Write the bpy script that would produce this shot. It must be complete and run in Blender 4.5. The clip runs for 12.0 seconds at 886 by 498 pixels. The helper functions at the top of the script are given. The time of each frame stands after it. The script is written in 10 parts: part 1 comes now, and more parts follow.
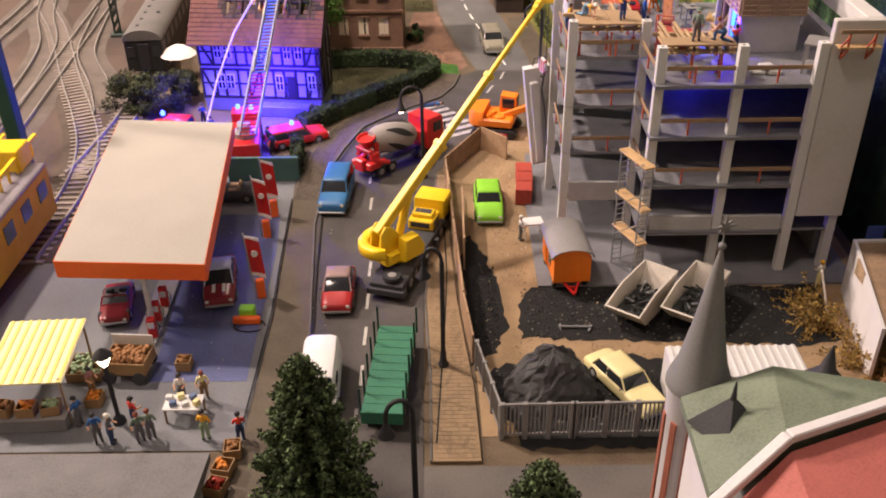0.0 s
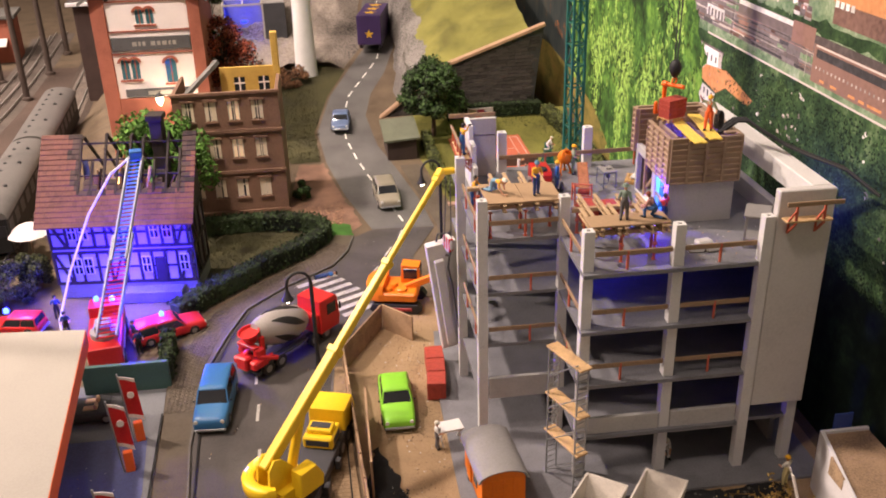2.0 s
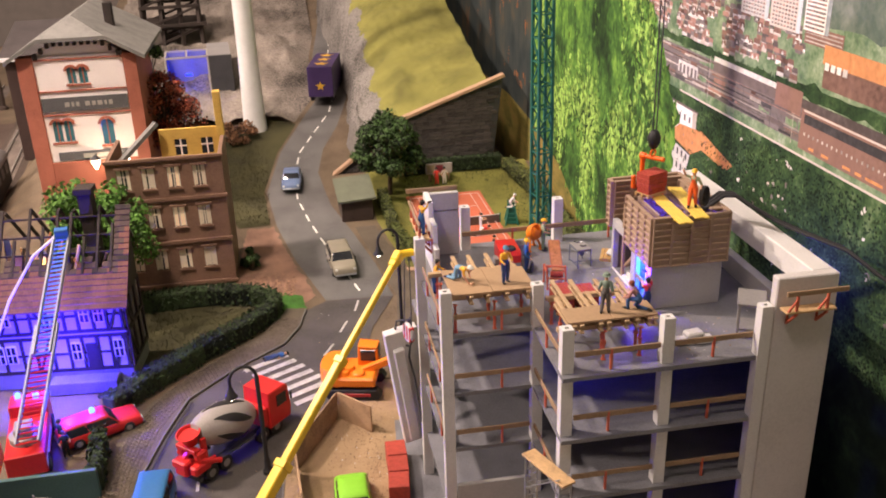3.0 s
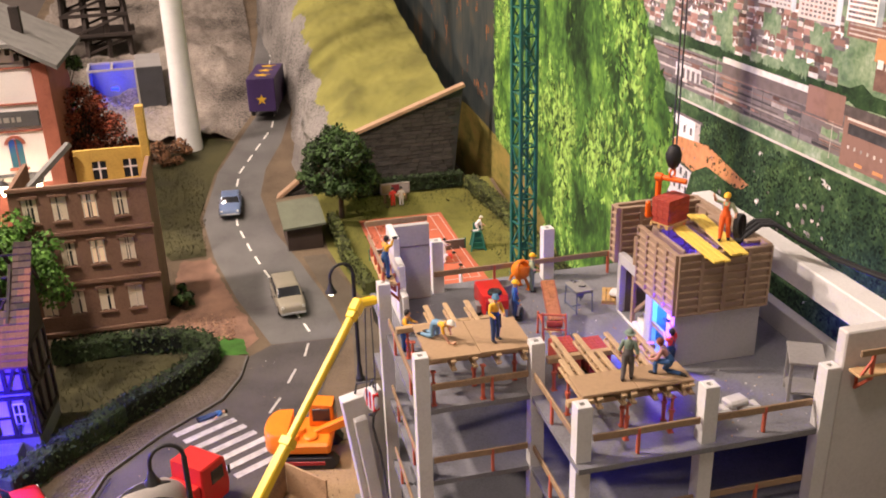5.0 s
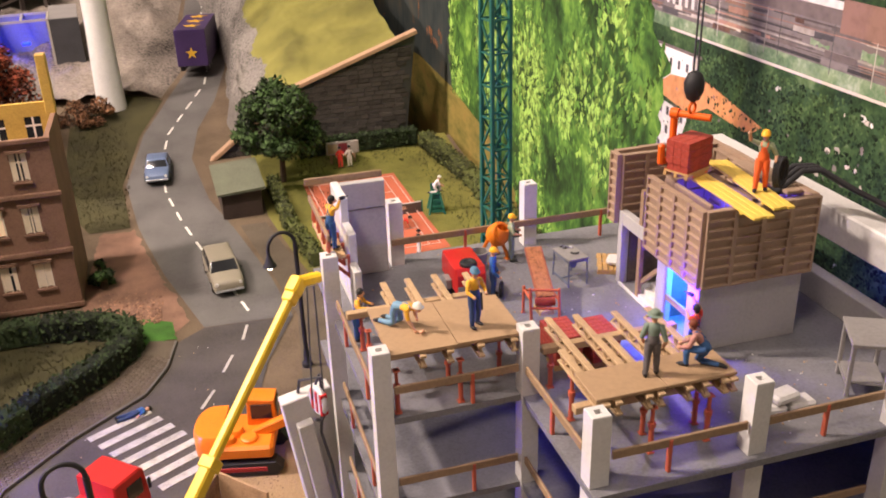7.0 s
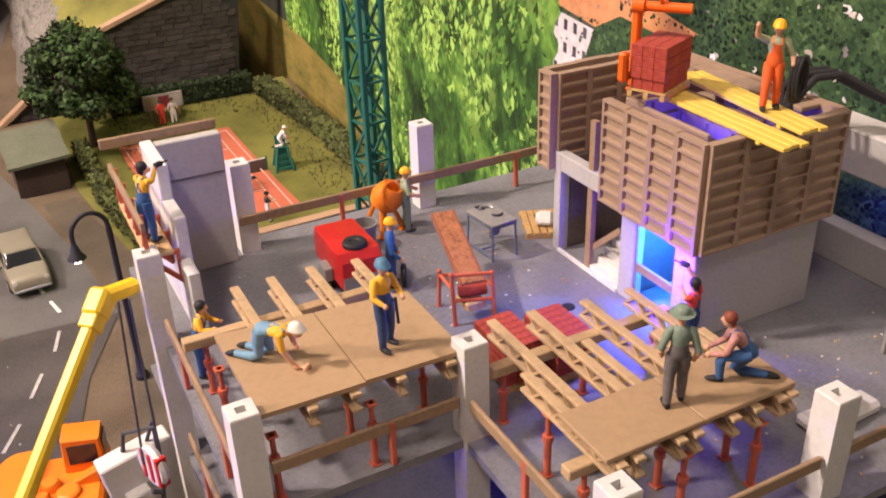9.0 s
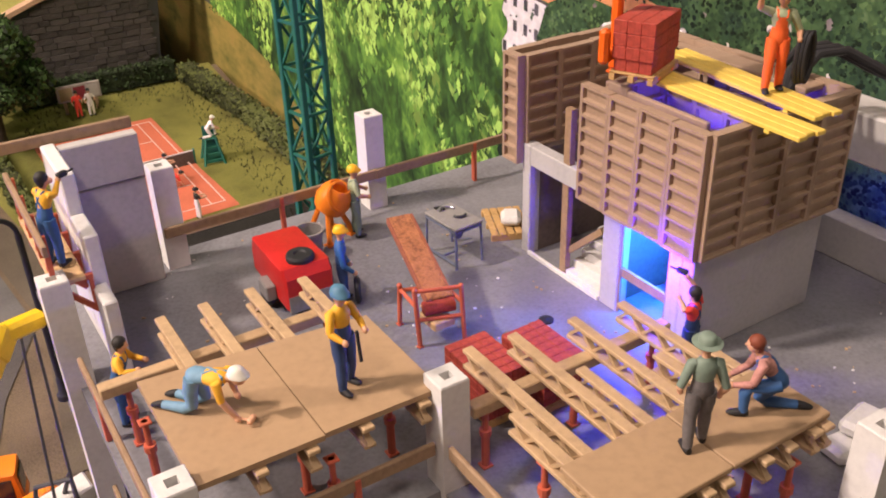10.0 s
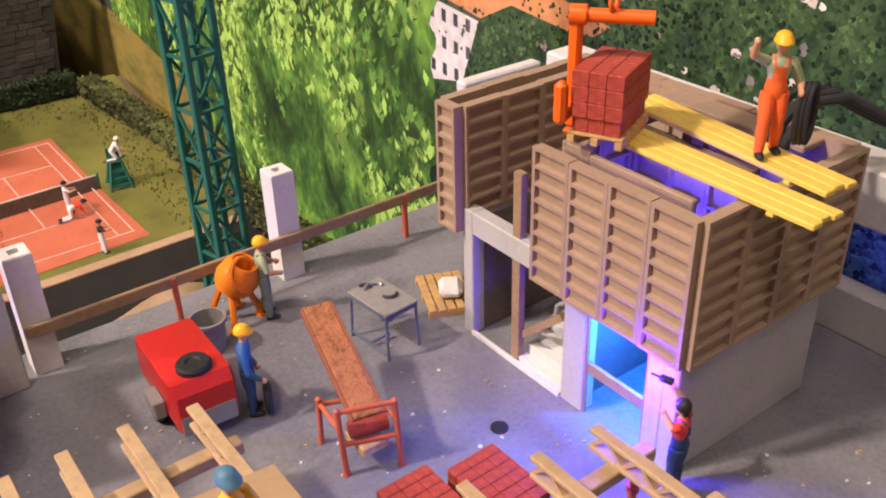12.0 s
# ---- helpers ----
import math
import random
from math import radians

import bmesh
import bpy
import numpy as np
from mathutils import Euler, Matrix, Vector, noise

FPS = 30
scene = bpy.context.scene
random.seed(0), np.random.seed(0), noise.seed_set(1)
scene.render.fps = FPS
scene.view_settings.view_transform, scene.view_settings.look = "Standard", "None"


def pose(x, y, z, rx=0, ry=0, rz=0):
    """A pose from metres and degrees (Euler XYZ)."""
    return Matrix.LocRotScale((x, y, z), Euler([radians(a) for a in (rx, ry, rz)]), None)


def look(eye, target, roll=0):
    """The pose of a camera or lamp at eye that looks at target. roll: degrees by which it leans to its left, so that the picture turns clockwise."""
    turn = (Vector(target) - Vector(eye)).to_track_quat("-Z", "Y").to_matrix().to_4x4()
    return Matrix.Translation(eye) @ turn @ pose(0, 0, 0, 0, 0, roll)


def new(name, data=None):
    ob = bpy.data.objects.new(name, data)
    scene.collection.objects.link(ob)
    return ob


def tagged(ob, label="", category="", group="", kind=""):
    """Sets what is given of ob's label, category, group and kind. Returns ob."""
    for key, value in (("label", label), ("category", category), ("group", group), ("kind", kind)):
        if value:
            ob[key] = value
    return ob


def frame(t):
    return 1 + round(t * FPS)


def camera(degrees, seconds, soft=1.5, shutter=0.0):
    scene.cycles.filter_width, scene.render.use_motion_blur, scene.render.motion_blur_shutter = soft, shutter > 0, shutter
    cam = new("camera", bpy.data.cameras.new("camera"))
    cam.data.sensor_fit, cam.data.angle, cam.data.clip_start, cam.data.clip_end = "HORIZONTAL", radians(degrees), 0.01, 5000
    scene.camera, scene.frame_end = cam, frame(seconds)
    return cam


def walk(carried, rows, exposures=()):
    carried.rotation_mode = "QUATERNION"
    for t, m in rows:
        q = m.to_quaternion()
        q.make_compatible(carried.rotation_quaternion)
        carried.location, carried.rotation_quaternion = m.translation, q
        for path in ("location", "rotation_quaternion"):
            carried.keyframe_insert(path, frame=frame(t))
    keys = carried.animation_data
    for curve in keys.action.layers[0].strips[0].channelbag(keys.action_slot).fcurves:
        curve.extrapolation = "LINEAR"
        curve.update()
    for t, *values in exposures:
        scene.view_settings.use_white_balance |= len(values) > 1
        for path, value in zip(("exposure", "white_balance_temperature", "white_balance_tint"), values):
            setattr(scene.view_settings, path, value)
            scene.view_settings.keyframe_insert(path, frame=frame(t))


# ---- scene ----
cam = camera(51.6, 12.0, soft=1.9)
METRES, EYE, TILT, LEAN, TURN = 0.5, 0.32, -32.0, 0.8, 0.0
ROWS = [
    (0.0, 0.0, 0.0, 0.0, 0.0, 0.0, -0.0),
    (0.5, 0.0086, 0.0412, 0.03, -1.49, 2.25, 1.24),
    (1.0, 0.0098, 0.0802, 0.0608, -2.96, 3.93, 2.41),
    (1.5, 0.0099, 0.1219, 0.089, -4.43, 5.37, 3.48),
    (2.0, 0.0095, 0.1705, 0.118, -5.86, 6.53, 4.37),
    (2.5, 0.0137, 0.2148, 0.1476, -7.09, 7.62, 5.22),
    (3.0, 0.0259, 0.2639, 0.1862, -8.18, 8.5, 6.09),
    (3.5, 0.0361, 0.3168, 0.2135, -9.3, 9.34, 6.83),
    (5.5, 0.0427, 0.473, 0.2463, -11.54, 8.7, 8.0),
    (6.0, 0.054, 0.5084, 0.2537, -11.99, 7.99, 8.26),
    (6.5, 0.0617, 0.5463, 0.2596, -12.64, 7.2, 8.74),
    (8.5, 0.0897, 0.7341, 0.2851, -21.13, 2.75, 13.66),
    (9.0, 0.1034, 0.7733, 0.2988, -23.59, 1.09, 15.26),
    (9.5, 0.1107, 0.8017, 0.3063, -25.87, -0.26, 16.32),
    (10.0, 0.12, 0.826, 0.3139, -27.79, -1.24, 17.25),
    (10.5, 0.1309, 0.8461, 0.3183, -29.23, -1.76, 17.93),
    (11.0, 0.1416, 0.863, 0.3257, -30.39, -2.38, 18.44),
    (11.5, 0.1498, 0.8747, 0.3323, -31.38, -2.85, 18.83),
    (12.0, 0.1652, 0.882, 0.347, -32.22, -3.33, 19.26),
]
walk(cam, [(t, pose(0, 0, EYE, TILT, LEAN, TURN) @ pose(METRES * x, METRES * y, METRES * z, 90 + pitch, roll, yaw)) for t, x, y, z, yaw, pitch, roll in ROWS],
     exposures=((0.0, 0.0), (0.5, 0.0), (1.0, 0.09), (1.5, 0.11), (2.0, 0.03), (3.5, -0.02), (5.5, 0.04), (8.5, 0.02), (9.0, -0.02), (9.5, -0.08), (10.5, -0.1), (11.5, -0.16), (12.0, -0.12)))

# ---- light ----
world = bpy.data.worlds.new("room_light")
scene.world = world
world.use_nodes = True
world.node_tree.nodes["Background"].inputs["Color"].default_value = (1.0, 0.86, 0.72, 1)
world.node_tree.nodes["Background"].inputs["Strength"].default_value = 0.075


def ceiling_spot(x, y, z, tx, ty, watts, size, col, spread=180):
    """An unseen key or fill lamp placed over the layout, in centimetres."""
    d = bpy.data.lights.new("ceiling_spot", "AREA")
    d.shape, d.size, d.energy, d.color = "DISK", size * 0.01, watts, col
    d.spread = math.radians(spread)
    ob = new("ceiling_spot", d)
    ob.matrix_basis = look((x * 0.01, y * 0.01, z * 0.01), (tx * 0.01, ty * 0.01, 0.05))


WARM = (1.0, 0.8, 0.7)
ceiling_spot(-80, 92, 128, 8, 58, 23.5, 9, WARM)
ceiling_spot(-150, 100, 98, 8, 58, 27.0, 12, WARM)
# front and rear fill lamps, added to lift the faces turned from the keys
ceiling_spot(-50, -6, 165, 0, 55, 7.2, 25, WARM)
ceiling_spot(-25, 190, 170, 5, 120, 5.0, 25, WARM)
# narrow lamp added only to brighten the inn's front
ceiling_spot(-45, 30, 150, -18, 106, 2.2, 12, WARM, 50)


def small_lamp(x, y, z, watts, col, radius):
    d = bpy.data.lights.new("small_lamp", "POINT")
    d.energy, d.color, d.shadow_soft_size = watts, col, radius * 0.01
    new("small_lamp", d).location = (x * 0.01, y * 0.01, z * 0.01)


# blue beacons before the burnt house, the welding light in the stair tower, the stage, the inn's lanterns
small_lamp(-15.6, 70.4, 4.2, 1.2, (0.03, 0.012, 1.0), 0.3)
small_lamp(-12.6, 67.8, 2.6, 0.07, (0.03, 0.06, 1.0), 0.2)
small_lamp(-22.6, 70.2, 2.6, 0.1, (0.03, 0.06, 1.0), 0.2)
small_lamp(18.4, 54.5, 14.3, 0.1, (0.01, 0.18, 1.0), 0.15)
small_lamp(17.0, 53.75, 14.3, 0.055, (0.08, 0.01, 1.0), 0.1)
small_lamp(18.6, 54.8, 15.7, 0.03, (0.06, 0.04, 1.0), 0.15)
small_lamp(20.5, 54.6, 16.4, 0.003, (0.1, 0.06, 1.0), 0.12)
small_lamp(25.4, 54.5, 12.9, 0.03, (0.02, 0.03, 1.0), 0.2)
small_lamp(15.2, 55.5, 11.2, 0.012, (0.03, 0.03, 1.0), 0.2)
small_lamp(-10.2, 132.2, 9.6, 0.06, (0.01, 0.03, 1.0), 0.3)
small_lamp(-15.8, 101.4, 7.0, 0.06, (1.0, 0.7, 0.48), 0.3)
small_lamp(-16.3, 77.0, 8.0, 0.03, (1.0, 0.35, 0.06), 0.3)

# All plans below are in centimetres (a model layout in 1:87); K turns them into metres.
K = 0.01


class Shape:
    """Gathers faces in centimetres; each face keeps the number of its material."""

    def __init__(self):
        self.v, self.f, self.m, self.mi = [], [], [], 0

    def add(self, verts, faces):
        n = len(self.v)
        self.v.extend(tuple(p) for p in verts)
        self.f.extend(tuple(i + n for i in f) for f in faces)
        self.m.extend([self.mi] * len(faces))
        return self

    def use(self, i):
        self.mi = i
        return self

    def box(self, x0, y0, z0, x1, y1, z1, b=0.0, m=None):
        x0, x1, y0, y1, z0, z1 = min(x0, x1), max(x0, x1), min(y0, y1), max(y0, y1), min(z0, z1), max(z0, z1)
        b = min(b, 0.45 * (x1 - x0), 0.45 * (y1 - y0), 0.45 * (z1 - z0))
        if b <= 0:
            v = [(x, y, z) for z in (z0, z1) for y in (y0, y1) for x in (x0, x1)]
            f = [(0, 2, 3, 1), (4, 5, 7, 6), (0, 1, 5, 4), (2, 6, 7, 3), (0, 4, 6, 2), (1, 3, 7, 5)]
        else:
            v, f, idx = [], [], {}
            for sx in (0, 1):
                for sy in (0, 1):
                    for sz in (0, 1):
                        c = ((x0, x1)[sx], (y0, y1)[sy], (z0, z1)[sz])
                        d = (b if not sx else -b, b if not sy else -b, b if not sz else -b)
                        for a in range(3):
                            p = [c[i] + (0 if i == a else d[i]) for i in range(3)]
                            idx[sx, sy, sz, a] = len(v)
                            v.append(p)
            for a in range(3):
                o1, o2 = (a + 1) % 3, (a + 2) % 3
                for s in (0, 1):
                    q = []
                    for p, r in ((0, 0), (1, 0), (1, 1), (0, 1)):
                        k = [0, 0, 0]
                        k[a], k[o1], k[o2] = s, p, r
                        q.append(idx[(*k, a)])
                    f.append(tuple(q if s else q[::-1]))
                for p in (0, 1):
                    for r in (0, 1):
                        k0, k1 = [0, 0, 0], [0, 0, 0]
                        k0[a], k1[a] = 0, 1
                        k0[o1] = k1[o1] = p
                        k0[o2] = k1[o2] = r
                        q = [idx[(*k0, o1)], idx[(*k1, o1)], idx[(*k1, o2)], idx[(*k0, o2)]]
                        f.append(tuple(q if p == r else q[::-1]))
            for sx in (0, 1):
                for sy in (0, 1):
                    for sz in (0, 1):
                        q = [idx[sx, sy, sz, a] for a in range(3)]
                        f.append(tuple(q if (sx + sy + sz) % 2 else q[::-1]))
        if m is not None:
            v = [m @ Vector(p) for p in v]
        return self.add(v, f)

    def beam(self, p, q, w, h, b=0.0):
        """A squared bar from p to q, w wide and h high."""
        p, q = Vector(p), Vector(q)
        d = q - p
        m = Matrix.Translation(p) @ d.to_track_quat("Y", "Z").to_matrix().to_4x4()
        return self.box(-w / 2, 0, -h / 2, w / 2, d.length, h / 2, b, m)

    def tube(self, pts, r, n=8, r1=None):
        """A round rod along the points."""
        pts = [Vector(p) for p in pts]
        v, f = [], []
        for i, p in enumerate(pts):
            d = (pts[min(i + 1, len(pts) - 1)] - pts[max(i - 1, 0)]).normalized()
            q = d.to_track_quat("Z", "Y") if i == 0 else last.rotation_difference(d) @ q
            last = d
            rr = r if r1 is None else r + (r1 - r) * i / (len(pts) - 1)
            for k in range(n):
                a = 2 * math.pi * k / n
                v.append(p + q @ Vector((rr * math.cos(a), rr * math.sin(a), 0)))
        for i in range(len(pts) - 1):
            for k in range(n):
                a, b = i * n + k, i * n + (k + 1) % n
                f.append((a, b, b + n, a + n))
        f.append(tuple(range(n))[::-1])
        f.append(tuple(range((len(pts) - 1) * n, len(pts) * n)))
        return self.add(v, f)

    def sweep(self, pts, radii, n=10):
        """A round limb along the points with a radius at each of them."""
        pts = [Vector(p) for p in pts]
        rings = []
        for i, p in enumerate(pts):
            d = (pts[min(i + 1, len(pts) - 1)] - pts[max(i - 1, 0)]).normalized()
            q = d.to_track_quat("Z", "Y") if i == 0 else last.rotation_difference(d) @ q
            last = d
            rings.append([p + q @ Vector((radii[i] * math.cos(2 * math.pi * k / n), radii[i] * math.sin(2 * math.pi * k / n), 0)) for k in range(n)])
        return self.loft(rings)

    def rod(self, p, q, r, n=8, r1=None):
        return self.tube([p, q], r, n, r1)

    def lathe(self, prof, n=16, m=None):
        """Turns (radius, height) pairs round the z axis."""
        v, f = [], []
        for r, z in prof:
            for k in range(n):
                a = 2 * math.pi * k / n
                v.append(Vector((r * math.cos(a), r * math.sin(a), z)))
        for i in range(len(prof) - 1):
            for k in range(n):
                a, b = i * n + k, i * n + (k + 1) % n
                f.append((a, b, b + n, a + n))
        f.append(tuple(range(n))[::-1])
        f.append(tuple(range((len(prof) - 1) * n, len(prof) * n)))
        if m is not None:
            v = [m @ p for p in v]
        return self.add(v, f)

    def slab(self, pts, z0, z1):
        """A plate with the outline pts, from z0 to z1."""
        n = len(pts)
        v = [(x, y, z0) for x, y in pts] + [(x, y, z1) for x, y in pts]
        f = [tuple(range(n))[::-1], tuple(range(n, 2 * n))]
        f += [(i, (i + 1) % n, n + (i + 1) % n, n + i) for i in range(n)]
        return self.add(v, f)

    def loft(self, rings, m=None):
        """Joins rings of equal length, closed at both ends."""
        n = len(rings[0])
        v = [Vector(p) for r in rings for p in r]
        if m is not None:
            v = [m @ p for p in v]
        f = [tuple(range(n))[::-1], tuple(range((len(rings) - 1) * n, len(rings) * n))]
        for i in range(len(rings) - 1):
            f += [(i * n + k, i * n + (k + 1) % n, (i + 1) * n + (k + 1) % n, (i + 1) * n + k) for k in range(n)]
        return self.add(v, f)

    def ball(self, c, r, s=(1, 1, 1), n=8):
        rings = n // 2 + 1
        return self.loft([[(c[0] + r * s[0] * max(math.sin(math.pi * i / rings), 0.02) * math.cos(2 * math.pi * k / n),
                            c[1] + r * s[1] * max(math.sin(math.pi * i / rings), 0.02) * math.sin(2 * math.pi * k / n),
                            c[2] - r * s[2] * math.cos(math.pi * i / rings)) for k in range(n)] for i in range(rings + 1)])

    def side(self, prof, x0, x1, b=0.0):
        """Extrudes a (y, z) outline across x; b draws both ends in."""
        cy, cz = sum(p[0] for p in prof) / len(prof), sum(p[1] for p in prof) / len(prof)
        small = [(cy + (y - cy) * 0.93, cz + (z - cz) * 0.93) for y, z in prof]
        if b:
            return self.loft([[(x0, *p) for p in small], [(x0 + b, *p) for p in prof], [(x1 - b, *p) for p in prof], [(x1, *p) for p in small]])
        return self.loft([[(x0, *p) for p in prof], [(x1, *p) for p in prof]])

    def quad(self, a, b, c, d):
        return self.add([a, b, c, d], [(0, 1, 2, 3)])


def mesh_of(name, s, mats, smooth=35):
    me = bpy.data.meshes.new(name)
    me.from_pydata([(x * K, y * K, z * K) for x, y, z in s.v], [], s.f)
    bm = bmesh.new()
    bm.from_mesh(me)
    bmesh.ops.recalc_face_normals(bm, faces=bm.faces)
    bm.to_mesh(me)
    bm.free()
    mats = mats if isinstance(mats, (list, tuple)) else [mats]
    for m in mats:
        me.materials.append(m)
    if len(mats) > 1:
        me.polygons.foreach_set("material_index", s.m)
    if smooth:
        me.polygons.foreach_set("use_smooth", [True] * len(me.polygons))
        me.set_sharp_from_angle(angle=radians(smooth))
    me.update()
    return me


def thing(name, x, y, z=0.0, rz=0.0, label="", category="", group="", kind=""):
    """The base point of a thing made of parts."""
    ob = new(name)
    ob.empty_display_size = 0.01
    ob.matrix_basis = pose(x * K, y * K, z * K, 0, 0, rz)
    return tagged(ob, label, category, group, kind)


def part(name, s, mats, parent, label="", smooth=35):
    ob = new(name, mesh_of(name, s, mats, smooth))
    ob.parent = parent
    return tagged(ob, label)


def solo(name, s, mats, x=0.0, y=0.0, z=0.0, rz=0.0, label="", category="", group="", kind="", smooth=35):
    ob = new(name, mesh_of(name, s, mats, smooth))
    ob.matrix_basis = pose(x * K, y * K, z * K, 0, 0, rz)
    return tagged(ob, label, category, group, kind)


def share(name, mesh, parent, m):
    """One more piece on a mesh that is there already; m in centimetres."""
    ob = new(name, mesh)
    ob.parent = parent
    mm = m.copy()
    mm.translation = mm.translation * K
    ob.matrix_basis = mm
    return ob


# ---- materials ----
def mat(name, col, rough=0.6, metal=0.0, vary=0.18, grain=900.0, blot=60.0, bump=0.15, col2=None, spec=0.4, stretch=None, by_object=0.0, island=0.0):
    """Paint, stone, plastic: a base colour with blotches, fine grain and relief."""
    m = bpy.data.materials.new(name)
    m.use_nodes = True
    t = m.node_tree
    n, l = t.nodes, t.links
    bs = n["Principled BSDF"]
    bs.inputs["Roughness"].default_value, bs.inputs["Metallic"].default_value = rough, metal
    bs.inputs["Specular IOR Level"].default_value = spec
    co = n.new("ShaderNodeTexCoord")
    mp = n.new("ShaderNodeMapping")
    if stretch:
        mp.inputs["Scale"].default_value = stretch
    l.new(co.outputs["Object"], mp.inputs["Vector"])
    a, b = n.new("ShaderNodeTexNoise"), n.new("ShaderNodeTexNoise")
    a.inputs["Scale"].default_value, a.inputs["Detail"].default_value = blot, 4
    b.inputs["Scale"].default_value, b.inputs["Detail"].default_value = grain, 3
    l.new(mp.outputs["Vector"], a.inputs["Vector"])
    l.new(mp.outputs["Vector"], b.inputs["Vector"])
    r = n.new("ShaderNodeValToRGB")
    c2 = col2 or tuple(max(c * (1 - vary * 1.6), 0.0) for c in col)
    hi = tuple(min(c * (1 + vary), 1.0) for c in col)
    r.color_ramp.elements[0].position, r.color_ramp.elements[0].color = 0.3, (*c2, 1)
    r.color_ramp.elements[1].position, r.color_ramp.elements[1].color = 0.7, (*hi, 1)
    mid = r.color_ramp.elements.new(0.5)
    mid.color = (*col, 1)
    mix = n.new("ShaderNodeMath")
    mix.operation = "MULTIPLY_ADD"
    mix.inputs[1].default_value, mix.inputs[2].default_value = 0.5, 0.25
    add = n.new("ShaderNodeMath")
    add.operation = "ADD"
    l.new(a.outputs["Fac"], add.inputs[0])
    l.new(b.outputs["Fac"], add.inputs[1])
    l.new(add.outputs[0], mix.inputs[0])
    mix.inputs[1].default_value, mix.inputs[2].default_value = 0.5, 0.0
    last = mix.outputs[0]
    for amount, node, out in ((by_object, "ShaderNodeObjectInfo", "Random"), (island, "ShaderNodeNewGeometry", "Random Per Island")):
        if amount:
            o = n.new(node)
            s = n.new("ShaderNodeMath")
            s.operation = "MULTIPLY_ADD"
            s.inputs[1].default_value, s.inputs[2].default_value = amount, -amount / 2
            l.new(o.outputs[out], s.inputs[0])
            q = n.new("ShaderNodeMath")
            l.new(last, q.inputs[0])
            l.new(s.outputs[0], q.inputs[1])
            last = q.outputs[0]
    l.new(last, r.inputs["Fac"])
    l.new(r.outputs["Color"], bs.inputs["Base Color"])
    if bump:
        bp = n.new("ShaderNodeBump")
        bp.inputs["Strength"].default_value, bp.inputs["Distance"].default_value = bump, 0.0006
        l.new(b.outputs["Fac"], bp.inputs["Height"])
        l.new(bp.outputs["Normal"], bs.inputs["Normal"])
    return m


def glow(name, col, strength):
    m = bpy.data.materials.new(name)
    m.use_nodes = True
    bs = m.node_tree.nodes["Principled BSDF"]
    bs.inputs["Base Color"].default_value = (*col, 1)
    bs.inputs["Emission Color"].default_value = (*col, 1)
    bs.inputs["Emission Strength"].default_value = strength
    return m


def clear(name, col, rough=0.1):
    m = mat(name, col, rough, vary=0.05, bump=0.0, spec=0.6)
    return m


CONCRETE = mat("concrete_plastic", (0.45, 0.44, 0.42), 0.65, vary=0.1, blot=90, bump=0.1)
FLOORGREY = mat("floor_grey", (0.19, 0.19, 0.205), 0.6, vary=0.2, blot=70, grain=1200, bump=0.12)
WHITE = mat("white_plastic", (0.66, 0.65, 0.63), 0.5, vary=0.08, blot=80, bump=0.08)
WOOD = mat("wood_brown", (0.3, 0.2, 0.12), 0.6, vary=0.16, blot=150, stretch=(1, 1, 1), bump=0.1)
BOARD = mat("deck_board", (0.38, 0.255, 0.145), 0.6, vary=0.09, blot=45, grain=700, bump=0.08)
JOIST = mat("joist_tan", (0.46, 0.32, 0.18), 0.6, vary=0.14, blot=150, bump=0.1)
PLANK = mat("light_plank", (0.55, 0.36, 0.18), 0.6, vary=0.2, blot=200, bump=0.2)
YPLANK = mat("yellow_plank", (0.76, 0.55, 0.1), 0.5, vary=0.1, blot=200, bump=0.1)
REDSTEEL = mat("red_oxide", (0.5, 0.11, 0.06), 0.5, vary=0.12, bump=0.05)
BRICKRED = mat("brick_red", (0.38, 0.055, 0.035), 0.6, vary=0.25, grain=1500, blot=400, bump=0.35)
FORM = mat("formwork_brown", (0.34, 0.24, 0.165), 0.6, vary=0.1, blot=90, bump=0.06, by_object=0.12)
YELLOW = mat("crane_yellow", (0.85, 0.57, 0.02), 0.35, vary=0.06, bump=0.03)
ORANGE = mat("machine_orange", (0.82, 0.22, 0.015), 0.4, vary=0.08, bump=0.04)
HUTORANGE = mat("hut_orange", (0.82, 0.2, 0.01), 0.55, vary=0.08, bump=0.05)
RED = mat("truck_red", (0.55, 0.022, 0.02), 0.35, vary=0.1, bump=0.03)
BLACK = mat("black_rubber", (0.02, 0.02, 0.022), 0.6, vary=0.2, bump=0.1)
DARK = mat("dark_metal", (0.05, 0.05, 0.055), 0.5, vary=0.2, bump=0.05)
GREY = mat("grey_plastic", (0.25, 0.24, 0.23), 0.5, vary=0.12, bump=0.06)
GLASSD = clear("dark_glass", (0.02, 0.025, 0.03), 0.08)
ASPHALT = mat("asphalt", (0.072, 0.064, 0.059), 0.75, vary=0.35, blot=30, grain=1800, bump=0.3)
ASPHALT2 = mat("asphalt_hill", (0.115, 0.11, 0.105), 0.75, vary=0.35, blot=30, grain=1800, bump=0.3)
LINE = mat("road_paint", (0.7, 0.69, 0.64), 0.6, vary=0.2, blot=300, bump=0.1)
GROOVE = mat("groove_black", (0.012, 0.011, 0.01), 0.8)
PAVE = mat("pavement_brown", (0.1, 0.08, 0.056), 0.8, vary=0.25, blot=50, grain=1500, bump=0.4)
PLAZA = mat("forecourt", (0.15, 0.155, 0.165), 0.6, vary=0.15, blot=25, bump=0.12)
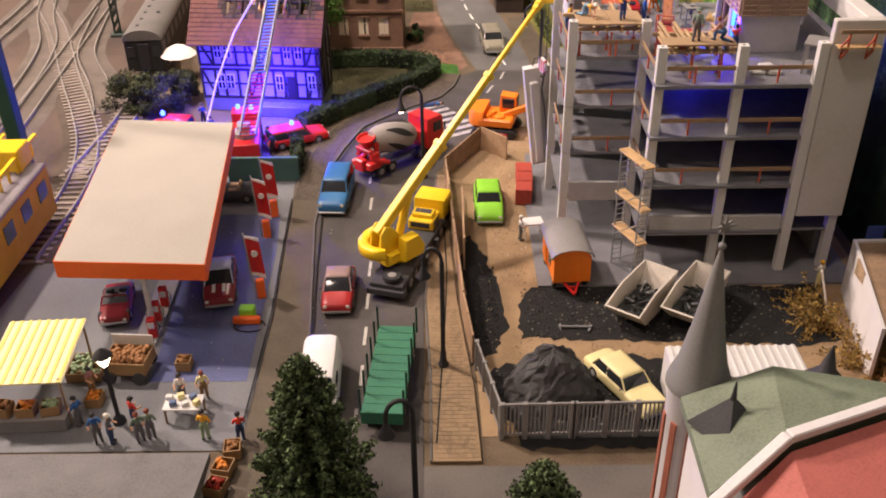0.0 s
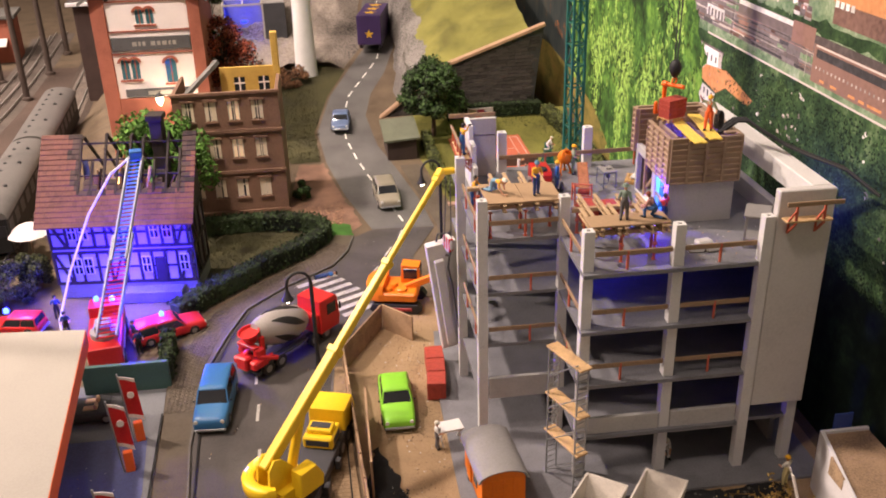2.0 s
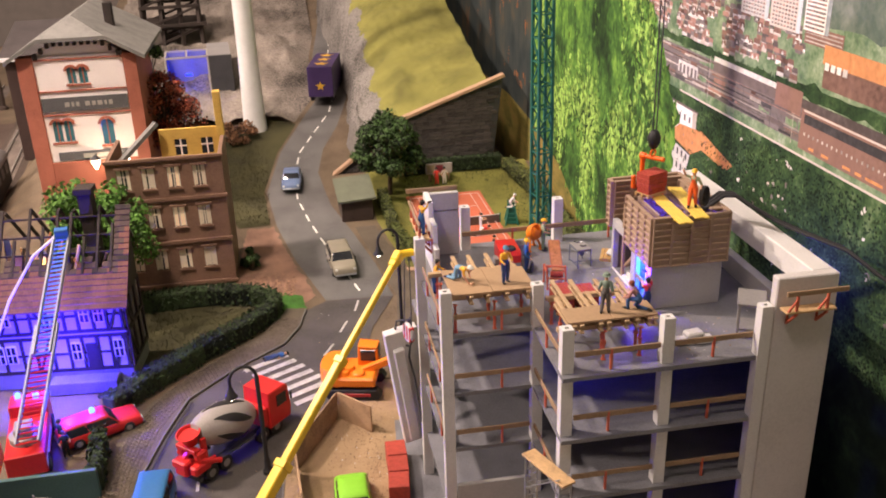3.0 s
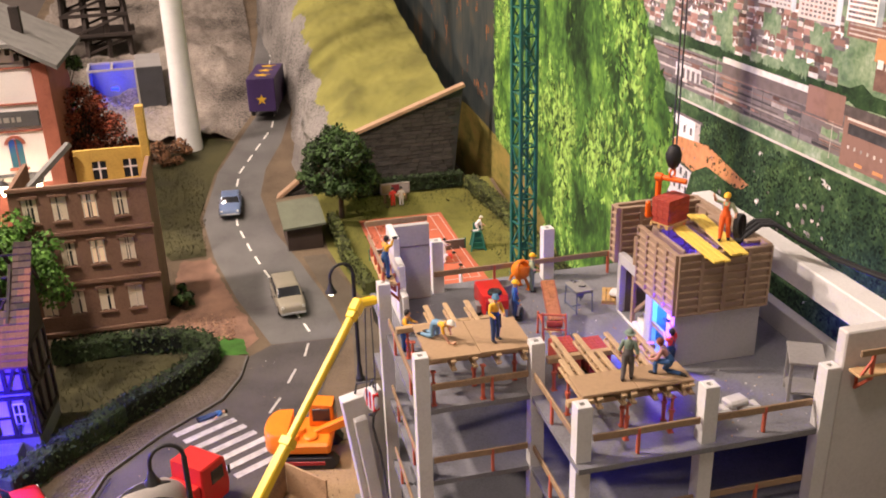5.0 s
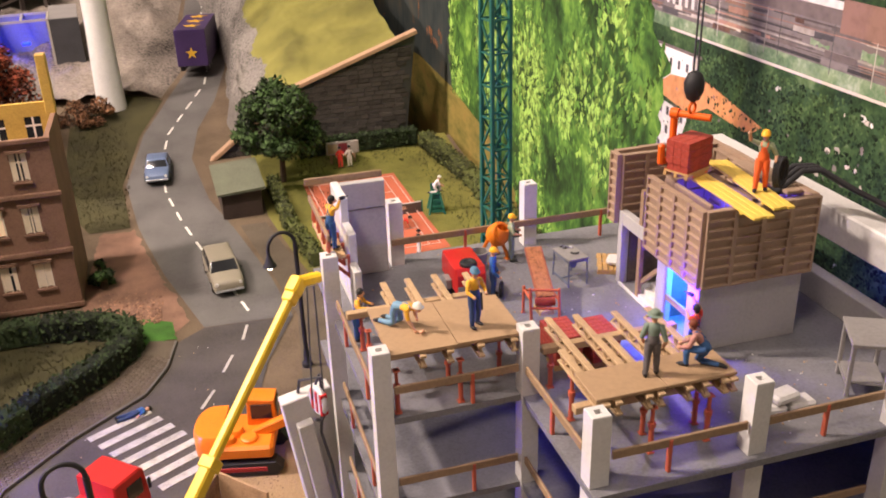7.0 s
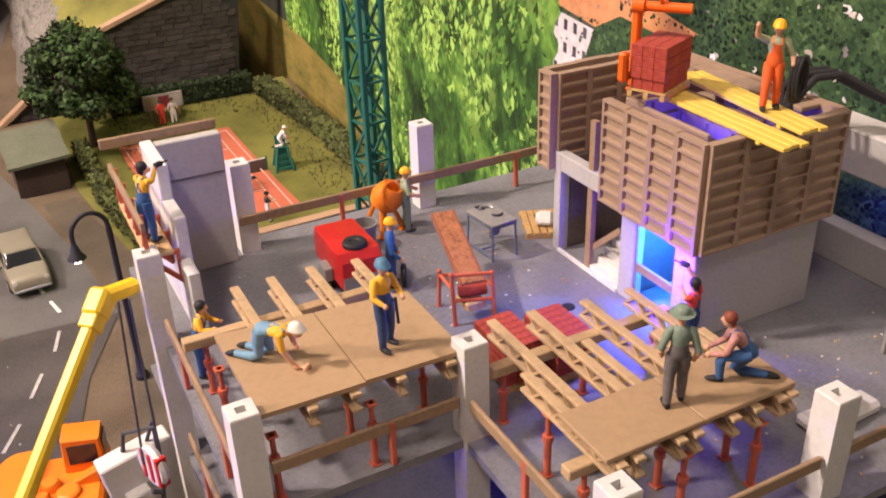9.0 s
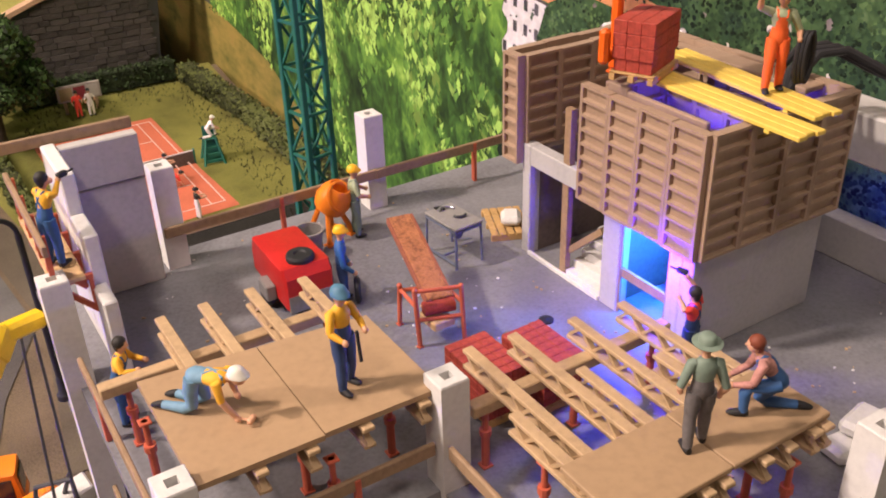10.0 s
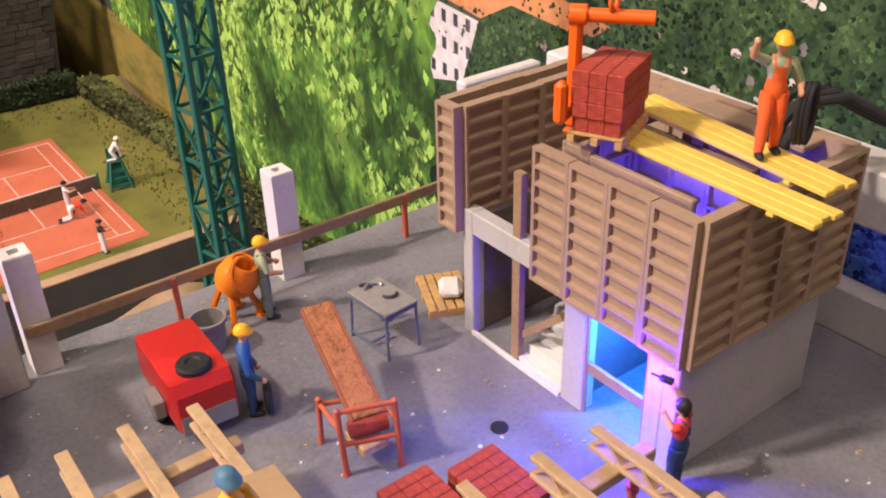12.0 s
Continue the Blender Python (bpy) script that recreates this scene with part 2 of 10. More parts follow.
# forecourt grey with the blue light on the floor mixed into the colour
PLAZABLUELIGHT = mat("forecourt_blue_light", (0.09, 0.105, 0.23), 0.55, vary=0.2, blot=30, bump=0.1)
SAND = mat("sand", (0.33, 0.225, 0.125), 0.9, vary=0.3, blot=45, grain=2200, bump=0.6)
COAL = mat("coal_ground", (0.012, 0.012, 0.012), 0.85, vary=0.5, blot=120, grain=2200, bump=1.0)
EARTH = mat("earth", (0.13, 0.095, 0.06), 0.9, vary=0.35, blot=35, grain=1500, bump=0.6)
BALLAST = mat("ballast", (0.09, 0.062, 0.048), 0.9, vary=0.55, blot=10, grain=1600, bump=0.8)
LAWN = mat("lawn_olive", (0.17, 0.165, 0.035), 0.9, vary=0.4, blot=40, grain=2400, bump=0.8)
PAVESAND = mat("paving_sand", (0.25, 0.175, 0.1), 0.8, vary=0.2, blot=50, grain=1500, bump=0.4, island=0.22)
COBBLE = mat("cobble", (0.105, 0.083, 0.06), 0.8, vary=0.25, blot=60, grain=1500, bump=0.4, island=0.25)
GRASS = mat("grass", (0.05, 0.046, 0.016), 0.9, vary=0.45, blot=40, grain=2400, bump=0.8)
GRASSLIT = mat("grass_bright", (0.05, 0.15, 0.02), 0.9, vary=0.4, blot=60, grain=2400, bump=0.8)
PINK = mat("pink_gravel", (0.22, 0.125, 0.085), 0.9, vary=0.4, blot=60, grain=2000, bump=0.6)
ROCK = mat("rock", (0.18, 0.165, 0.148), 0.85, vary=0.55, blot=16, grain=400, bump=1.0)
STONE = mat("stone_wall", (0.07, 0.06, 0.055), 0.85, vary=0.35, blot=150, grain=900, bump=0.5, by_object=0.2, island=0.3)
COPING = mat("coping", (0.42, 0.27, 0.17), 0.8, vary=0.2, bump=0.3)
HEDGE = mat("hedge", (0.027, 0.045, 0.015), 0.9, vary=0.5, blot=200, grain=1500, bump=0.9, island=0.5)
MOSS = mat("hedge_moss", (0.085, 0.1, 0.028), 0.9, vary=0.5, blot=120, grain=1500, bump=0.9, island=0.5)
LEAF = mat("leaf", (0.05, 0.1, 0.02), 0.8, vary=0.5, blot=120, grain=900, bump=0.2, island=0.6)
LEAFDARK = mat("leaf_dark", (0.034, 0.068, 0.016), 0.8, vary=0.5, blot=120, grain=900, bump=0.2, island=0.6)
LEAFLIT = mat("leaf_bright", (0.09, 0.2, 0.03), 0.8, vary=0.4, blot=120, grain=900, bump=0.2, island=0.6)
LEAFRED = mat("leaf_red", (0.27, 0.062, 0.03), 0.8, vary=0.5, blot=120, grain=900, bump=0.2, island=0.7)
BARK = mat("bark", (0.07, 0.045, 0.03), 0.9, vary=0.3, bump=0.5)
CLAY = mat("court_clay", (0.5, 0.13, 0.07), 0.85, vary=0.12, blot=60, bump=0.2)
OCHRE = mat("house_render", (0.2, 0.115, 0.075), 0.8, vary=0.2, blot=60, grain=900, bump=0.25)
OCHREYEL = mat("house_inside", (0.55, 0.36, 0.08), 0.8, vary=0.15, bump=0.2)
FACADE = mat("white_facade", (0.84, 0.77, 0.72), 0.8, vary=0.06, bump=0.1)
REDBRICK = mat("red_masonry", (0.36, 0.12, 0.075), 0.85, vary=0.2, grain=1500, bump=0.35)
SLATE = mat("slate_roof", (0.16, 0.155, 0.14), 0.8, vary=0.25, blot=80, bump=0.35, island=0.2)
TILE = mat("clay_tile", (0.135, 0.05, 0.036), 0.75, vary=0.25, blot=80, grain=900, bump=0.4, by_object=0.15, island=0.15)
TIMBER = mat("timber_dark", (0.035, 0.025, 0.02), 0.7, vary=0.3, bump=0.2)
PLASTER = mat("plaster_white", (0.7, 0.68, 0.68), 0.8, vary=0.06, bump=0.12)
CANOPY = mat("canopy_top", (0.36, 0.335, 0.29), 0.55, vary=0.06, blot=30, bump=0.05)
CANOPYEDGE = mat("canopy_edge", (0.85, 0.14, 0.02), 0.4, vary=0.05, bump=0.03)
MASTGREEN = mat("mast_green", (0.02, 0.13, 0.09), 0.45, vary=0.15, bump=0.05)
SILVER = mat("silver_metal", (0.36, 0.37, 0.38), 0.35, 0.6, vary=0.1, bump=0.03)
CHURCHROOF = mat("church_roof", (0.165, 0.2, 0.14), 0.75, vary=0.2, blot=60, bump=0.2)
CONEGREY = mat("cone_slate", (0.2, 0.2, 0.195), 0.65, vary=0.1, bump=0.15)
CREAM = mat("cream_paint", (0.75, 0.66, 0.33), 0.4, vary=0.06, bump=0.03)
LIME = mat("lime_paint", (0.24, 0.58, 0.04), 0.4, vary=0.05, bump=0.03)
BLUECAR = mat("blue_paint", (0.035, 0.14, 0.31), 0.35, vary=0.08, bump=0.03)
CARRED = mat("car_red", (0.34, 0.02, 0.022), 0.3, vary=0.1, bump=0.03)
BEIGE = mat("beige_paint", (0.27, 0.245, 0.185), 0.4, vary=0.08, bump=0.03)
PALEBLUE = mat("pale_blue_paint", (0.12, 0.17, 0.29), 0.35, vary=0.08, bump=0.03)
FLATGREEN = mat("flatbed_green", (0.035, 0.165, 0.09), 0.6, vary=0.18, blot=80, bump=0.1, by_object=0.05)
PURPLE = mat("purple_paint", (0.045, 0.025, 0.09), 0.4, vary=0.15, bump=0.03)
SKIN = mat("figure_skin", (0.65, 0.36, 0.22), 0.6, vary=0.06, bump=0.05)
BLUEGLOW = glow("blue_lamp", (0.05, 0.1, 1.0), 9.0)
WARMGLOW = glow("warm_lamp", (1.0, 0.85, 0.6), 12.0)

# ---- ground ----
def height(x, y):
    """The road and its verges climb towards the rear of the layout."""
    return min(1.0, max(0.0, (x + 30) / 6)) * float(np.interp(y, [84, 95, 105, 120, 140, 160, 200, 300], [0, 0.5, 1.6, 4.0, 8, 11, 16, 20]))


def sheet(name, pts, mats, lift, label, category, step=3.0, ragged=0.0):
    """A thin covering with the outline pts that follows the ground."""
    s = Shape()
    if ragged:
        rnd = random.Random(len(label))
        fine = []
        for (xa, ya), (xb, yb) in zip(pts, pts[1:] + pts[:1]):
            n = max(1, int(math.hypot(xb - xa, yb - ya) / 0.4))
            fine += [(xa + (xb - xa) * i / n + rnd.uniform(-1, 1) * ragged * rnd.random(), ya + (yb - ya) * i / n + rnd.uniform(-1, 1) * ragged * rnd.random()) for i in range(n)]
        pts = fine
    bm = bmesh.new()
    vs = [bm.verts.new((x, y, 0)) for x, y in pts]
    face = bm.faces.new(vs)
    ys = [p[1] for p in pts]
    if max(ys) > 84:
        y = max(min(ys), 84) + 0.01
        while y < max(ys):
            bmesh.ops.bisect_plane(bm, geom=bm.verts[:] + bm.edges[:] + bm.faces[:], plane_co=(0, y, 0), plane_no=(0, 1, 0))
            y += step
    bm.verts.index_update()
    s.add([(v.co.x, v.co.y, height(v.co.x, v.co.y) + lift) for v in bm.verts], [tuple(v.index for v in f.verts) for f in bm.faces])
    bm.free()
    me = mesh_of(name, s, mats, 0)
    ob = new(name, me)
    return tagged(ob, label, category, kind="structure")


s = Shape()
xs = [-150, -90, -30, -24, 0, 22.3, 22.6, 26.4]
ys = [-44] + list(range(-20, 84, 26)) + [84, 90, 95, 100, 105, 108.4, 108.9, 112, 120, 130, 140, 150, 160, 180, 200, 215]
s.add([(x, y, (height(x, y) if x < 22.5 or y < 108.5 else -1.0) - 0.02) for y in ys for x in xs],
      [(j * 8 + i, j * 8 + i + 1, j * 8 + i + 9, j * 8 + i + 8) for j in range(len(ys) - 1) for i in range(7)])
tagged(new("ground", mesh_of("ground", s, EARTH, 0)), "brown scattered earth base of the model layout", "ground", kind="structure")

# main road, junction and the road up the hill
sheet("road", [(-7.6, 20), (-1.2, 20), (-1.6, 45), (-1.4, 55), (-1.0, 62), (1.2, 66.5), (4.2, 71), (6.0, 78), (8.2, 83), (2.8, 83.3), (1.2, 82), (0.6, 79), (-0.6, 76.6), (-4.2, 73.6), (-7.0, 70.4), (-8.2, 66.5), (-9.2, 62), (-9.2, 54.5), (-8.0, 42)],
      ASPHALT, 0.03, "dark asphalt main street with pale dashes", "road")
sheet("road.001", [(2.8, 83.35), (8.2, 83.05), (7.5, 89), (6.1, 96), (4.5, 102), (3.7, 109.5), (4.6, 115), (6.7, 121), (8.4, 128), (9.2, 141), (10.2, 153), (11.5, 180), (8.0, 180), (6.6, 155), (5.1, 142), (4.6, 128), (2.3, 122), (-0.1, 115), (-1.7, 106), (-0.9, 98.7), (0.7, 91)],
      ASPHALT2, 0.03, "grey asphalt road climbing the hill", "road")
s = Shape()
tmpl = [(-4.9, 34), (-4.85, 37.5), (-4.9, 41), (-5.0, 44.5), (-5.1, 48), (-5.3, 52), (-5.6, 56.5), (-5.9, 60.5)]
for x, y in tmpl:
    s.box(x - 0.09, y, 0.04, x + 0.09, y + 1.7, 0.06)
for x, y, a in ((2.1, 74.4, -26), (3.5, 77.7, -21), (4.9, 81.0, -14)):
    s.box(-0.08, 0, 0.04, 0.08, 1.8, 0.06, 0, pose(x, y, 0, 0, 0, a))
for i in range(7):
    s.box(-0.24, -1.7, 0.04, 0.24, 1.7, 0.06, 0, pose(-2.0 + i * 0.56, 74.3 - i * 0.84, 0, 0, 0, -61))
# greyer and blotchier paint than LINE for the street markings
LINEGREY = mat("grey_road_paint", (0.47, 0.45, 0.41), 0.7, vary=0.35, blot=200, grain=1500, bump=0.15)
tagged(new("road_marking", mesh_of("road_marking", s, LINEGREY, 0)), "white lane dashes and zebra crossing paint", "road marking", kind="structure")
s = Shape()
line = [(5.6, 84.5), (4.6, 89), (3.4, 94), (2.2, 99), (1.3, 104), (1.2, 109), (2.0, 114.5), (3.9, 119.5), (6.0, 124.5), (7.0, 130), (7.1, 136), (7.2, 142), (7.9, 149), (8.6, 156)]
for (x0, y0), (x1, y1) in zip(line, line[1:]):
    for f0, f1 in ((0.0, 0.28), (0.5, 0.78)):
        a = Vector((x0 + (x1 - x0) * f0, y0 + (y1 - y0) * f0, 0))
        b = Vector((x0 + (x1 - x0) * f1, y0 + (y1 - y0) * f1, 0))
        a.z, b.z = height(*a.xy) + 0.07, height(*b.xy) + 0.07
        s.beam(a, b, 0.18, 0.02)
tagged(new("road_marking.001", mesh_of("road_marking", s, LINE, 0)), "white dashed centre line up the hill", "road marking", kind="structure")

s = Shape()
for pts in ([(-7.9, 33), (-8.0, 43), (-8.5, 49), (-8.85, 55), (-8.85, 62), (-7.9, 66.4), (-6.8, 70.0)], [(-0.75, 33), (-0.45, 40), (-0.3, 44), (-0.2, 48), (-0.4, 55)], [(-10.55, 34), (-10.6, 44), (-10.95, 50), (-11.35, 58)]):
    for (x0, y0), (x1, y1) in zip(pts, pts[1:]):
        s.beam((x0, y0, 0.17), (x1, y1, 0.17), 0.09, 0.03)
tagged(new("gutter", mesh_of("gutter", s, GROOVE, 0)), "thin black gutter lines along the street edges", "gutter", kind="structure")

KERB = mat("kerb_stone", (0.12, 0.11, 0.1), 0.8, vary=0.25, bump=0.3)


# pavements with kerbs
def pavement(name, outer, inner, label, colour=PAVE):
    s = Shape()
    pts = outer + inner[::-1]
    s.slab(pts, 0.0, 0.16)
    t = thing(name, 0, 0, 0, 0, label, "pavement", kind="structure")
    part("paving", s, colour, t)
    k = Shape()
    for (x0, y0), (x1, y1) in zip(inner, inner[1:]):
        k.beam((x0, y0, 0.1), (x1, y1, 0.1), 0.15, 0.2, 0.03)
    part("kerb", k, KERB, t)
    return t


pavement("pavement", [(-10.3, 20), (-10.4, 44), (-11.2, 58), (-11.6, 63), (-10.9, 67.5), (-9.5, 70.5), (-6.2, 74.8), (-2.2, 78.6), (-0.4, 82.5)],
         [(-7.75, 20), (-8.1, 42), (-9.3, 54.5), (-9.3, 62), (-8.3, 66.5), (-7.1, 70.5), (-4.3, 73.7), (-0.7, 76.7), (0.5, 79.2), (1.1, 82.0)],
         "brown cobbled pavement with dark kerb along the street")
# small setts of the street pavement, laid in diagonal rows
sett = Shape()
axis = [(-10.35, 58.0), (-10.3, 63.0), (-9.5, 67.5), (-8.2, 70.7), (-5.2, 74.2), (-1.5, 77.6), (-0.05, 80.6)]
for (x0, y0), (x1, y1) in zip(axis, axis[1:]):
    d = Vector((x1 - x0, y1 - y0, 0))
    u = d.normalized()
    v = Vector((-u.y, u.x, 0))
    n = int(d.length / 0.34)
    for i in range(n + 1):
        for j in range(-3, 4):
            c = Vector((x0, y0, 0)) + u * ((i + (j % 2) * 0.5) * d.length / (n + 1)) + v * (j * 0.27)
            sett.box(-0.115, -0.115, 0.15, 0.115, 0.115, 0.21, 0.03, pose(c.x, c.y, 0, 0, 0, math.degrees(math.atan2(u.y, u.x)) + 45))
tagged(part("sett", sett, COBBLE, bpy.data.objects["pavement"], "small brown square setts", 0), kind="stuff")
pavement("pavement.001", [(1.4, 31.8), (1.2, 37), (0.4, 45), (0.0, 52), (-0.3, 61.5)],
         [(-1.0, 31.8), (-1.1, 38), (-1.5, 45), (-1.3, 55), (-0.95, 61.5)],
         "sandy brown pavement strip beside the hoarding", PAVESAND)
slabs = Shape()
for i in range(96):
    y = 32.0 + i * 0.305
    xa = float(np.interp(y, [31.8, 37, 45, 52, 61.5], [-0.85, -0.95, -1.35, -1.3, -0.8]))
    xb = float(np.interp(y, [31.8, 37, 45, 52, 61.5], [1.35, 1.15, 0.35, -0.05, -0.35]))
    x = xa + (0.12 if i % 2 else 0.0)
    while x < xb - 0.16:
        slabs.box(x, y, 0.15, x + 0.215, y + 0.295, 0.178, 0.015)
        x += 0.225
tagged(part("sett", slabs, PAVESAND, bpy.data.objects["pavement.001"], "small sandy paving bricks", 0), kind="stuff")
sheet("pavement.002", [(7.2, 72), (9.5, 72), (10.8, 82), (9.6, 90), (8.3, 97), (6.4, 97), (7.7, 89), (8.5, 83)], PAVE, 0.05, "brown paved strip beside the hill road", "pavement")

# lots
sheet("forecourt", [(-28, 32.8), (-10.4, 32.8), (-10.5, 44), (-11.3, 58), (-11.6, 62), (-26, 62)], PLAZA, 0.03, "grey forecourt of the filling station", "pavement")
sheet("forecourt.001", [(-16.2, 38), (-11.0, 38), (-11.4, 51), (-11.9, 56), (-17.5, 56), (-16.8, 47)], PLAZABLUELIGHT, 0.05, "dark blue tinted forecourt floor", "pavement")
sheet("side_street", [(-30, 14), (26, 14), (26, 31.6), (-30, 31.6)], mat("side_asphalt", (0.125, 0.112, 0.1), 0.8, vary=0.25, blot=30, grain=1500, bump=0.3), 0.012, "worn grey side street", "road")
sheet("sand_lot", [(1.5, 33.6), (25.5, 33.6), (25.8, 68), (9, 70), (4, 70.5), (1.2, 66), (-0.2, 61.5), (0.2, 52), (0.7, 44), (1.4, 38)], SAND, 0.012, "trampled sand of the building site", "ground")
sheet("coal_lot", [(4.0, 41.6), (19.8, 40.6), (22, 41), (22.2, 47.2), (20, 46.4), (5.0, 46.7), (4.2, 45.0)], COAL, 0.035, "black cinder ground in front of the shell", "ground", ragged=0.3)
sheet("coal_lot.001", [(3.4, 32.7), (12.5, 32.7), (12.5, 39), (10.0, 40.0), (7.5, 38.6), (3.0, 39.2), (2.0, 38.5)], COAL, 0.035, "black cinder yard behind the railing", "ground", ragged=0.3)
sheet("coal_lot.002", [(1.0, 39.0), (2.4, 40.2), (3.3, 42.5), (3.0, 46.8), (2.2, 50.5), (1.3, 53.0), (0.7, 50), (1.0, 44)], COAL, 0.035, "black cinder strip along the hoarding", "ground", ragged=0.25)
sheet("gravel_path", [(-4.5, 84), (1.0, 83.2), (2.0, 84.5), (0.4, 91), (-1.1, 98.5), (-3.6, 98.5), (-4.4, 91)], PINK, 0.03, "pink gravel path beside the house", "path", ragged=0.3)
sheet("lawn", [(-11.4, 71.5), (-2.2, 80.0), (-1.2, 82.6), (-4.3, 85), (-11.6, 84.4)], GRASS, 0.03, "dull green lawn inside the hedge", "lawn")
sheet("lawn.001", [(-0.8, 81.9), (1.0, 82.6), (1.0, 84.6), (-3.0, 86.8), (-3.2, 85.4), (-1.0, 84)], GRASSLIT, 0.045, "bright green tuft of grass at the hedge corner", "lawn", ragged=0.25)
sheet("lawn.002", [(-4.4, 98.9), (-1.5, 99), (-2.0, 106), (-0.4, 115), (1.9, 122), (-1.5, 124), (-6.4, 118), (-6.6, 104)], GRASS, 0.03, "olive grass bank beside the hill road", "lawn")
sheet("lawn.003", [(10.2, 87.9), (26, 88.2), (26, 108.8), (8.6, 108.8), (8.6, 98), (9.8, 90)], LAWN, 0.015, "mown olive lawn round the tennis court", "lawn")
# flat sheet in one near-black colour, much darker than EARTH
sheet("trench", [(9.0, 71.5), (25.9, 70), (25.9, 87.7), (10.6, 87.5)], mat("dark_ground_black", (0.012, 0.01, 0.008), 0.95, vary=0.4, blot=60, grain=1600, bump=0.8), 0.01, "dark bare earth behind the building", "ground")
sheet("tennis_court", [(12.6, 88.6), (20.4, 88.9), (19.6, 102.4), (12.0, 102.4)], CLAY, 0.05, "red clay tennis court with white lines", "court")
sheet("track_bed", [(-120, 20), (-26, 20), (-27, 62), (-25, 74), (-30, 100), (-33, 150), (-120, 150)], BALLAST, 0.015, "rust brown ballast of the railway yard", "ballast")

# ---- shell building ----
Z = [0.15, 3.0, 6.15, 9.3, 12.45]
PLAN = [(7.24, 52.92), (11.58, 52.92), (11.58, 48.1), (20.4, 48.1), (20.4, 48.4), (23.7, 48.4), (23.7, 63.38), (7.24, 63.38)]
shell = thing("shell_building", 0, 0, 0, 0, "grey unfinished concrete building shell with five storeys", "building")
s = Shape()
s.slab([(5.4, 46.6), (24.9, 46.6), (24.9, 65), (6.0, 65), (5.4, 58)], 0.0, Z[0])
part("base_slab", s, FLOORGREY, shell)
for z in Z[1:]:
    s = Shape()
    s.slab(PLAN, z - 0.2, z)
    part("floor_slab", s, FLOORGREY, shell)
for x, y, top in [(7.5, 53.18, 14.62), (11.81, 53.06, 14.62), (11.88, 48.7, 14.55), (16.32, 48.6, 14.62), (20.55, 48.25, 14.85), (7.27, 59.35, 14.8), (15.68, 62.76, 15.0), (10.34, 62.76, 15.0), (23.3, 48.5, 6.0)]:
    s = Shape()
    w = 0.26
    ring = [(-w, -w), (w, -w), (w, w), (-w, w)]

    def square(k, h):
        return [(x + a * k, y + b * k, h) for a, b in ring]
    s.loft([square(0.97, 0.15), square(1, 0.25), square(1, top - 0.03), square(0.94, top), square(0.36, top), square(0.34, top - 0.3)])
    part("column", s, WHITE, shell, "pale square column with a hollow top", 20)
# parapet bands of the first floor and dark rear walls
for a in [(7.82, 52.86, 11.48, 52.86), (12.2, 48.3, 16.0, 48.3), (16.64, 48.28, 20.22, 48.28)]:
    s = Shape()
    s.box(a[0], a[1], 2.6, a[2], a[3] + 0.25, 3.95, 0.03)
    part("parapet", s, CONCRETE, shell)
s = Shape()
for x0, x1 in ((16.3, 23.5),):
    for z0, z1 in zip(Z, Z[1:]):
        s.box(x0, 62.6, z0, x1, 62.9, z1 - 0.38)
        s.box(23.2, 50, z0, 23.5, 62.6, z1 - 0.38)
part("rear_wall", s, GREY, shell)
s = Shape()
s.box(20.88, 48.05, 4.0, 23.72, 48.55, 16.1, 0.05)
part("stair_wall", s, mat("panel_pale", (0.6, 0.575, 0.55), 0.6, vary=0.08, blot=40, bump=0.1), shell, "tall grey concrete wall panel at the corner")
s = Shape()
s.box(23.0, 48.55, 12.45, 23.5, 63.38, 13.45, 0.03)
part("roof_kerb", s, CONCRETE, shell)
s = Shape()
s.beam((23.2, 48.55, 15.55), (22.95, 61.9, 15.75), 1.0, 1.1, 0.05)
part("roof_beam", s, WHITE, shell, "white beam along the roof edge")
s = Shape()
s.box(20.6, 62.6, 12.45, 23.0, 62.95, 15.75, 0.05)
part("roof_beam", s, WHITE, shell)
# wall panels standing on the roof corner
for a, mt_ in (((8.3, 62.2, 12.45, 9.9, 62.5, 15.05, 0.03), CONCRETE), ((8.3, 62.15, 15.09, 9.9, 62.45, 16.1, 0.03), CONCRETE), ((8.0, 60.7, 12.45, 8.28, 62.5, 16.15, 0.03), WHITE), ((8.0, 59.6, 12.45, 8.28, 60.68, 15.3, 0.03), WHITE), ((7.95, 58.75, 12.45, 8.22, 59.58, 14.3, 0.03), WHITE)):
    s = Shape()
    s.box(*a)
    part("wall_panel", s, mt_, shell)

# stair tower on the roof with shutter boards
# greyer than the WHITE columns: part of the walls' shade is in this colour
TOWERDIM = mat("tower_wall", (0.43, 0.42, 0.42), 0.55, vary=0.1, blot=70, bump=0.1)
tower = thing("stair_tower", 17.42, 53.3, 12.45, 0, "white stair tower wrapped in brown shuttering boards", "building part")
# inner walls take a dark brown that holds the stairwell's shade
TOWERSHADE = mat("tower_inside_shade", (0.13, 0.1, 0.09), 0.7, vary=0.2, blot=60, bump=0.1)
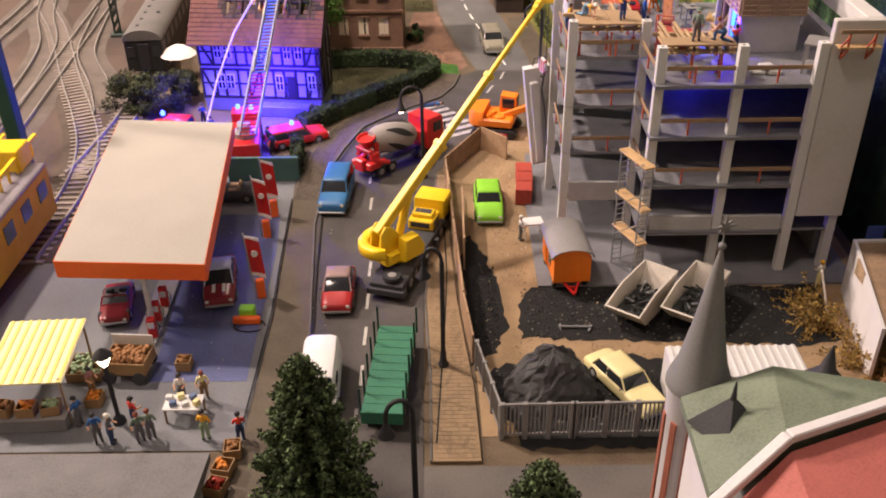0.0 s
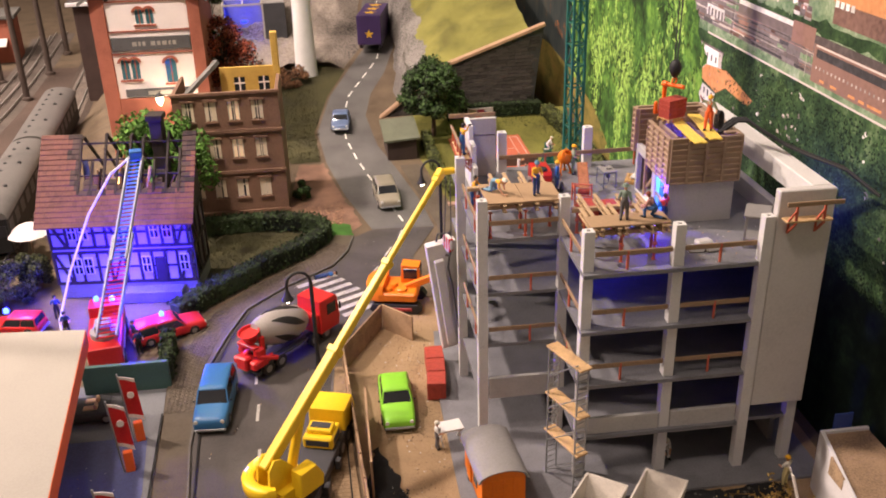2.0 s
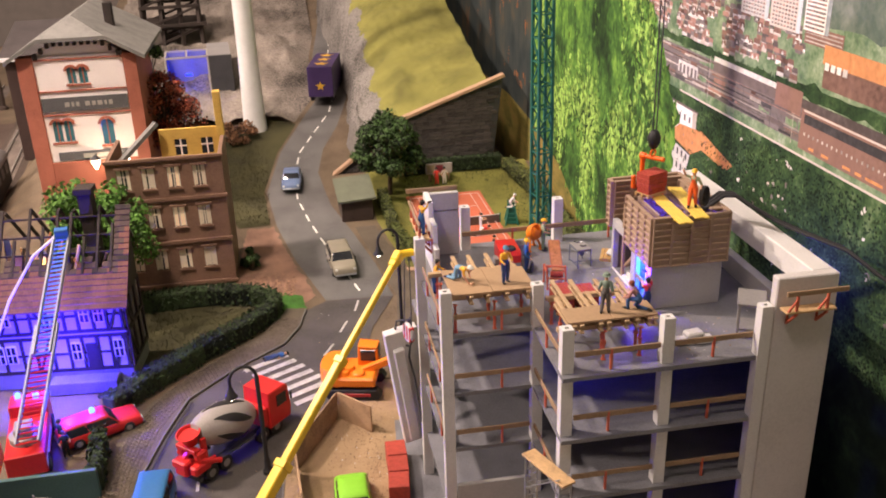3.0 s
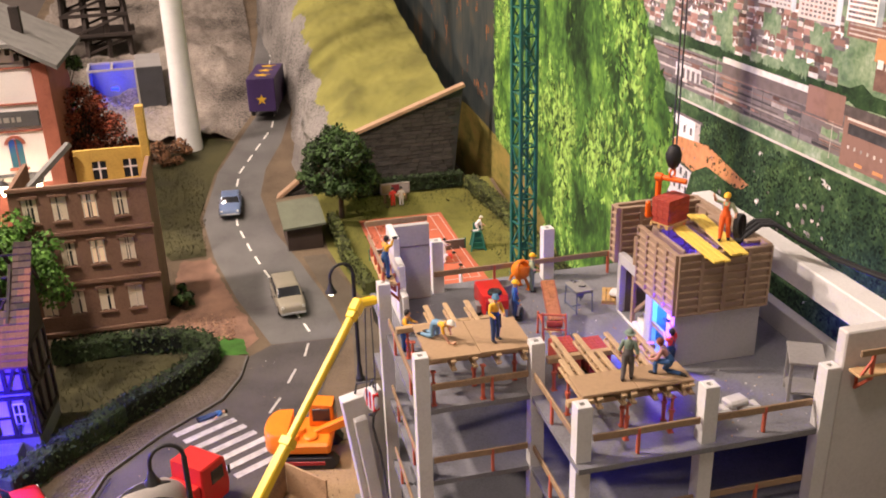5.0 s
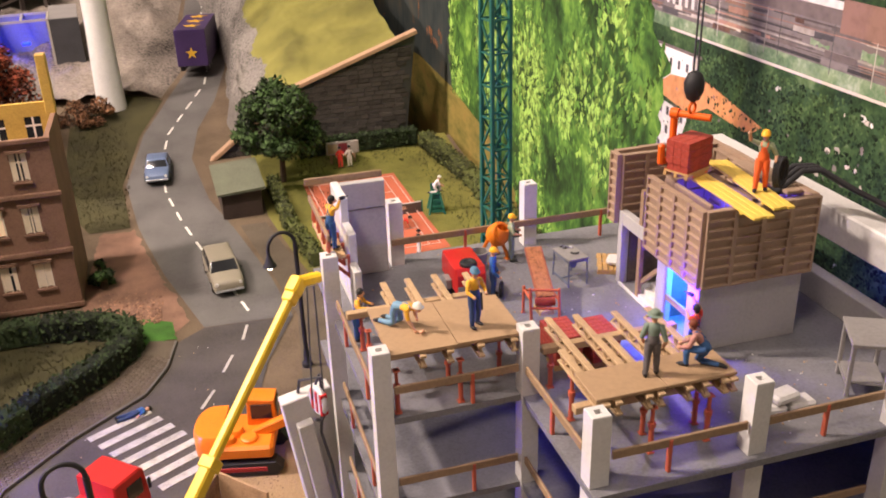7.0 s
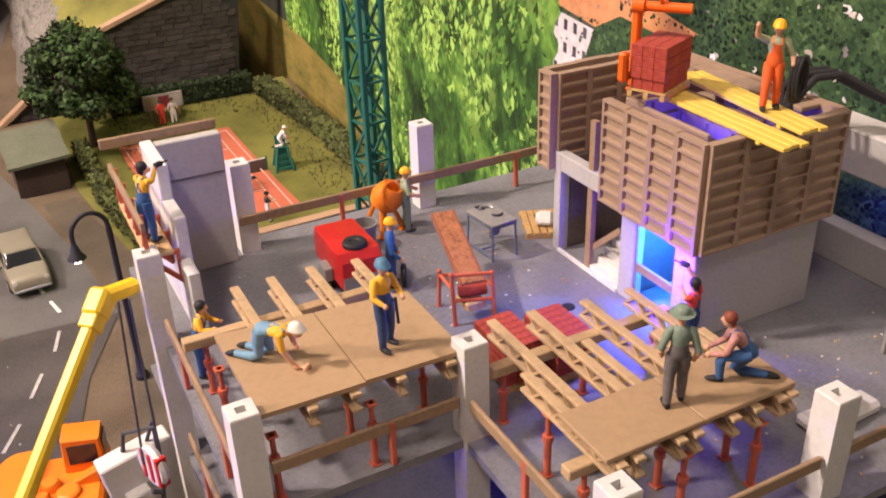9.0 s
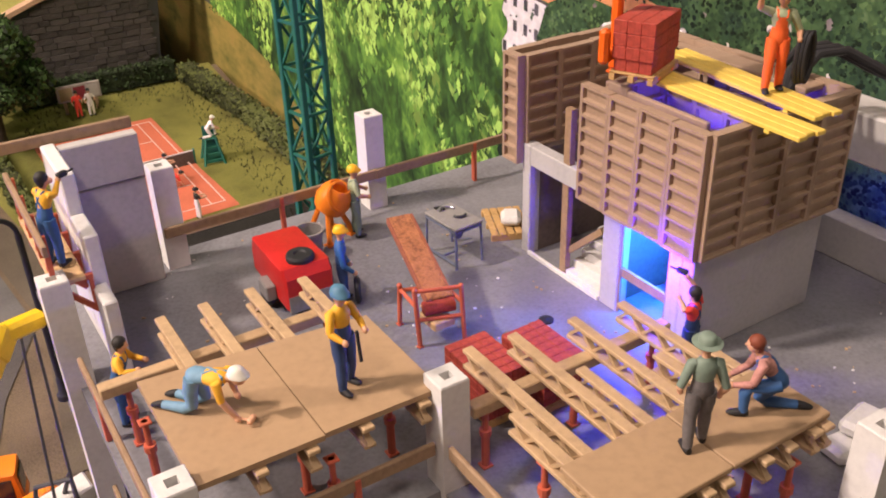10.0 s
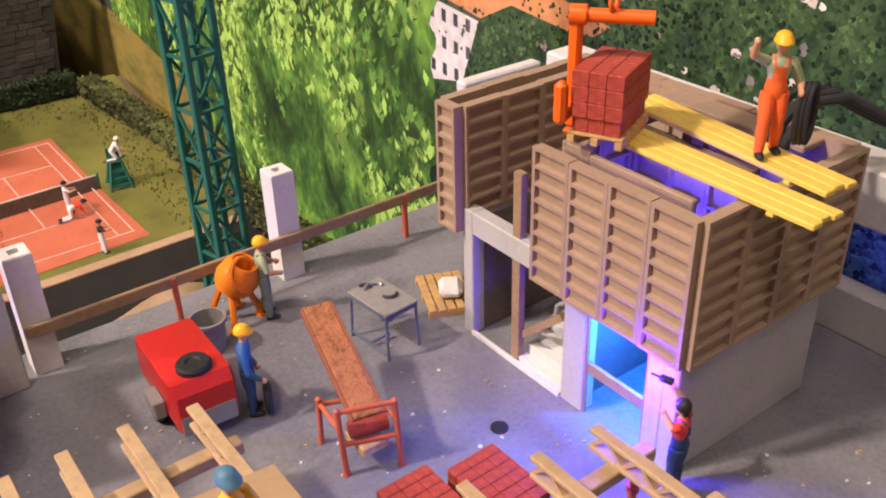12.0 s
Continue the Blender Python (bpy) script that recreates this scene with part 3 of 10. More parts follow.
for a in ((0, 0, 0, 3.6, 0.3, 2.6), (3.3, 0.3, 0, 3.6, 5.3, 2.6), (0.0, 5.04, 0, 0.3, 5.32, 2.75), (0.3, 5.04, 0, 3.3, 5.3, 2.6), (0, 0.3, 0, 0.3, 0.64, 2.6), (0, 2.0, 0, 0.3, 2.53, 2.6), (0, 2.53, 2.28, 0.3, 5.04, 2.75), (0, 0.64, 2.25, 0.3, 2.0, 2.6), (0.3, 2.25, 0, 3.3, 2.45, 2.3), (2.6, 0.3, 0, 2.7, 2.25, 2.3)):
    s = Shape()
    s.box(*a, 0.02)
    part("wall", s, TOWERSHADE if a[0] in (0.3, 2.6) else TOWERDIM, tower)
for i in range(6):
    s = Shape()
    s.box(0.05 + 0.22 * i, 2.54, 0, 0.05 + 0.22 * (i + 1) - 0.005, 3.72, 0.2 * (i + 1), 0.01)
    part("step", s, WHITE, tower)
s = Shape()
s.box(-0.04, 2.54, 0, 0.04, 5.04, 0.1, 0.01)
part("threshold", s, WHITE, tower)
for a, b, w, h in (((0.1, 3.82, 0), (0.1, 3.82, 4.0), 0.14, 0.2), ((0.18, 3.8, 0.6), (0.18, 2.7, 1.6), 0.14, 0.14), ((0.1, 0.64, 0.98), (0.1, 2.0, 0.98), 0.08, 0.2), ((0.06, 0.66, 0.0), (0.06, 0.66, 2.25), 0.05, 0.05), ((0.06, 1.98, 0.0), (0.06, 1.98, 2.25), 0.05, 0.05)):
    s = Shape()
    s.beam(a, b, w, h)
    part("brace", s, WOOD, tower)


def shutter(rows, w, h):
    """One shutter board in the xz plane: a framed plate with shallow cells."""
    e, d, c = 0.075, 0.085, 0.06
    v, f = [], []
    def at(x, y, z):
        v.append((x, y, z))
        return len(v) - 1
    cell = (h - c) / rows
    zs = [q for r in range(rows + 1) for q in (r * cell, r * cell + c)]
    xs = (0.004, e, w - e, w - 0.004)
    grid = [[at(x, -d, z) for x in xs] for z in zs]
    for a, b in zip(grid, grid[1:]):
        f += [(a[0], a[1], b[1], b[0]), (a[2], a[3], b[3], b[2])]
    for r in range(rows + 1):
        a, b = grid[2 * r], grid[2 * r + 1]
        f.append((a[1], a[2], b[2], b[1]))
        if r < rows:
            a, b = grid[2 * r + 1], grid[2 * r + 2]
            z0, z1 = zs[2 * r + 1] + 0.025, zs[2 * r + 2] - 0.005
            q = [at(e + 0.012, 0, z0), at(w - e - 0.012, 0, z0), at(w - e - 0.012, 0, z1), at(e + 0.012, 0, z1)]
            k = [a[1], a[2], b[2], b[1]]
            f.append(tuple(q))
            f += [(k[m], k[(m + 1) % 4], q[(m + 1) % 4], q[m]) for m in range(4)]
    back = [at(xs[0], 0.12, 0), at(xs[3], 0.12, 0), at(xs[3], 0.12, h), at(xs[0], 0.12, h)]
    f.append((back[0], back[3], back[2], back[1]))
    for side, p, q in ((0, back[0], back[3]), (3, back[1], back[2])):
        f.append((p, *[g[side] for g in grid], q))
    f.append((*grid[0], back[1], back[0]))
    f.append((*grid[-1], back[2], back[3]))
    return Shape().add(v, f)


def boards(n, rows, w, h, x, y, z, rz):
    """A run of shutter boards side by side."""
    me = mesh_of("shutter_board", shutter(rows, w, h), FORM)
    for i in range(n):
        p = pose(0, 0, 0, 0, 0, rz) @ Vector((i * w, 0, 0))
        share("shutter_board", me, tower, pose(x + p.x, y + p.y, z + (0.015, 0.0, 0.02, 0.005)[i % 4], 0, 0, rz))


boards(4, 8, 0.96, 2.5, -0.06, -0.1, 2.25, 0)
boards(4, 8, 0.83, 2.5, -0.1, 3.24, 2.25, -90)
boards(1, 8, 0.56, 2.5, -0.1, 5.86, 2.25, -90)
boards(4, 8, 0.92, 2.5, 0.02, 5.3, 2.25, 0)
boards(4, 8, 0.92, 2.5, 3.7, 5.88, 2.25, 180)
boards(6, 8, 0.98, 2.5, 3.74, 0.0, 2.25, 90)
boards(3, 5, 0.8, 2.2, 2.0, 3.0, 2.4, -90)
boards(3, 5, 0.8, 2.2, 3.45, 5.1, 2.44, -90)
boards(2, 5, 0.55, 2.1, 2.35, 2.2, 2.5, 0)
boards(2, 5, 0.75, 2.15, 0.45, 3.1, 2.4, 0)
for a in ((0.2, 0.1, 2.3, 3.4, 2.9, 2.36), (3.05, 0.5, 4.62, 3.6, 3.5, 4.74), (0.4, 2.55, 4.5, 0.55, 3.1, 4.72), (0.42, 0.5, 4.4, 0.54, 3.0, 4.66), (0.5, 3.2, 4.4, 3.0, 3.28, 4.66)):
    s = Shape()
    s.box(*a, 0.02)
    part("top_board", s, FORM, tower)

# ---- things on the roof ----
RZ = 12.45


def joined(mesh_part, m):
    t = Shape()
    t.add([m @ Vector(p) for p in mesh_part.v], mesh_part.f)
    return t


def prop(parent, x, y, z0, z1):
    """An adjustable steel prop: foot plate, outer tube, collar, inner tube."""
    s = Shape()
    s.box(x - 0.1, y - 0.1, z0, x + 0.1, y + 0.1, z0 + 0.04, 0.01)
    s.rod((x, y, z0), (x, y, z0 + 0.62 * (z1 - z0)), 0.072, 10)
    s.rod((x, y, z0 + 0.57 * (z1 - z0)), (x, y, z0 + 0.66 * (z1 - z0)), 0.105, 10)
    s.rod((x, y, z0), (x, y, z1), 0.052, 10)
    s.box(x - 0.1, y - 0.1, z1 - 0.04, x + 0.1, y + 0.1, z1, 0.01)
    return part("prop", s, REDSTEEL, parent, "red oxide steel prop")


def lattice(parent, x, y0, y1, z, h=0.4):
    """A timber lattice joist along y, top chord just under the deck."""
    s = Shape()
    z -= h - 0.3
    s.box(x - 0.1, y0, z, x + 0.1, y1, z + 0.085, 0.015)
    s.box(x - 0.1, y0, z + h - 0.085, x + 0.1, y1, z + h, 0.015)
    n = max(2, int((y1 - y0) / 0.3))
    for i in range(n):
        a, b = y0 + (y1 - y0) * i / n, y0 + (y1 - y0) * (i + 1) / n
        if i % 2:
            a, b = b, a
        s.beam((x, a, z + 0.05), (x, b, z + h - 0.05), 0.1, 0.055)
    return part("joist", s, JOIST, parent, "tan lattice joist")


# table with the two shutter sheets
ta = thing("formwork_table", 0, 0, 0, 0, "brown formwork table on red steel props", "formwork", "formwork tables")
for x0, x1 in ((7.78, 9.73), (9.75, 11.72)):
    s = Shape()
    s.slab([(x0, 53.14), (x1, 53.1), (x1, 55.95 - 0.1 * (x1 - 7.78)), (x0, 55.95 - 0.1 * (x0 - 7.78))], 14.3, 14.4)
    part("deck_sheet", s, BOARD, ta)
for x in (8.7, 9.5, 10.4, 11.4):
    lattice(ta, x, 53.0, 57.8 if x < 11.2 else 57.6, 13.98)
for y, xa, xb in ((54.15, 7.95, 11.75), (56.9, 7.3, 11.8)):
    s = Shape()
    s.box(xa, y - 0.13, 13.66, xb, y + 0.13, 13.88, 0.02)
    part("girder", s, JOIST, ta)
for x, y in ((7.95, 53.2), (9.8, 53.15), (9.73, 54.15), (11.33, 54.15), (7.75, 56.9), (9.6, 56.9), (11.5, 56.9), (7.7, 55.6)):
    prop(ta, x, y, RZ, 13.66 if y > 54 and y != 55.6 else 13.88)
tb = thing("formwork_table", 0, 0, 0, 0, "half covered formwork table with open lattice joists", "formwork", "formwork tables")
for x0, x1 in ((12.15, 14.13), (14.15, 16.18)):
    s = Shape()
    s.box(x0, 49.34, 14.3, x1, 50.68, 14.4, 0.015)
    part("deck_sheet", s, BOARD, tb)
for x, y0, y1 in ((12.75, 49.2, 53.9), (13.6, 49.2, 53.8), (14.75, 49.2, 53.6), (15.8, 49.2, 53.5), (12.4, 49.2, 52.1), (13.95, 49.2, 52.4), (15.25, 49.2, 52.0), (16.05, 49.2, 51.6)):
    lattice(tb, x, y0, y1, 13.98)
for y, xa, xb in ((50.0, 11.85, 16.15), (53.0, 12.2, 16.5)):
    s = Shape()
    s.box(xa, y - 0.13, 13.66, xb, y + 0.13, 13.88, 0.02)
    part("girder", s, JOIST, tb)
for x, y in ((12.25, 50.0), (12.4, 51.3), (13.75, 49.3), (15.4, 49.3), (13.95, 50.1), (15.5, 50.05), (12.5, 53.0), (14.4, 53.0), (16.2, 53.0)):
    prop(tb, x, y, RZ, 13.88 if y < 49.5 or y == 51.3 else 13.66)


# figures: plain painted shapes
def figurine(x, y, z, rz, shirt, legs, hat, stance="stand", arms="work", skin=SKIN, label="painted plastic figure of a builder", head="helmet", bib=False, bare=True, step=0.0, lean=0.0, tool=None):
    """One joined painted figure about 1.9 high that faces -y; bib paints dungarees over the shirt."""
    s = Shape()
    if stance == "stand":
        hip, neck = Vector((0, 0, 0.95)), Vector((0, -lean, 1.55))
        knees = [Vector((-0.12, -0.04 - step, 0.5)), Vector((0.12, -0.02 + step * 0.6, 0.5))]
        feet = [Vector((-0.13, -0.02 - step * 1.6, 0.06)), Vector((0.14, 0.04 + step * 1.6, 0.06))]
        toe = [Vector((0, -0.16, 0)), Vector((0.03, -0.16, 0))]
        grip = {"work": [(-0.2, -0.34, 1.12), (0.2, -0.32, 1.16)], "hip": [(-0.3, -0.16, 1.0), (0.24, -0.3, 1.15)], "up": [(-0.44, -0.3, 1.85), (0.36, -0.06, 1.0)], "aim": [(-0.08, -0.26, 1.98), (0.14, -0.26, 1.62)], "reach": [(-0.2, -0.5, 1.32), (0.16, -0.52, 1.28)], "wheel": [(-0.24, -0.3, 0.86), (0.24, -0.16, 0.82)], "drill": [(-0.06, -0.42, 1.62), (0.16, -0.4, 1.56)], "hang": [(-0.27, -0.06, 0.86), (0.25, -0.14, 0.9)]}[arms]
    elif stance == "kneel":
        hip, neck = Vector((0, 0.16, 0.55)), Vector((0, -0.22, 1.02))
        knees = [Vector((-0.13, -0.12, 0.1)), Vector((0.14, -0.36, 0.52))]
        feet = [Vector((-0.13, 0.5, 0.07)), Vector((0.14, -0.34, 0.06))]
        toe = [Vector((0, 0.14, -0.02)), Vector((0.02, -0.18, 0))]
        grip = [(-0.12, -0.58, 0.5), (0.1, -0.56, 0.5)]
    else:
        hip, neck = Vector((0, 0.3, 0.66)), Vector((0, -0.3, 0.72))
        knees = [Vector((-0.13, 0.3, 0.1)), Vector((0.14, 0.22, 0.1))]
        feet = [Vector((-0.14, 0.84, 0.09)), Vector((0.15, 0.78, 0.09))]
        toe = [Vector((0, 0.14, -0.03)), Vector((0, 0.14, -0.03))]
        grip = [(-0.12, -0.46, 0.08), (0.14, -0.34, 0.3)]
    spine = neck - hip
    up = spine.normalized()
    right = Vector((1, 0, 0))
    front = right.cross(up)
    front = front if front.y < 0 or abs(front.y) < 1e-3 and front.z < 0 else -front
    for k, kn, ft, tt in zip((-1, 1), knees, feet, toe):
        top = hip + right * (0.09 * k)
        s.use(1).sweep([top + up * 0.05, top.lerp(kn, 0.4), kn.lerp(top, 0.12), kn.lerp(ft, 0.25), kn.lerp(ft, 0.7), ft + (kn - ft) * 0.06], [0.12, 0.118, 0.09, 0.092, 0.075, 0.07], 12)
        side = tt.cross(Vector((0, 0, 1))).normalized()
        s.use(4).loft([[ft + tt * f + side * (w * math.cos(a)) + Vector((0, 0, max(h * math.sin(a), -ft.z + 0.005))) for a in [j * math.pi / 4 for j in range(8)]] for f, w, h in ((-0.4, 0.045, 0.06), (-0.1, 0.062, 0.075), (0.5, 0.066, 0.06), (1.1, 0.055, 0.035), (1.35, 0.025, 0.015))])
    prof = ((-0.08, 0.1, 0.09), (0.06, 0.165, 0.125), (0.22, 0.16, 0.125), (0.42, 0.14, 0.11), (0.66, 0.172, 0.13), (0.84, 0.185, 0.118), (0.95, 0.13, 0.085), (1.02, 0.06, 0.06))

    def ring(t, w, d, grow=1.0):
        return [hip + spine * t + right * (w * grow * math.cos(a)) + front * (d * grow * math.sin(a)) for a in [j * math.pi / 8 for j in range(16)]]
    s.use(1).loft([ring(*p, 1.02) for p in prof[:4]] + [ring(0.46, 0.142, 0.11)])
    s.use(0).loft([ring(*p) for p in prof[3:]])
    if bib:
        s.use(1).loft([[hip + spine * t + right * (w * c) + front * (d * 1.04 + e) for c, e in ((-1, -0.03), (-0.5, 0.0), (0.5, 0.0), (1, -0.03), (0.9, -0.07), (-0.9, -0.07))] for t, w, d in ((0.4, 0.11, 0.11), (0.6, 0.1, 0.128), (0.76, 0.085, 0.128))])
        for k in (-1, 1):
            s.sweep([hip + spine * 0.74 + right * (0.075 * k) + front * 0.115, hip + spine * 0.95 + right * (0.09 * k) + front * 0.06, hip + spine * 0.97 + right * (0.085 * k) - front * 0.06, hip + spine * 0.7 - front * 0.125, hip + spine * 0.44 - right * (0.07 * k) - front * 0.1], [0.022] * 5, 6)
    sh = [hip + spine * 0.86 + right * (-0.18), hip + spine * 0.86 + right * 0.18]
    for k, p, q in zip((-1, 1), sh, grip):
        q = Vector(q)
        out = Vector((0.09 * k, 0.08, -0.09)) if stance != "crawl" else Vector((0.05 * k, 0.06, 0.02))
        mid = (p + q) / 2 + out
        s.use(0).sweep([p - right * (0.05 * k) + up * 0.02, p, p.lerp(mid, 0.5), mid], [0.06, 0.082, 0.07, 0.06], 10)
        s.use(2 if bare else 0).sweep([mid, mid.lerp(q, 0.35), mid.lerp(q, 0.85)], [0.058, 0.056, 0.042], 10)
        s.use(2).ball(q, 0.055, (0.9, 1.15, 1.1), 8)
    c = neck + up * 0.06 + Vector((0, -0.04, 0.12)) if stance != "crawl" else neck + Vector((0, -0.2, 0.06))
    s.use(2).sweep([neck - up * 0.06, neck.lerp(c, 0.7)], [0.062, 0.055], 8)
    s.ball(c, 0.115, (0.88, 1.0, 1.18), 14)
    s.ball(c + Vector((0, -0.115, -0.01)), 0.026, n=6)
    if head == "helmet":
        s.use(3).loft([[(c.x + r * math.cos(a), c.y + 0.015 + r * 1.12 * math.sin(a) - b * (math.sin(a) < -0.3), c.z + h) for a in [j * math.pi / 8 for j in range(16)]] for r, h, b in ((0.132, 0.02, 0.05), (0.136, 0.05, 0.04), (0.128, 0.08, 0), (0.105, 0.14, 0), (0.06, 0.175, 0), (0.02, 0.185, 0))])
    elif head == "brim":
        s.use(3).loft([[(c.x + r * math.cos(a), c.y + r * 1.08 * math.sin(a), c.z + h) for a in [j * math.pi / 8 for j in range(16)]] for r, h in ((0.2, 0.03), (0.21, 0.045), (0.13, 0.06), (0.122, 0.13), (0.09, 0.165), (0.02, 0.175))])
    else:
        s.use(3).ball(c + Vector((0, 0.025, 0.04)), 0.128, (0.95, 1.0, 0.98), 14)
        s.ball(c + Vector((0, 0.07, -0.04)), 0.095, (1.0, 0.7, 1.1), 10)
    if tool:
        s.use(4 if tool != "hammer" else 2)
        g = (Vector(grip[0]) + Vector(grip[1])) / 2
        if tool == "drill":
            s.box(-0.05, -0.16, -0.05, 0.05, 0.06, 0.06, 0.02, Matrix.Translation(Vector(grip[0]) + Vector((0, -0.05, 0.06))))
            s.rod(Vector(grip[0]) + Vector((0, -0.2, 0.06)), Vector(grip[0]) + Vector((0, -0.36, 0.07)), 0.02, 6)
        elif tool == "rod":
            s.rod(g + Vector((0.02, -0.02, 0.1)), g + Vector((0.0, -0.1, -0.4)), 0.03, 6)
        else:
            s.rod(Vector(grip[0]) + Vector((0, 0.1, 0.03)), Vector(grip[0]) + Vector((0.02, -0.2, 0.0)), 0.022, 6)
            s.box(-0.09, -0.04, -0.04, 0.09, 0.04, 0.05, 0.015, Matrix.Translation(Vector(grip[0]) + Vector((0.02, -0.22, 0.02))))
    return solo("figurine", s, [shirt, legs, skin, hat, BLACK], x, y, z, rz, label, "figurine", "painted figures", smooth=60)


YSHIRT = mat("shirt_yellow", (0.8, 0.42, 0.03), 0.6, vary=0.1, bump=0.05)
BLUETROUSER = mat("trouser_blue", (0.03, 0.06, 0.16), 0.6, vary=0.15, bump=0.05)
PALETROUSER = mat("trouser_pale_blue", (0.16, 0.3, 0.42), 0.6, vary=0.12, bump=0.05)
GREYGREEN = mat("overall_grey_green", (0.18, 0.24, 0.19), 0.6, vary=0.12, bump=0.05)
CHECK = mat("shirt_pink_check", (0.42, 0.2, 0.17), 0.6, vary=0.3, blot=900, bump=0.05)
REDSHIRT = mat("shirt_red", (0.72, 0.06, 0.04), 0.6, vary=0.1, bump=0.05)
ORANGEOV = mat("overall_orange", (0.85, 0.14, 0.03), 0.55, vary=0.1, bump=0.05)
BLUEJ = mat("jacket_blue", (0.03, 0.12, 0.36), 0.55, vary=0.12, bump=0.05)
HAIRDARK = mat("hair_dark", (0.02, 0.018, 0.016), 0.6, vary=0.2, bump=0.1)
HAIRRED = mat("hair_red", (0.2, 0.05, 0.025), 0.6, vary=0.2, bump=0.1)
HELMYEL = mat("helmet_yellow", (0.85, 0.45, 0.02), 0.4, vary=0.05, bump=0.02)
HELMWHITE = mat("helmet_white", (0.75, 0.72, 0.62), 0.4, vary=0.05, bump=0.02)
CAPBLUE = mat("cap_blue", (0.08, 0.2, 0.3), 0.5, vary=0.1, bump=0.02)
GREYOV = mat("overall_grey", (0.13, 0.13, 0.14), 0.6, vary=0.12, bump=0.05)

MUDLEG = mat("overall_muddy", (0.13, 0.12, 0.12), 0.65, vary=0.25, blot=250, bump=0.05)
BLUEWORK = mat("trouser_work_blue", (0.035, 0.1, 0.25), 0.6, vary=0.15, bump=0.05)
SAGE = mat("shirt_sage", (0.36, 0.42, 0.26), 0.6, vary=0.12, bump=0.05)
figurine(8.57, 54.5, 14.4, 40, YSHIRT, PALETROUSER, HELMWHITE, "crawl", label="crawling builder figure in pale blue dungarees and white helmet", bib=True, tool="hammer")
figurine(10.5, 53.9, 14.4, 12, YSHIRT, BLUETROUSER, CAPBLUE, "stand", "work", label="standing builder figure in orange shirt and dark trousers", step=0.03, tool="rod", bare=False)
figurine(7.72, 57.6, 12.45, 58, YSHIRT, BLUEWORK, HAIRDARK, "stand", "reach", label="dark haired builder figure leaning at the deck edge", head="hair", bib=True, bare=False, lean=0.16)
figurine(13.98, 49.94, 14.4, 150, GREYGREEN, MUDLEG, GREYGREEN, "stand", "hang", label="builder figure in grey green overalls and hat", head="brim", step=0.05)
figurine(15.4, 49.9, 14.4, -132, CHECK, BLUEWORK, HAIRRED, "kneel", label="kneeling red haired builder figure in a checked shirt", head="hair", bib=True, bare=False)
figurine(17.2, 53.0, 12.45, 195, REDSHIRT, BLUETROUSER, HAIRDARK, "stand", "aim", label="builder figure in red shirt holding a drill up", head="hair", bib=True, tool="drill")
figurine(14.5, 61.5, 12.45, 70, SAGE, GREYGREEN, HELMYEL, "stand", "work", label="builder figure in pale green overalls at the mixer", bib=True)
figurine(12.86, 58.95, 12.45, 60, BLUEJ, BLUETROUSER, HELMYEL, "stand", "wheel", label="builder figure in blue jacket beside the compressor", bare=False)
figurine(19.5, 53.85, 17.34, -40, SAGE, ORANGEOV, HELMYEL, "stand", "up", label="builder figure in orange dungarees waving one arm", bib=True, step=0.05)
figurine(7.5, 59.95, 14.72, 118, YSHIRT, BLUEWORK, HAIRDARK, "stand", "drill", label="builder figure on a bracket scaffold at the wall", head="hair", bib=True, bare=False, lean=0.1, tool="drill")

# pallets of bricks
PALLETWOOD = mat("pallet_wood", (0.5, 0.31, 0.12), 0.7, vary=0.2, bump=0.2)


def pallet(parent, w, d, z=0.0):
    for i in range(5):
        s = Shape()
        x = -w / 2 + (i + 0.5) * w / 5
        s.box(x - w / 12, -d / 2, z + 0.13, x + w / 12, d / 2, z + 0.18, 0.01)
        part("slat", s, PALLETWOOD, parent)
    for y in (-d / 2 + 0.06, 0, d / 2 - 0.06):
        s = Shape()
        s.box(-w / 2, y - 0.06, z, w / 2, y + 0.06, z + 0.13, 0.01)
        part("bearer", s, PALLETWOOD, parent)


def brick_stack(x, y, z, rz, w, d, h, label, on_pallet=True):
    t = thing("brick_pallet", x, y, z, rz, label, "brick stack", "pallets of bricks")
    z0 = 0.18 if on_pallet else 0.0
    if on_pallet:
        pallet(t, w, d)
    nz, nx, ny = 5, 3, 6
    s = Shape()
    s.box(-w / 2 / nx + 0.004, -d / 2 / ny + 0.004, 0.004, w / 2 / nx - 0.004, d / 2 / ny - 0.004, (h - z0) / nz - 0.004, 0.01)
    me = mesh_of("brick_block", s, BRICKRED)
    for i in range(nz):
        for j in range(nx):
            for k in range(ny):
                share("brick_block", me, t, pose(-w / 2 + (j + 0.5) * w / nx, -d / 2 + (k + 0.5) * d / ny, z0 + i * (h - z0) / nz))
    return t


brick_stack(13.42, 54.36, RZ, 0, 0.9, 1.3, 1.1, "red brick stack on a wooden pallet beside the formwork")
brick_stack(14.53, 54.12, RZ, 1, 0.9, 1.3, 1.06, "red brick stack on a wooden pallet next to another")

# compressor trailer
gen = thing("compressor", 12.07, 59.82, RZ, -3, "bright red towed compressor with black spare wheel", "compressor")
s = Shape()
s.side([(-1.2, 0.38), (1.2, 0.38), (1.22, 0.95), (1.1, 1.3), (-1.05, 1.42), (-1.22, 1.2)], -0.6, 0.6, 0.05)
part("hood", s, RED, gen)
s = Shape()
s.box(-0.55, -1.22, 0.3, 0.55, -1.14, 0.75, 0.02)
s.box(-0.5, -1.1, 0.25, 0.5, 1.1, 0.4, 0.02)
s.beam((0, 1.1, 0.35), (0, 1.9, 0.3), 0.14, 0.1)
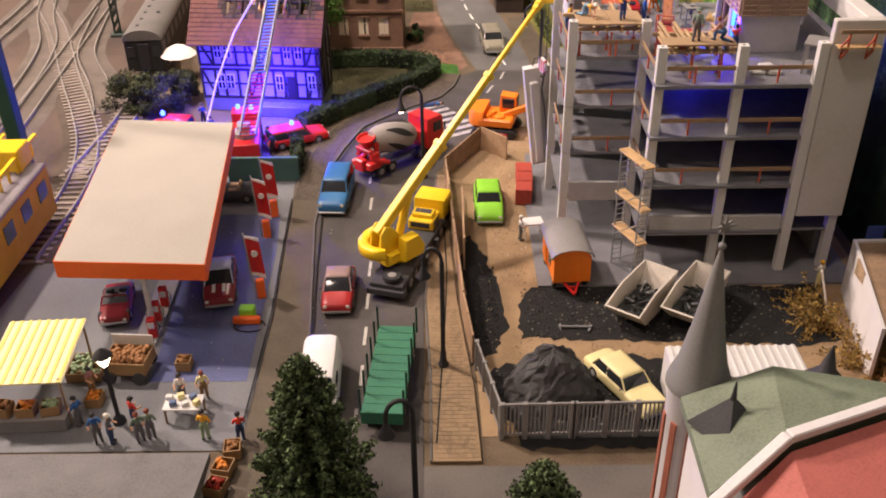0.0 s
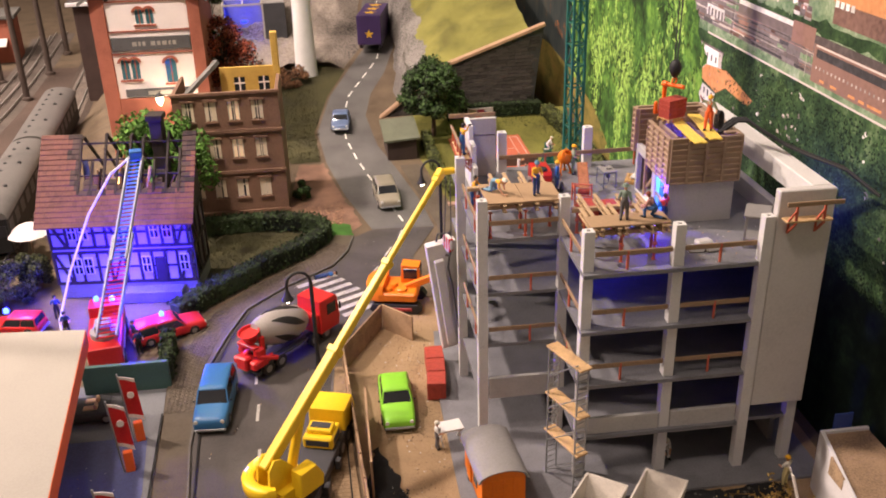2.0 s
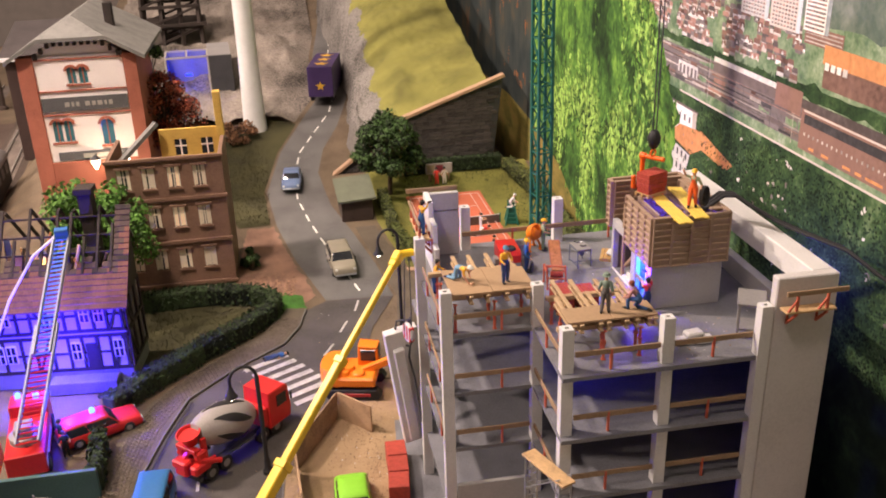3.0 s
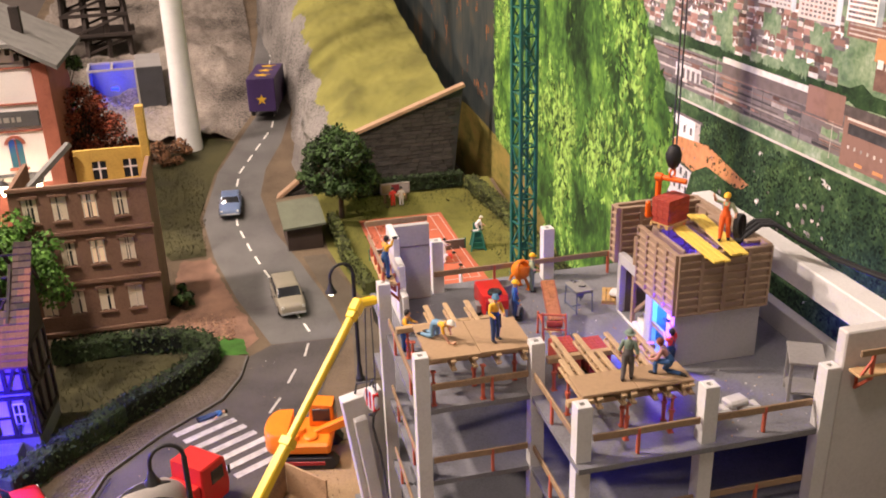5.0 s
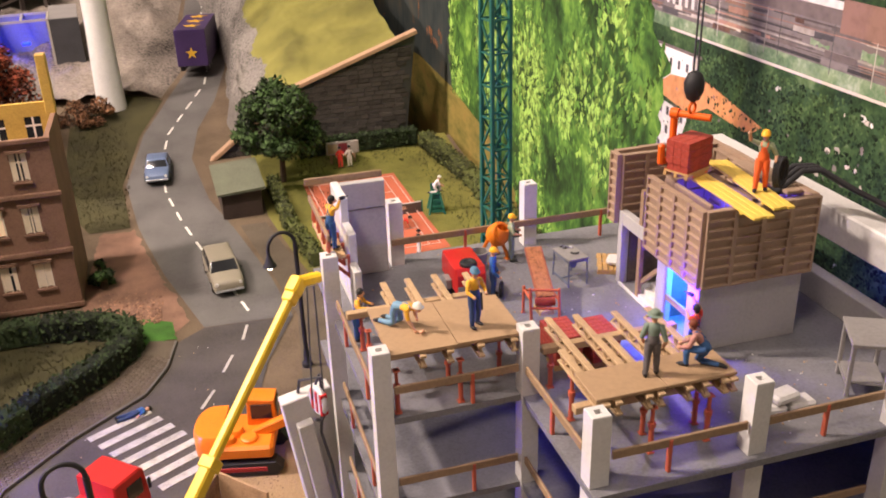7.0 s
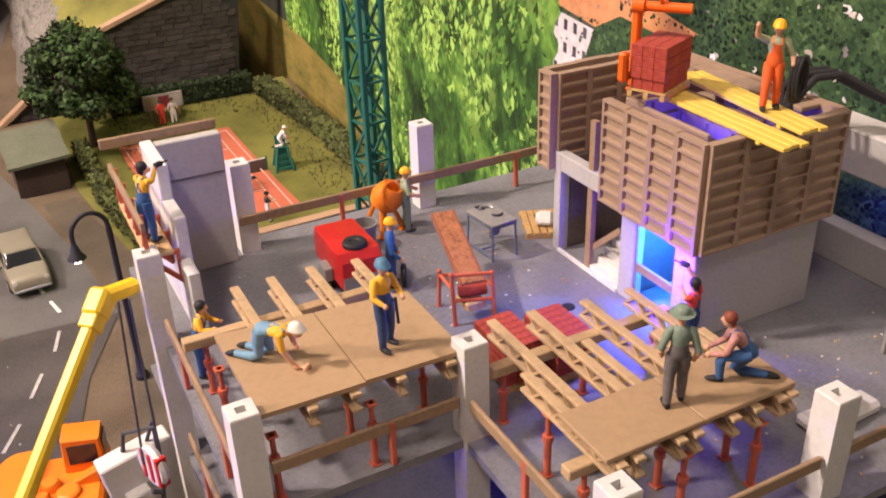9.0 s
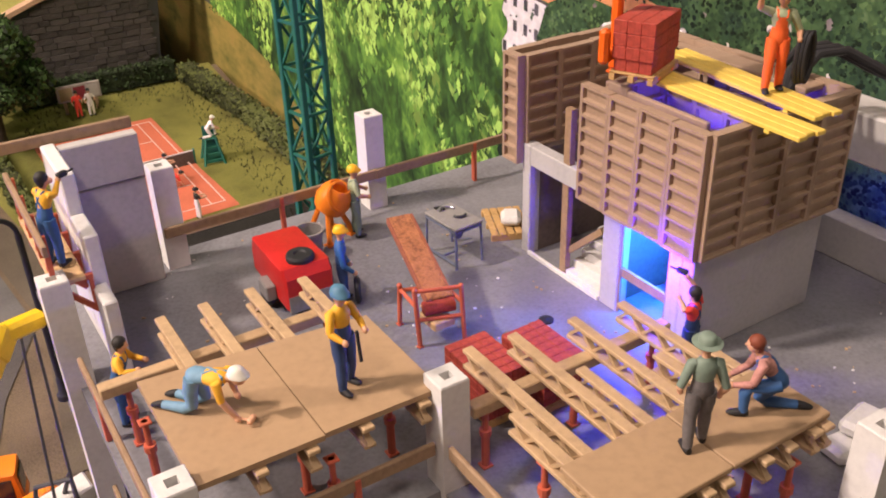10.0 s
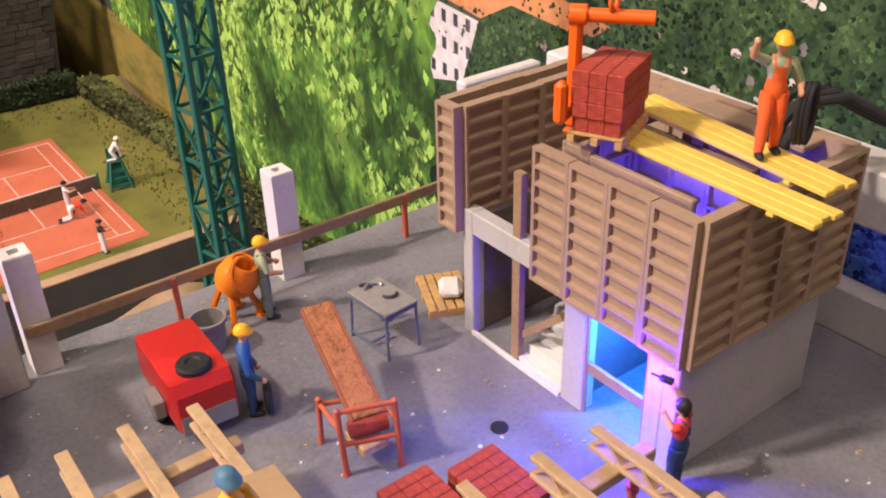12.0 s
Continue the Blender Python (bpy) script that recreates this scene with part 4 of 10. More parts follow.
part("chassis", s, GREY, gen)
for x, y, z, up in ((-0.68, 0.0, 0.33, 90), (0.68, 0.0, 0.33, 90), (0.0, -0.72, 1.46, 0)):
    s = Shape()
    s.lathe([(0.14, -0.1), (0.3, -0.1), (0.34, -0.05), (0.34, 0.05), (0.3, 0.1), (0.16, 0.1), (0.12, 0.06)], 18, pose(x, y, z, 0, up, 0))
    part("wheel", s, BLACK, gen, "black spare tyre")
s = Shape()
s.box(-0.85, -0.5, 0.35, -0.6, 0.1, 0.75, 0.03)
part("mudguard", s, GREY, gen)
gen.matrix_basis = gen.matrix_basis @ Matrix.Scale(0.9, 4)
# bucket
s = Shape()
s.lathe([(0.3, 0), (0.36, 0.05), (0.42, 0.8), (0.47, 0.82), (0.47, 0.92), (0.4, 0.92), (0.38, 0.2), (0.0, 0.18)], 20)
t = solo("tub", s, GREY, 13.1, 61.2, RZ, 0, "grey round mortar tub on the roof floor", "tub")
t.matrix_basis = t.matrix_basis @ Matrix.Scale(0.8, 4)
# concrete mixer
mx = thing("concrete_mixer", 13.95, 61.85, RZ, 20, "bright orange small concrete mixer on four legs", "mixer")
s = Shape()
s.lathe([(0.1, 0), (0.4, 0.1), (0.45, 0.32), (0.38, 0.58), (0.27, 0.76), (0.24, 0.76), (0.22, 0.32)], 18, pose(0, 0, 0.75, 28, 10, 0))
part("drum", s, ORANGE, mx)
s = Shape()
s.tube([(0.32 * math.cos(a), -0.4 + 0.1 * math.sin(a), 1.2 + 0.34 * math.sin(a)) for a in [k * 0.5 for k in range(13)]], 0.05, 6)
part("hand_wheel", s, ORANGE, mx)
for sx, sy in ((-1, -1), (1, -1), (-1, 1), (1, 1)):
    s = Shape()
    s.tube([(sx * 0.12, sy * 0.1, 0.95), (sx * 0.34, sy * 0.3, 0.3), (sx * 0.38, sy * 0.33, 0.02)], 0.07, 7)
    s.box(sx * 0.38 - 0.1, sy * 0.33 - 0.1, 0, sx * 0.38 + 0.1, sy * 0.33 + 0.1, 0.05)
    part("leg", s, ORANGE, mx)
# conveyor belt rising from a trestle
cv = thing("conveyor", 0, 0, 0, 0, "small brick conveyor with rusty belt rising from a red trestle", "conveyor")
BELTRUST = mat("belt_rust", (0.36, 0.14, 0.06), 0.8, vary=0.35, grain=1500, blot=400, bump=0.8)
FRAMERUST = mat("frame_rust", (0.28, 0.09, 0.05), 0.7, vary=0.2, bump=0.2)
CA, CB = Vector((13.85, 56.55, 13.42)), Vector((14.36, 59.0, 14.08))
s = Shape()
s.beam(CA, CB, 0.5, 0.1, 0.02)
s.beam(CB - Vector((0, 0, 0.02)), CB + Vector((0.01, 0.12, -0.16)), 0.5, 0.09, 0.02)
part("belt", s, BELTRUST, cv)
for dx in (-0.27, 0.27):
    s = Shape()
    s.beam(CA + Vector((dx, -dx * 0.2, -0.03)), CB + Vector((dx, -dx * 0.2, -0.03)), 0.05, 0.15, 0.01)
    part("belt_frame", s, FRAMERUST, cv)
s = Shape()
s.rod((13.5, 56.62, 13.28), (14.12, 56.46, 13.28), 0.15, 14)
part("roller", s, BRICKRED, cv)
s = Shape()
s.box(13.55, 56.3, 12.86, 14.05, 56.9, 13.06, 0.03)
part("motor", s, PLANK, cv)
for a, b in (((13.35, 56.55, 12.45), (13.3, 56.6, 13.78)), ((14.2, 56.2, 12.45), (14.17, 56.26, 13.78)), ((13.42, 57.5, 12.45), (13.38, 57.35, 13.5)), ((14.25, 57.15, 12.45), (14.22, 57.02, 13.5))):
    s = Shape()
    s.rod(a, b, 0.05, 10)
    s.box(a[0] - 0.06, a[1] - 0.06, a[2], a[0] + 0.06, a[1] + 0.06, a[2] + 0.03)
    s.ball(b, 0.058, n=10)
    part("leg", s, REDSTEEL, cv)
for a, b in (((13.3, 56.6, 13.76), (14.17, 56.26, 13.76)), ((13.33, 56.57, 13.1), (14.19, 56.23, 13.1)), ((13.4, 57.4, 13.35), (14.23, 57.05, 13.35)), ((13.32, 56.58, 13.4), (13.4, 57.4, 13.4)), ((14.18, 56.25, 13.4), (14.23, 57.05, 13.4))):
    s = Shape()
    s.rod(a, b, 0.044, 8)
    part("rail", s, REDSTEEL, cv)
# saw table
LEGBLUE = mat("leg_blue_grey", (0.12, 0.14, 0.2), 0.5)
st = thing("saw_table", 15.93, 59.27, RZ, 5, "grey steel table with curved tools lying on it", "table")
s = Shape()
s.box(-0.4, -0.6, 1.0, 0.4, 0.6, 1.06, 0.015)
part("tabletop", s, GREY, st)
for sx, sy in ((-1, -1), (1, -1), (-1, 1), (1, 1)):
    s = Shape()
    s.rod((sx * 0.36, sy * 0.55, 1.0), (sx * 0.38, sy * 0.58, 0), 0.032, 8)
    part("leg", s, LEGBLUE, st)
for a, b in (((-0.37, -0.56, 0.95), (0.37, -0.56, 0.95)), ((-0.37, 0.56, 0.95), (0.37, 0.56, 0.95)), ((-0.37, -0.56, 0.95), (-0.37, 0.56, 0.95)), ((0.37, -0.56, 0.95), (0.37, 0.56, 0.95)), ((-0.37, -0.57, 0.12), (-0.37, 0.57, 0.12)), ((-0.37, 0.0, 0.12), (0.1, 0.0, 0.12))):
    s = Shape()
    s.beam(a, b, 0.05, 0.05)
    part("stretcher", s, LEGBLUE, st)
s = Shape()
s.rod((0.05, -0.1, 0.5), (0.05, -0.1, 1.0), 0.05, 8)
s.lathe([(0.02, -0.05), (0.13, -0.04), (0.13, 0.04), (0.02, 0.05)], 12, pose(0.05, -0.1, 0.62, 90, 0, 0))
part("motor", s, LEGBLUE, st)
for dx, dy, a0, r, tilt in ((0.0, 0.25, 0.2, 0.2, 0), (0.12, -0.05, 2.6, 0.15, 40), (-0.15, 0.4, 4.4, 0.12, 80)):
    s = Shape()
    s.tube([(r * math.cos(a0 + a), r * math.sin(a0 + a), 1.1) for a in [k * 0.3 for k in range(9)]], 0.032, 6)
    solo("bent_tool", s, DARK if dx else SILVER, 15.93 + dx, 59.27 + dy, RZ, tilt, "bent steel tool lying on the grey table", "tool", "tools on the table")
# empty pallet with a sack
t = thing("empty_pallet", 17.78, 59.75, RZ, -24, "empty yellowish wooden pallet beside the stair tower", "pallet")
pallet(t, 1.0, 1.45)
s = Shape()
s.box(-0.32, -0.25, 0, 0.32, 0.25, 0.26, 0.1)
solo("cement_sack", s, WHITE, 17.82, 59.6, RZ + 0.18, 55, "white paper sack lying on the pallet", "sack")
s = Shape()
s.lathe([(0.16, 0), (0.16, 0.03), (0.05, 0.06)], 14)
solo("drain_cover", s, BLACK, 16.03, 55.87, RZ, 0, "small black drain cover in the roof floor", "drain")
# white blocks by the front rail
for i, (dx, dy, dz) in enumerate(((0, 0, 0), (0.9, -0.05, 0.0), (0.4, 0.02, 0.3))):
    s = Shape()
    s.box(-0.42, -0.28, 0, 0.42, 0.28, 0.28, 0.08)
    solo("cement_sack", s, WHITE, 17.75 + dx, 49.85 + dy, RZ + dz, 8 * i - 6, "white paper sack stacked at the roof edge", "sack", "sacks at the edge")
# grey work bench
bn = thing("work_trestle", 20.95, 50.1, RZ, -28, "grey metal work trestle with a slanted top", "trestle")
s = Shape()
s.box(-0.62, -0.75, 1.75, 0.62, 0.75, 1.87, 0.02, pose(0, 0, 0, 3, 0, 0))
part("top", s, GREY, bn)
for sx in (-0.5, 0.5):
    for sy in (-0.62, 0.62):
        s = Shape()
        s.box(sx - 0.06, sy - 0.06, 0, sx + 0.06, sy + 0.06, 1.77, 0.015)
        part("leg", s, GREY, bn)
s = Shape()
for sx in (-0.5, 0.5):
    s.beam((sx, -0.62, 0.35), (sx, 0.62, 0.35), 0.08, 0.08)
s.beam((-0.5, 0.62, 0.35), (0.5, 0.62, 0.35), 0.08, 0.08)
part("stretcher", s, GREY, bn)
s = Shape()
s.box(-0.5, -0.6, 0.4, 0.5, 0.6, 0.46, 0.01)
part("shelf", s, GREY, bn)

# guard rails: brown boards on red posts
def guard(a, b, z, posts, group="guard rails", h=0.9):
    t = thing("guard_rail", 0, 0, 0, 0, "brown board guard rail on thin red posts", "railing", group)
    s = Shape()
    s.beam((*a, z + h), (*b, z + h), 0.09, 0.26, 0.02)
    part("board", s, WOOD, t)
    for f in posts:
        x, y = a[0] + (b[0] - a[0]) * f, a[1] + (b[1] - a[1]) * f
        s = Shape()
        s.beam((x, y, z), (x, y, z + h + 0.1), 0.1, 0.14, 0.015)
        part("post", s, REDSTEEL, t)


guard((10.1, 62.4), (15.75, 62.43), RZ, (0.51,), h=1.02)
guard((15.6, 62.41), (20.5, 62.44), RZ, (0.62,), h=1.02)
for z in Z[2:]:
    guard((7.82, 52.98), (11.5, 52.98), z, (0.62,))
    guard((12.2, 48.46), (16.02, 48.46), z, (0.42,))
    guard((16.64, 48.46), (20.24, 48.46), z, (0.5,))
    guard((11.66, 49.0), (11.66, 52.76), z, (0.5,))
    guard((7.3, 53.4), (7.3, 58.6), z, (0.15, 0.75))
# bracket scaffold on the tall wall panel
def bracket_scaffold(parent_name, x0, x1, y, z, label, rz=0, ox=0, oy=0, bays=(0.2, 0.8)):
    t = thing(parent_name, ox, oy, 0, rz, label, "scaffold", "bracket scaffolds")
    s = Shape()
    s.box(x0, y - 0.75, z, x1, y - 0.15, z + 0.1, 0.02)
    part("platform", s, PLANK, t)
    s = Shape()
    s.box(x0 - 0.1, y - 0.8, z + 0.85, x1 + 0.4, y - 0.7, z + 1.08, 0.02)
    part("rail_board", s, WOOD, t)
    for f in bays:
        x = x0 + (x1 - x0) * f
        s = Shape()
        s.beam((x, y - 0.68, z), (x, y - 0.68, z + 1.0), 0.1, 0.1)
        s.beam((x - 0.4, y - 0.68, z + 0.05), (x, y - 0.68, z + 0.62), 0.08, 0.08)
        s.beam((x, y, z - 0.04), (x, y - 0.75, z - 0.04), 0.1, 0.1)
        s.beam((x, y - 0.02, z - 0.8), (x, y - 0.7, z - 0.06), 0.1, 0.1)
        s.beam((x, y - 0.05, z - 0.8), (x, y - 0.05, z), 0.08, 0.08)
        part("bracket", s, REDSTEEL, t)


bracket_scaffold("bracket_scaffold", 21.0, 23.3, 48.05, 14.75, "red bracket scaffold with plank and rail hung on the wall")
bracket_scaffold("bracket_scaffold", 0, 3.3, 0, 14.6, "red bracket scaffold with plank on the roof corner panel", -90, 8.0, 62.6, (0.04, 0.34, 0.64, 0.94))
s = Shape()
s.box(7.1, 62.5, 16.1, 9.9, 62.6, 16.35, 0.02)
solo("guard_board", s, WOOD, 0, 0, 0, 0, "brown guard board along the top of the wall panel", "board")

# planks, brick load and crane hook over the tower
for x, y, length, r in ((18.47, 52.08, 4.2, -1.5), (19.42, 52.5, 4.3, -6.0)):
    t = thing("scaffold_plank", x, y, 17.25, r, "yellow scaffold plank laid across the shuttering", "plank", "yellow planks")
    for i, dx in enumerate((-0.225, 0.0, 0.225)):
        s = Shape()
        s.box(dx - 0.108, 0.05 * (i % 2), 0, dx + 0.108, length - 0.05 * i, 0.09, 0.015)
        part("plank", s, YPLANK, t)
    s = Shape()
    s.box(-0.34, 0.62, -0.06, 0.34, 0.74, 0.0, 0.01)
    part("cleat", s, YPLANK, t)
load = thing("crane_load", 18.3, 55.93, 17.36, 24, "orange pallet fork carrying a red brick stack", "crane load")
pallet(load, 1.3, 0.9)
s = Shape()
s.box(-0.313, -0.138, 0.004, 0.313, 0.138, 0.246, 0.01)
me = mesh_of("brick_block", s, BRICKRED)
for i in range(4):
    w = 0.93 if i == 0 else 1.0
    for j in range(2):
        for k in range(3):
            b = share("brick_block", me, load, pose((-0.315 + j * 0.63) * w, (-0.28 + k * 0.28) * w, 0.18 + i * 0.25))
            b.scale = (w, w, 1)
FORKORANGE = mat("fork_orange", (0.85, 0.14, 0.01), 0.4, vary=0.06, bump=0.03)
s = Shape()
s.box(-0.2, 0.5, 0.05, 0.02, 0.68, 1.95, 0.04)
s.box(-0.74, 0.47, 0.3, 0.5, 0.62, 0.5, 0.04)
s.box(-0.78, 0.46, 0.3, -0.56, 0.66, 0.98, 0.06)
part("fork_mast", s, FORKORANGE, load)
s = Shape()
s.rod((-0.12, 0.6, 1.86), (0.16, -0.55, 1.86), 0.11, 14)
s.lathe([(0.02, -0.13), (0.16, -0.13), (0.16, 0.13), (0.02, 0.13)], 14, pose(-0.11, 0.56, 1.86, 90, 0, 14))
part("fork_arm", s, FORKORANGE, load)
for x in (-0.34, 0.34):
    s = Shape()
    s.box(x - 0.07, -0.46, 0.03, x + 0.07, 0.62, 0.1, 0.02)
    part("tine", s, FORKORANGE, load)
s = Shape()
s.tube([(0.03 + 0.16 * math.sin(a), 0.05, 2.1 - 0.16 * math.cos(a)) for a in [k * 0.5 for k in range(13)]], 0.045, 7)
part("eye", s, FORKORANGE, load)
s = Shape()
s.lathe([(0.06, 0), (0.2, 0.1), (0.3, 0.35), (0.32, 0.6), (0.22, 0.86), (0.1, 0.95)], 16, pose(0.03, 0.05, 2.28))
part("hook_block", s, BLACK, load)
for dx in (-0.1, 0.12):
    s = Shape()
    s.rod((0.03 + dx, 0.05, 3.1), (0.03 + dx * 1.5, 0.05, 22), 0.035, 6)
    part("rope", s, DARK, load)
cb = thing("cable_bundle", 0, 0, 0, 0, "thick black cables running over the roof beam", "cable")
for k in range(3):
    o = 0.24 * k
    s = Shape()
    s.tube([(20.3 - o * 0.3, 54.1, 17.05), (20.75, 54.2 + o, 17.3), (21.25, 54.2 + o, 17.62), (21.75, 53.95 + o, 17.66), (22.4, 53.3 + o, 17.2), (23.2, 52.4 + o, 16.75), (24.0, 51.2 + o, 16.5), (25.0, 49.6 + o, 16.3), (25.9, 48.0 + o, 15.5)], 0.092, 9)
    part("cable", s, BLACK, cb)
for k in range(3):
    s = Shape()
    s.tube([(19.86 + 0.06 * k + (0.15 + 0.02 * k) * math.cos(a * 0.42), 53.62 - 0.05 * k + 0.05 * math.cos(a * 0.42), 17.98 + 0.46 * math.sin(a * 0.42)) for a in range(16)], 0.05, 8)
    part("coil", s, BLACK, cb)

# green lattice mast behind the building
mast = thing("crane_mast", 16.0, 67.3, 0, 12, "dark green lattice mast of a tower crane", "crane mast")
HB = 0.43
for sx in (-HB, HB):
    for sy in (-HB, HB):
        s = Shape()
        s.box(sx - 0.085, sy - 0.085, 0, sx + 0.085, sy + 0.085, 60, 0.02)
        part("chord", s, MASTGREEN, mast)
s = Shape()
for i in range(44):
    z, up = i * 1.36, i * 1.36 + 1.36
    for a, b in (((-HB, -HB), (HB, -HB)), ((HB, -HB), (HB, HB)), ((HB, HB), (-HB, HB)), ((-HB, HB), (-HB, -HB))):
        s.beam((*a, z), (*b, z), 0.08, 0.08)
        s.beam((*(a if i % 2 else b), z), (*(b if i % 2 else a), up), 0.075, 0.075)
ob = part("lattice", s, MASTGREEN, mast)
tagged(ob, kind="stuff")

# crumbs of plaster and wood on the roof floor, the site and the street
random.seed(12)
s = Shape()
for x0, x1, y0, y1, z, n in ((8.2, 17.0, 57.5, 63.0, RZ, 70), (15.0, 22.5, 48.4, 52.8, RZ, 60), (12.2, 17.0, 54.5, 58.0, RZ, 40), (1.8, 7.0, 48, 66, 0.02, 160), (-8.5, -1.6, 36, 66, 0.04, 50), (-16, -11.4, 38, 55, 0.06, 40), (-7.0, 3.0, 67, 82, 0.04, 40)):
    for k in range(n):
        x, y, r = random.uniform(x0, x1), random.uniform(y0, y1), random.uniform(0.012, 0.035)
        s.use(0 if random.random() < 0.5 else 1).box(-r, -r * 0.7, 0, r, r * 0.7, r * 0.8, 0, pose(x, y, z, 0, 0, random.uniform(0, 180)))
solo("debris", s, [WHITE, JOIST], 0, 0, 0, 0, "scattered crumbs of plaster and wood on the floors", "debris", kind="stuff", smooth=0)
f = figurine(-1.4, 74.9, 0.16, 0, BLUEJ, BLUETROUSER, HAIRDARK, "stand", "hip", label="blue clothed figure lying on the street")
f.matrix_basis = pose(-2.2 * K, 74.6 * K, 0.2 * K, 90, 0, 110)
wh = Shape()
wh.lathe([(0.13, -0.06), (0.24, -0.07), (0.3, -0.03), (0.3, 0.03), (0.24, 0.07), (0.13, 0.06)], 22, pose(13.12, 58.8, 12.75, 90, 0, 65))
solo("spare_tyre", wh, BLACK, 0, 0, 0, 0, "small black tyre held upright by a builder figure", "tyre")

# sand heap on the dark ground behind the shell
s = Shape()
random.seed(14)
s.loft([[(r * math.cos(a) * (1 + 0.12 * math.sin(3 * a)), r * math.sin(a) * (1 + 0.1 * math.sin(5 * a + 1)), z) for a in [k * math.pi / 12 for k in range(24)]] for r, z in ((3.4, 0.0), (2.7, 0.5), (1.8, 1.2), (0.9, 1.8), (0.2, 2.05))])
solo("sand_heap", s, SAND, 18.6, 80.2, 0.02, 0, "pale sand heap on the dark ground", "sand heap")

# ---- building site on the ground ----
def wheel(parent, x, y, z, r, w, rim=GREY):
    s = Shape()
    s.lathe([(r * 0.55, -w / 2), (r * 0.9, -w / 2), (r, -w / 2 + 0.04), (r, w / 2 - 0.04), (r * 0.9, w / 2), (r * 0.55, w / 2)], 16, pose(x, y, z, 0, 90, 0))
    t = part("wheel", s, BLACK, parent)
    k = Shape()
    k.lathe([(0.02, -w / 2 - 0.01), (r * 0.5, -w / 2 - 0.015), (r * 0.58, -w / 2 + 0.03), (r * 0.58, w / 2 - 0.03), (r * 0.5, w / 2 + 0.015), (0.02, w / 2 + 0.01)], 12, pose(x, y, z, 0, 90, 0))
    part("rim", k, rim, t)
    return t


GLASSW = clear("car_glass", (0.02, 0.022, 0.025), 0.1)
LAMPGLASS = clear("lamp_glass", (0.7, 0.7, 0.65), 0.15)
TAILRED = clear("tail_lamp", (0.4, 0.02, 0.02), 0.2)


def car(x, y, rz, L, W, H, paint, label, style="sedan", z=None, roof=None, open_top=False, seat=None):
    z = height(x, y) + 0.06 if z is None else z
    t = thing("car", x, y, z, rz, label, "car", "parked cars")
    h, f = L / 2, 0.6 * H
    bz = 0.16
    nose = {"sedan": 0.52, "estate": 0.56, "beetle": 0.5, "hatch": 0.52}[style] * H
    tail = {"sedan": 0.55, "estate": 0.6, "beetle": 0.5, "hatch": 0.58}[style] * H
    s = Shape()
    rings = []
    for u, top, w in ((-0.5, tail * 0.72, 0.84), (-0.492, tail * 0.9, 0.9), (-0.46, tail, 0.95), (-0.3, f, 0.99), (0.0, f, 1.0), (0.2, f, 1.0), (0.3, f * 0.4 + nose * 0.6, 0.99), (0.42, nose, 0.95), (0.475, nose * 0.92, 0.9), (0.495, nose * 0.74, 0.85), (0.5, nose * 0.5, 0.82)):
        w *= W / 2
        low = bz + (0.1 if abs(u) > 0.48 else 0.0)
        half = [(0.86, low), (0.98, low + 0.1), (1.0, low + 0.24), (0.99, max(top - 0.2, low + 0.26)), (0.95, top - 0.07), (0.85, top - 0.01), (0.5, top + 0.025)]
        rings.append([(w * a, u * L, b) for a, b in half] + [(-w * a, u * L, b) for a, b in half[::-1]])
    s.loft(rings)
    part("body", s, paint, t, smooth=50)
    b0, b1, t0, t1 = {"hatch": (-0.47, 0.2, -0.4, 0.05), "sedan": (-0.36, 0.2, -0.27, 0.09), "estate": (-0.47, 0.22, -0.43, 0.1), "beetle": (-0.38, 0.24, -0.2, 0.06)}[style]
    w0, w1 = W / 2 - 0.1, W / 2 - 0.24

    def outline(w, ya, yb, z, k=0.16):
        """A rectangle with rounded corners."""
        q = []
        for cx, cy, a0 in ((w - k, yb - k, 0), (-w + k, yb - k, 90), (-w + k, ya + k, 180), (w - k, ya + k, 270)):
            q += [(cx + k * math.cos(math.radians(a0 + a)), cy + k * math.sin(math.radians(a0 + a)), z) for a in (0, 30, 60, 90)]
        return q
    if not open_top:
        s = Shape()
        s.loft([outline(w0, b0 * L, b1 * L, f - 0.06), outline((w0 + w1) / 2 + 0.04, (b0 + t0) / 2 * L, (b1 + t1) / 2 * L, (f + H) / 2 - 0.03), outline(w1, t0 * L, t1 * L, H - 0.08)])
        part("window_glass", s, GLASSW, t, "dark car windows", 40)
        s = Shape()
        s.loft([outline(w1 + 0.035, t0 * L - 0.05, t1 * L + 0.05, H - 0.12), outline(w1 + 0.02, t0 * L - 0.03, t1 * L + 0.03, H - 0.06), outline(w1 - 0.1, t0 * L + 0.1, t1 * L - 0.1, H - 0.005), outline(w1 * 0.4, t0 * L * 0.5 + t1 * L * 0.2, t1 * L * 0.3, H + 0.02, 0.08)])
        part("roof", s, roof or paint, t, smooth=60)
        for sx in (-1, 1):
            for a, b in ((b0 + 0.01, t0), (b1 - 0.01, t1), ((b0 + b1) / 2 - 0.03, (t0 + t1) / 2 - 0.03)):
                s = Shape()
                s.beam((sx * (w0 - 0.015), a * L, f - 0.05), (sx * (w1 + 0.005), b * L, H - 0.08), 0.08, 0.08, 0.015)
                part("pillar", s, roof or paint, t)
        for sx in (-1, 1):
            s = Shape()
            s.box(sx * (W / 2 + 0.05) - 0.06, b1 * L - 0.3, f + 0.02, sx * (W / 2 + 0.05) + 0.06, b1 * L - 0.22, f + 0.13, 0.02)
            part("mirror", s, BLACK, t)
    else:
        s = Shape()
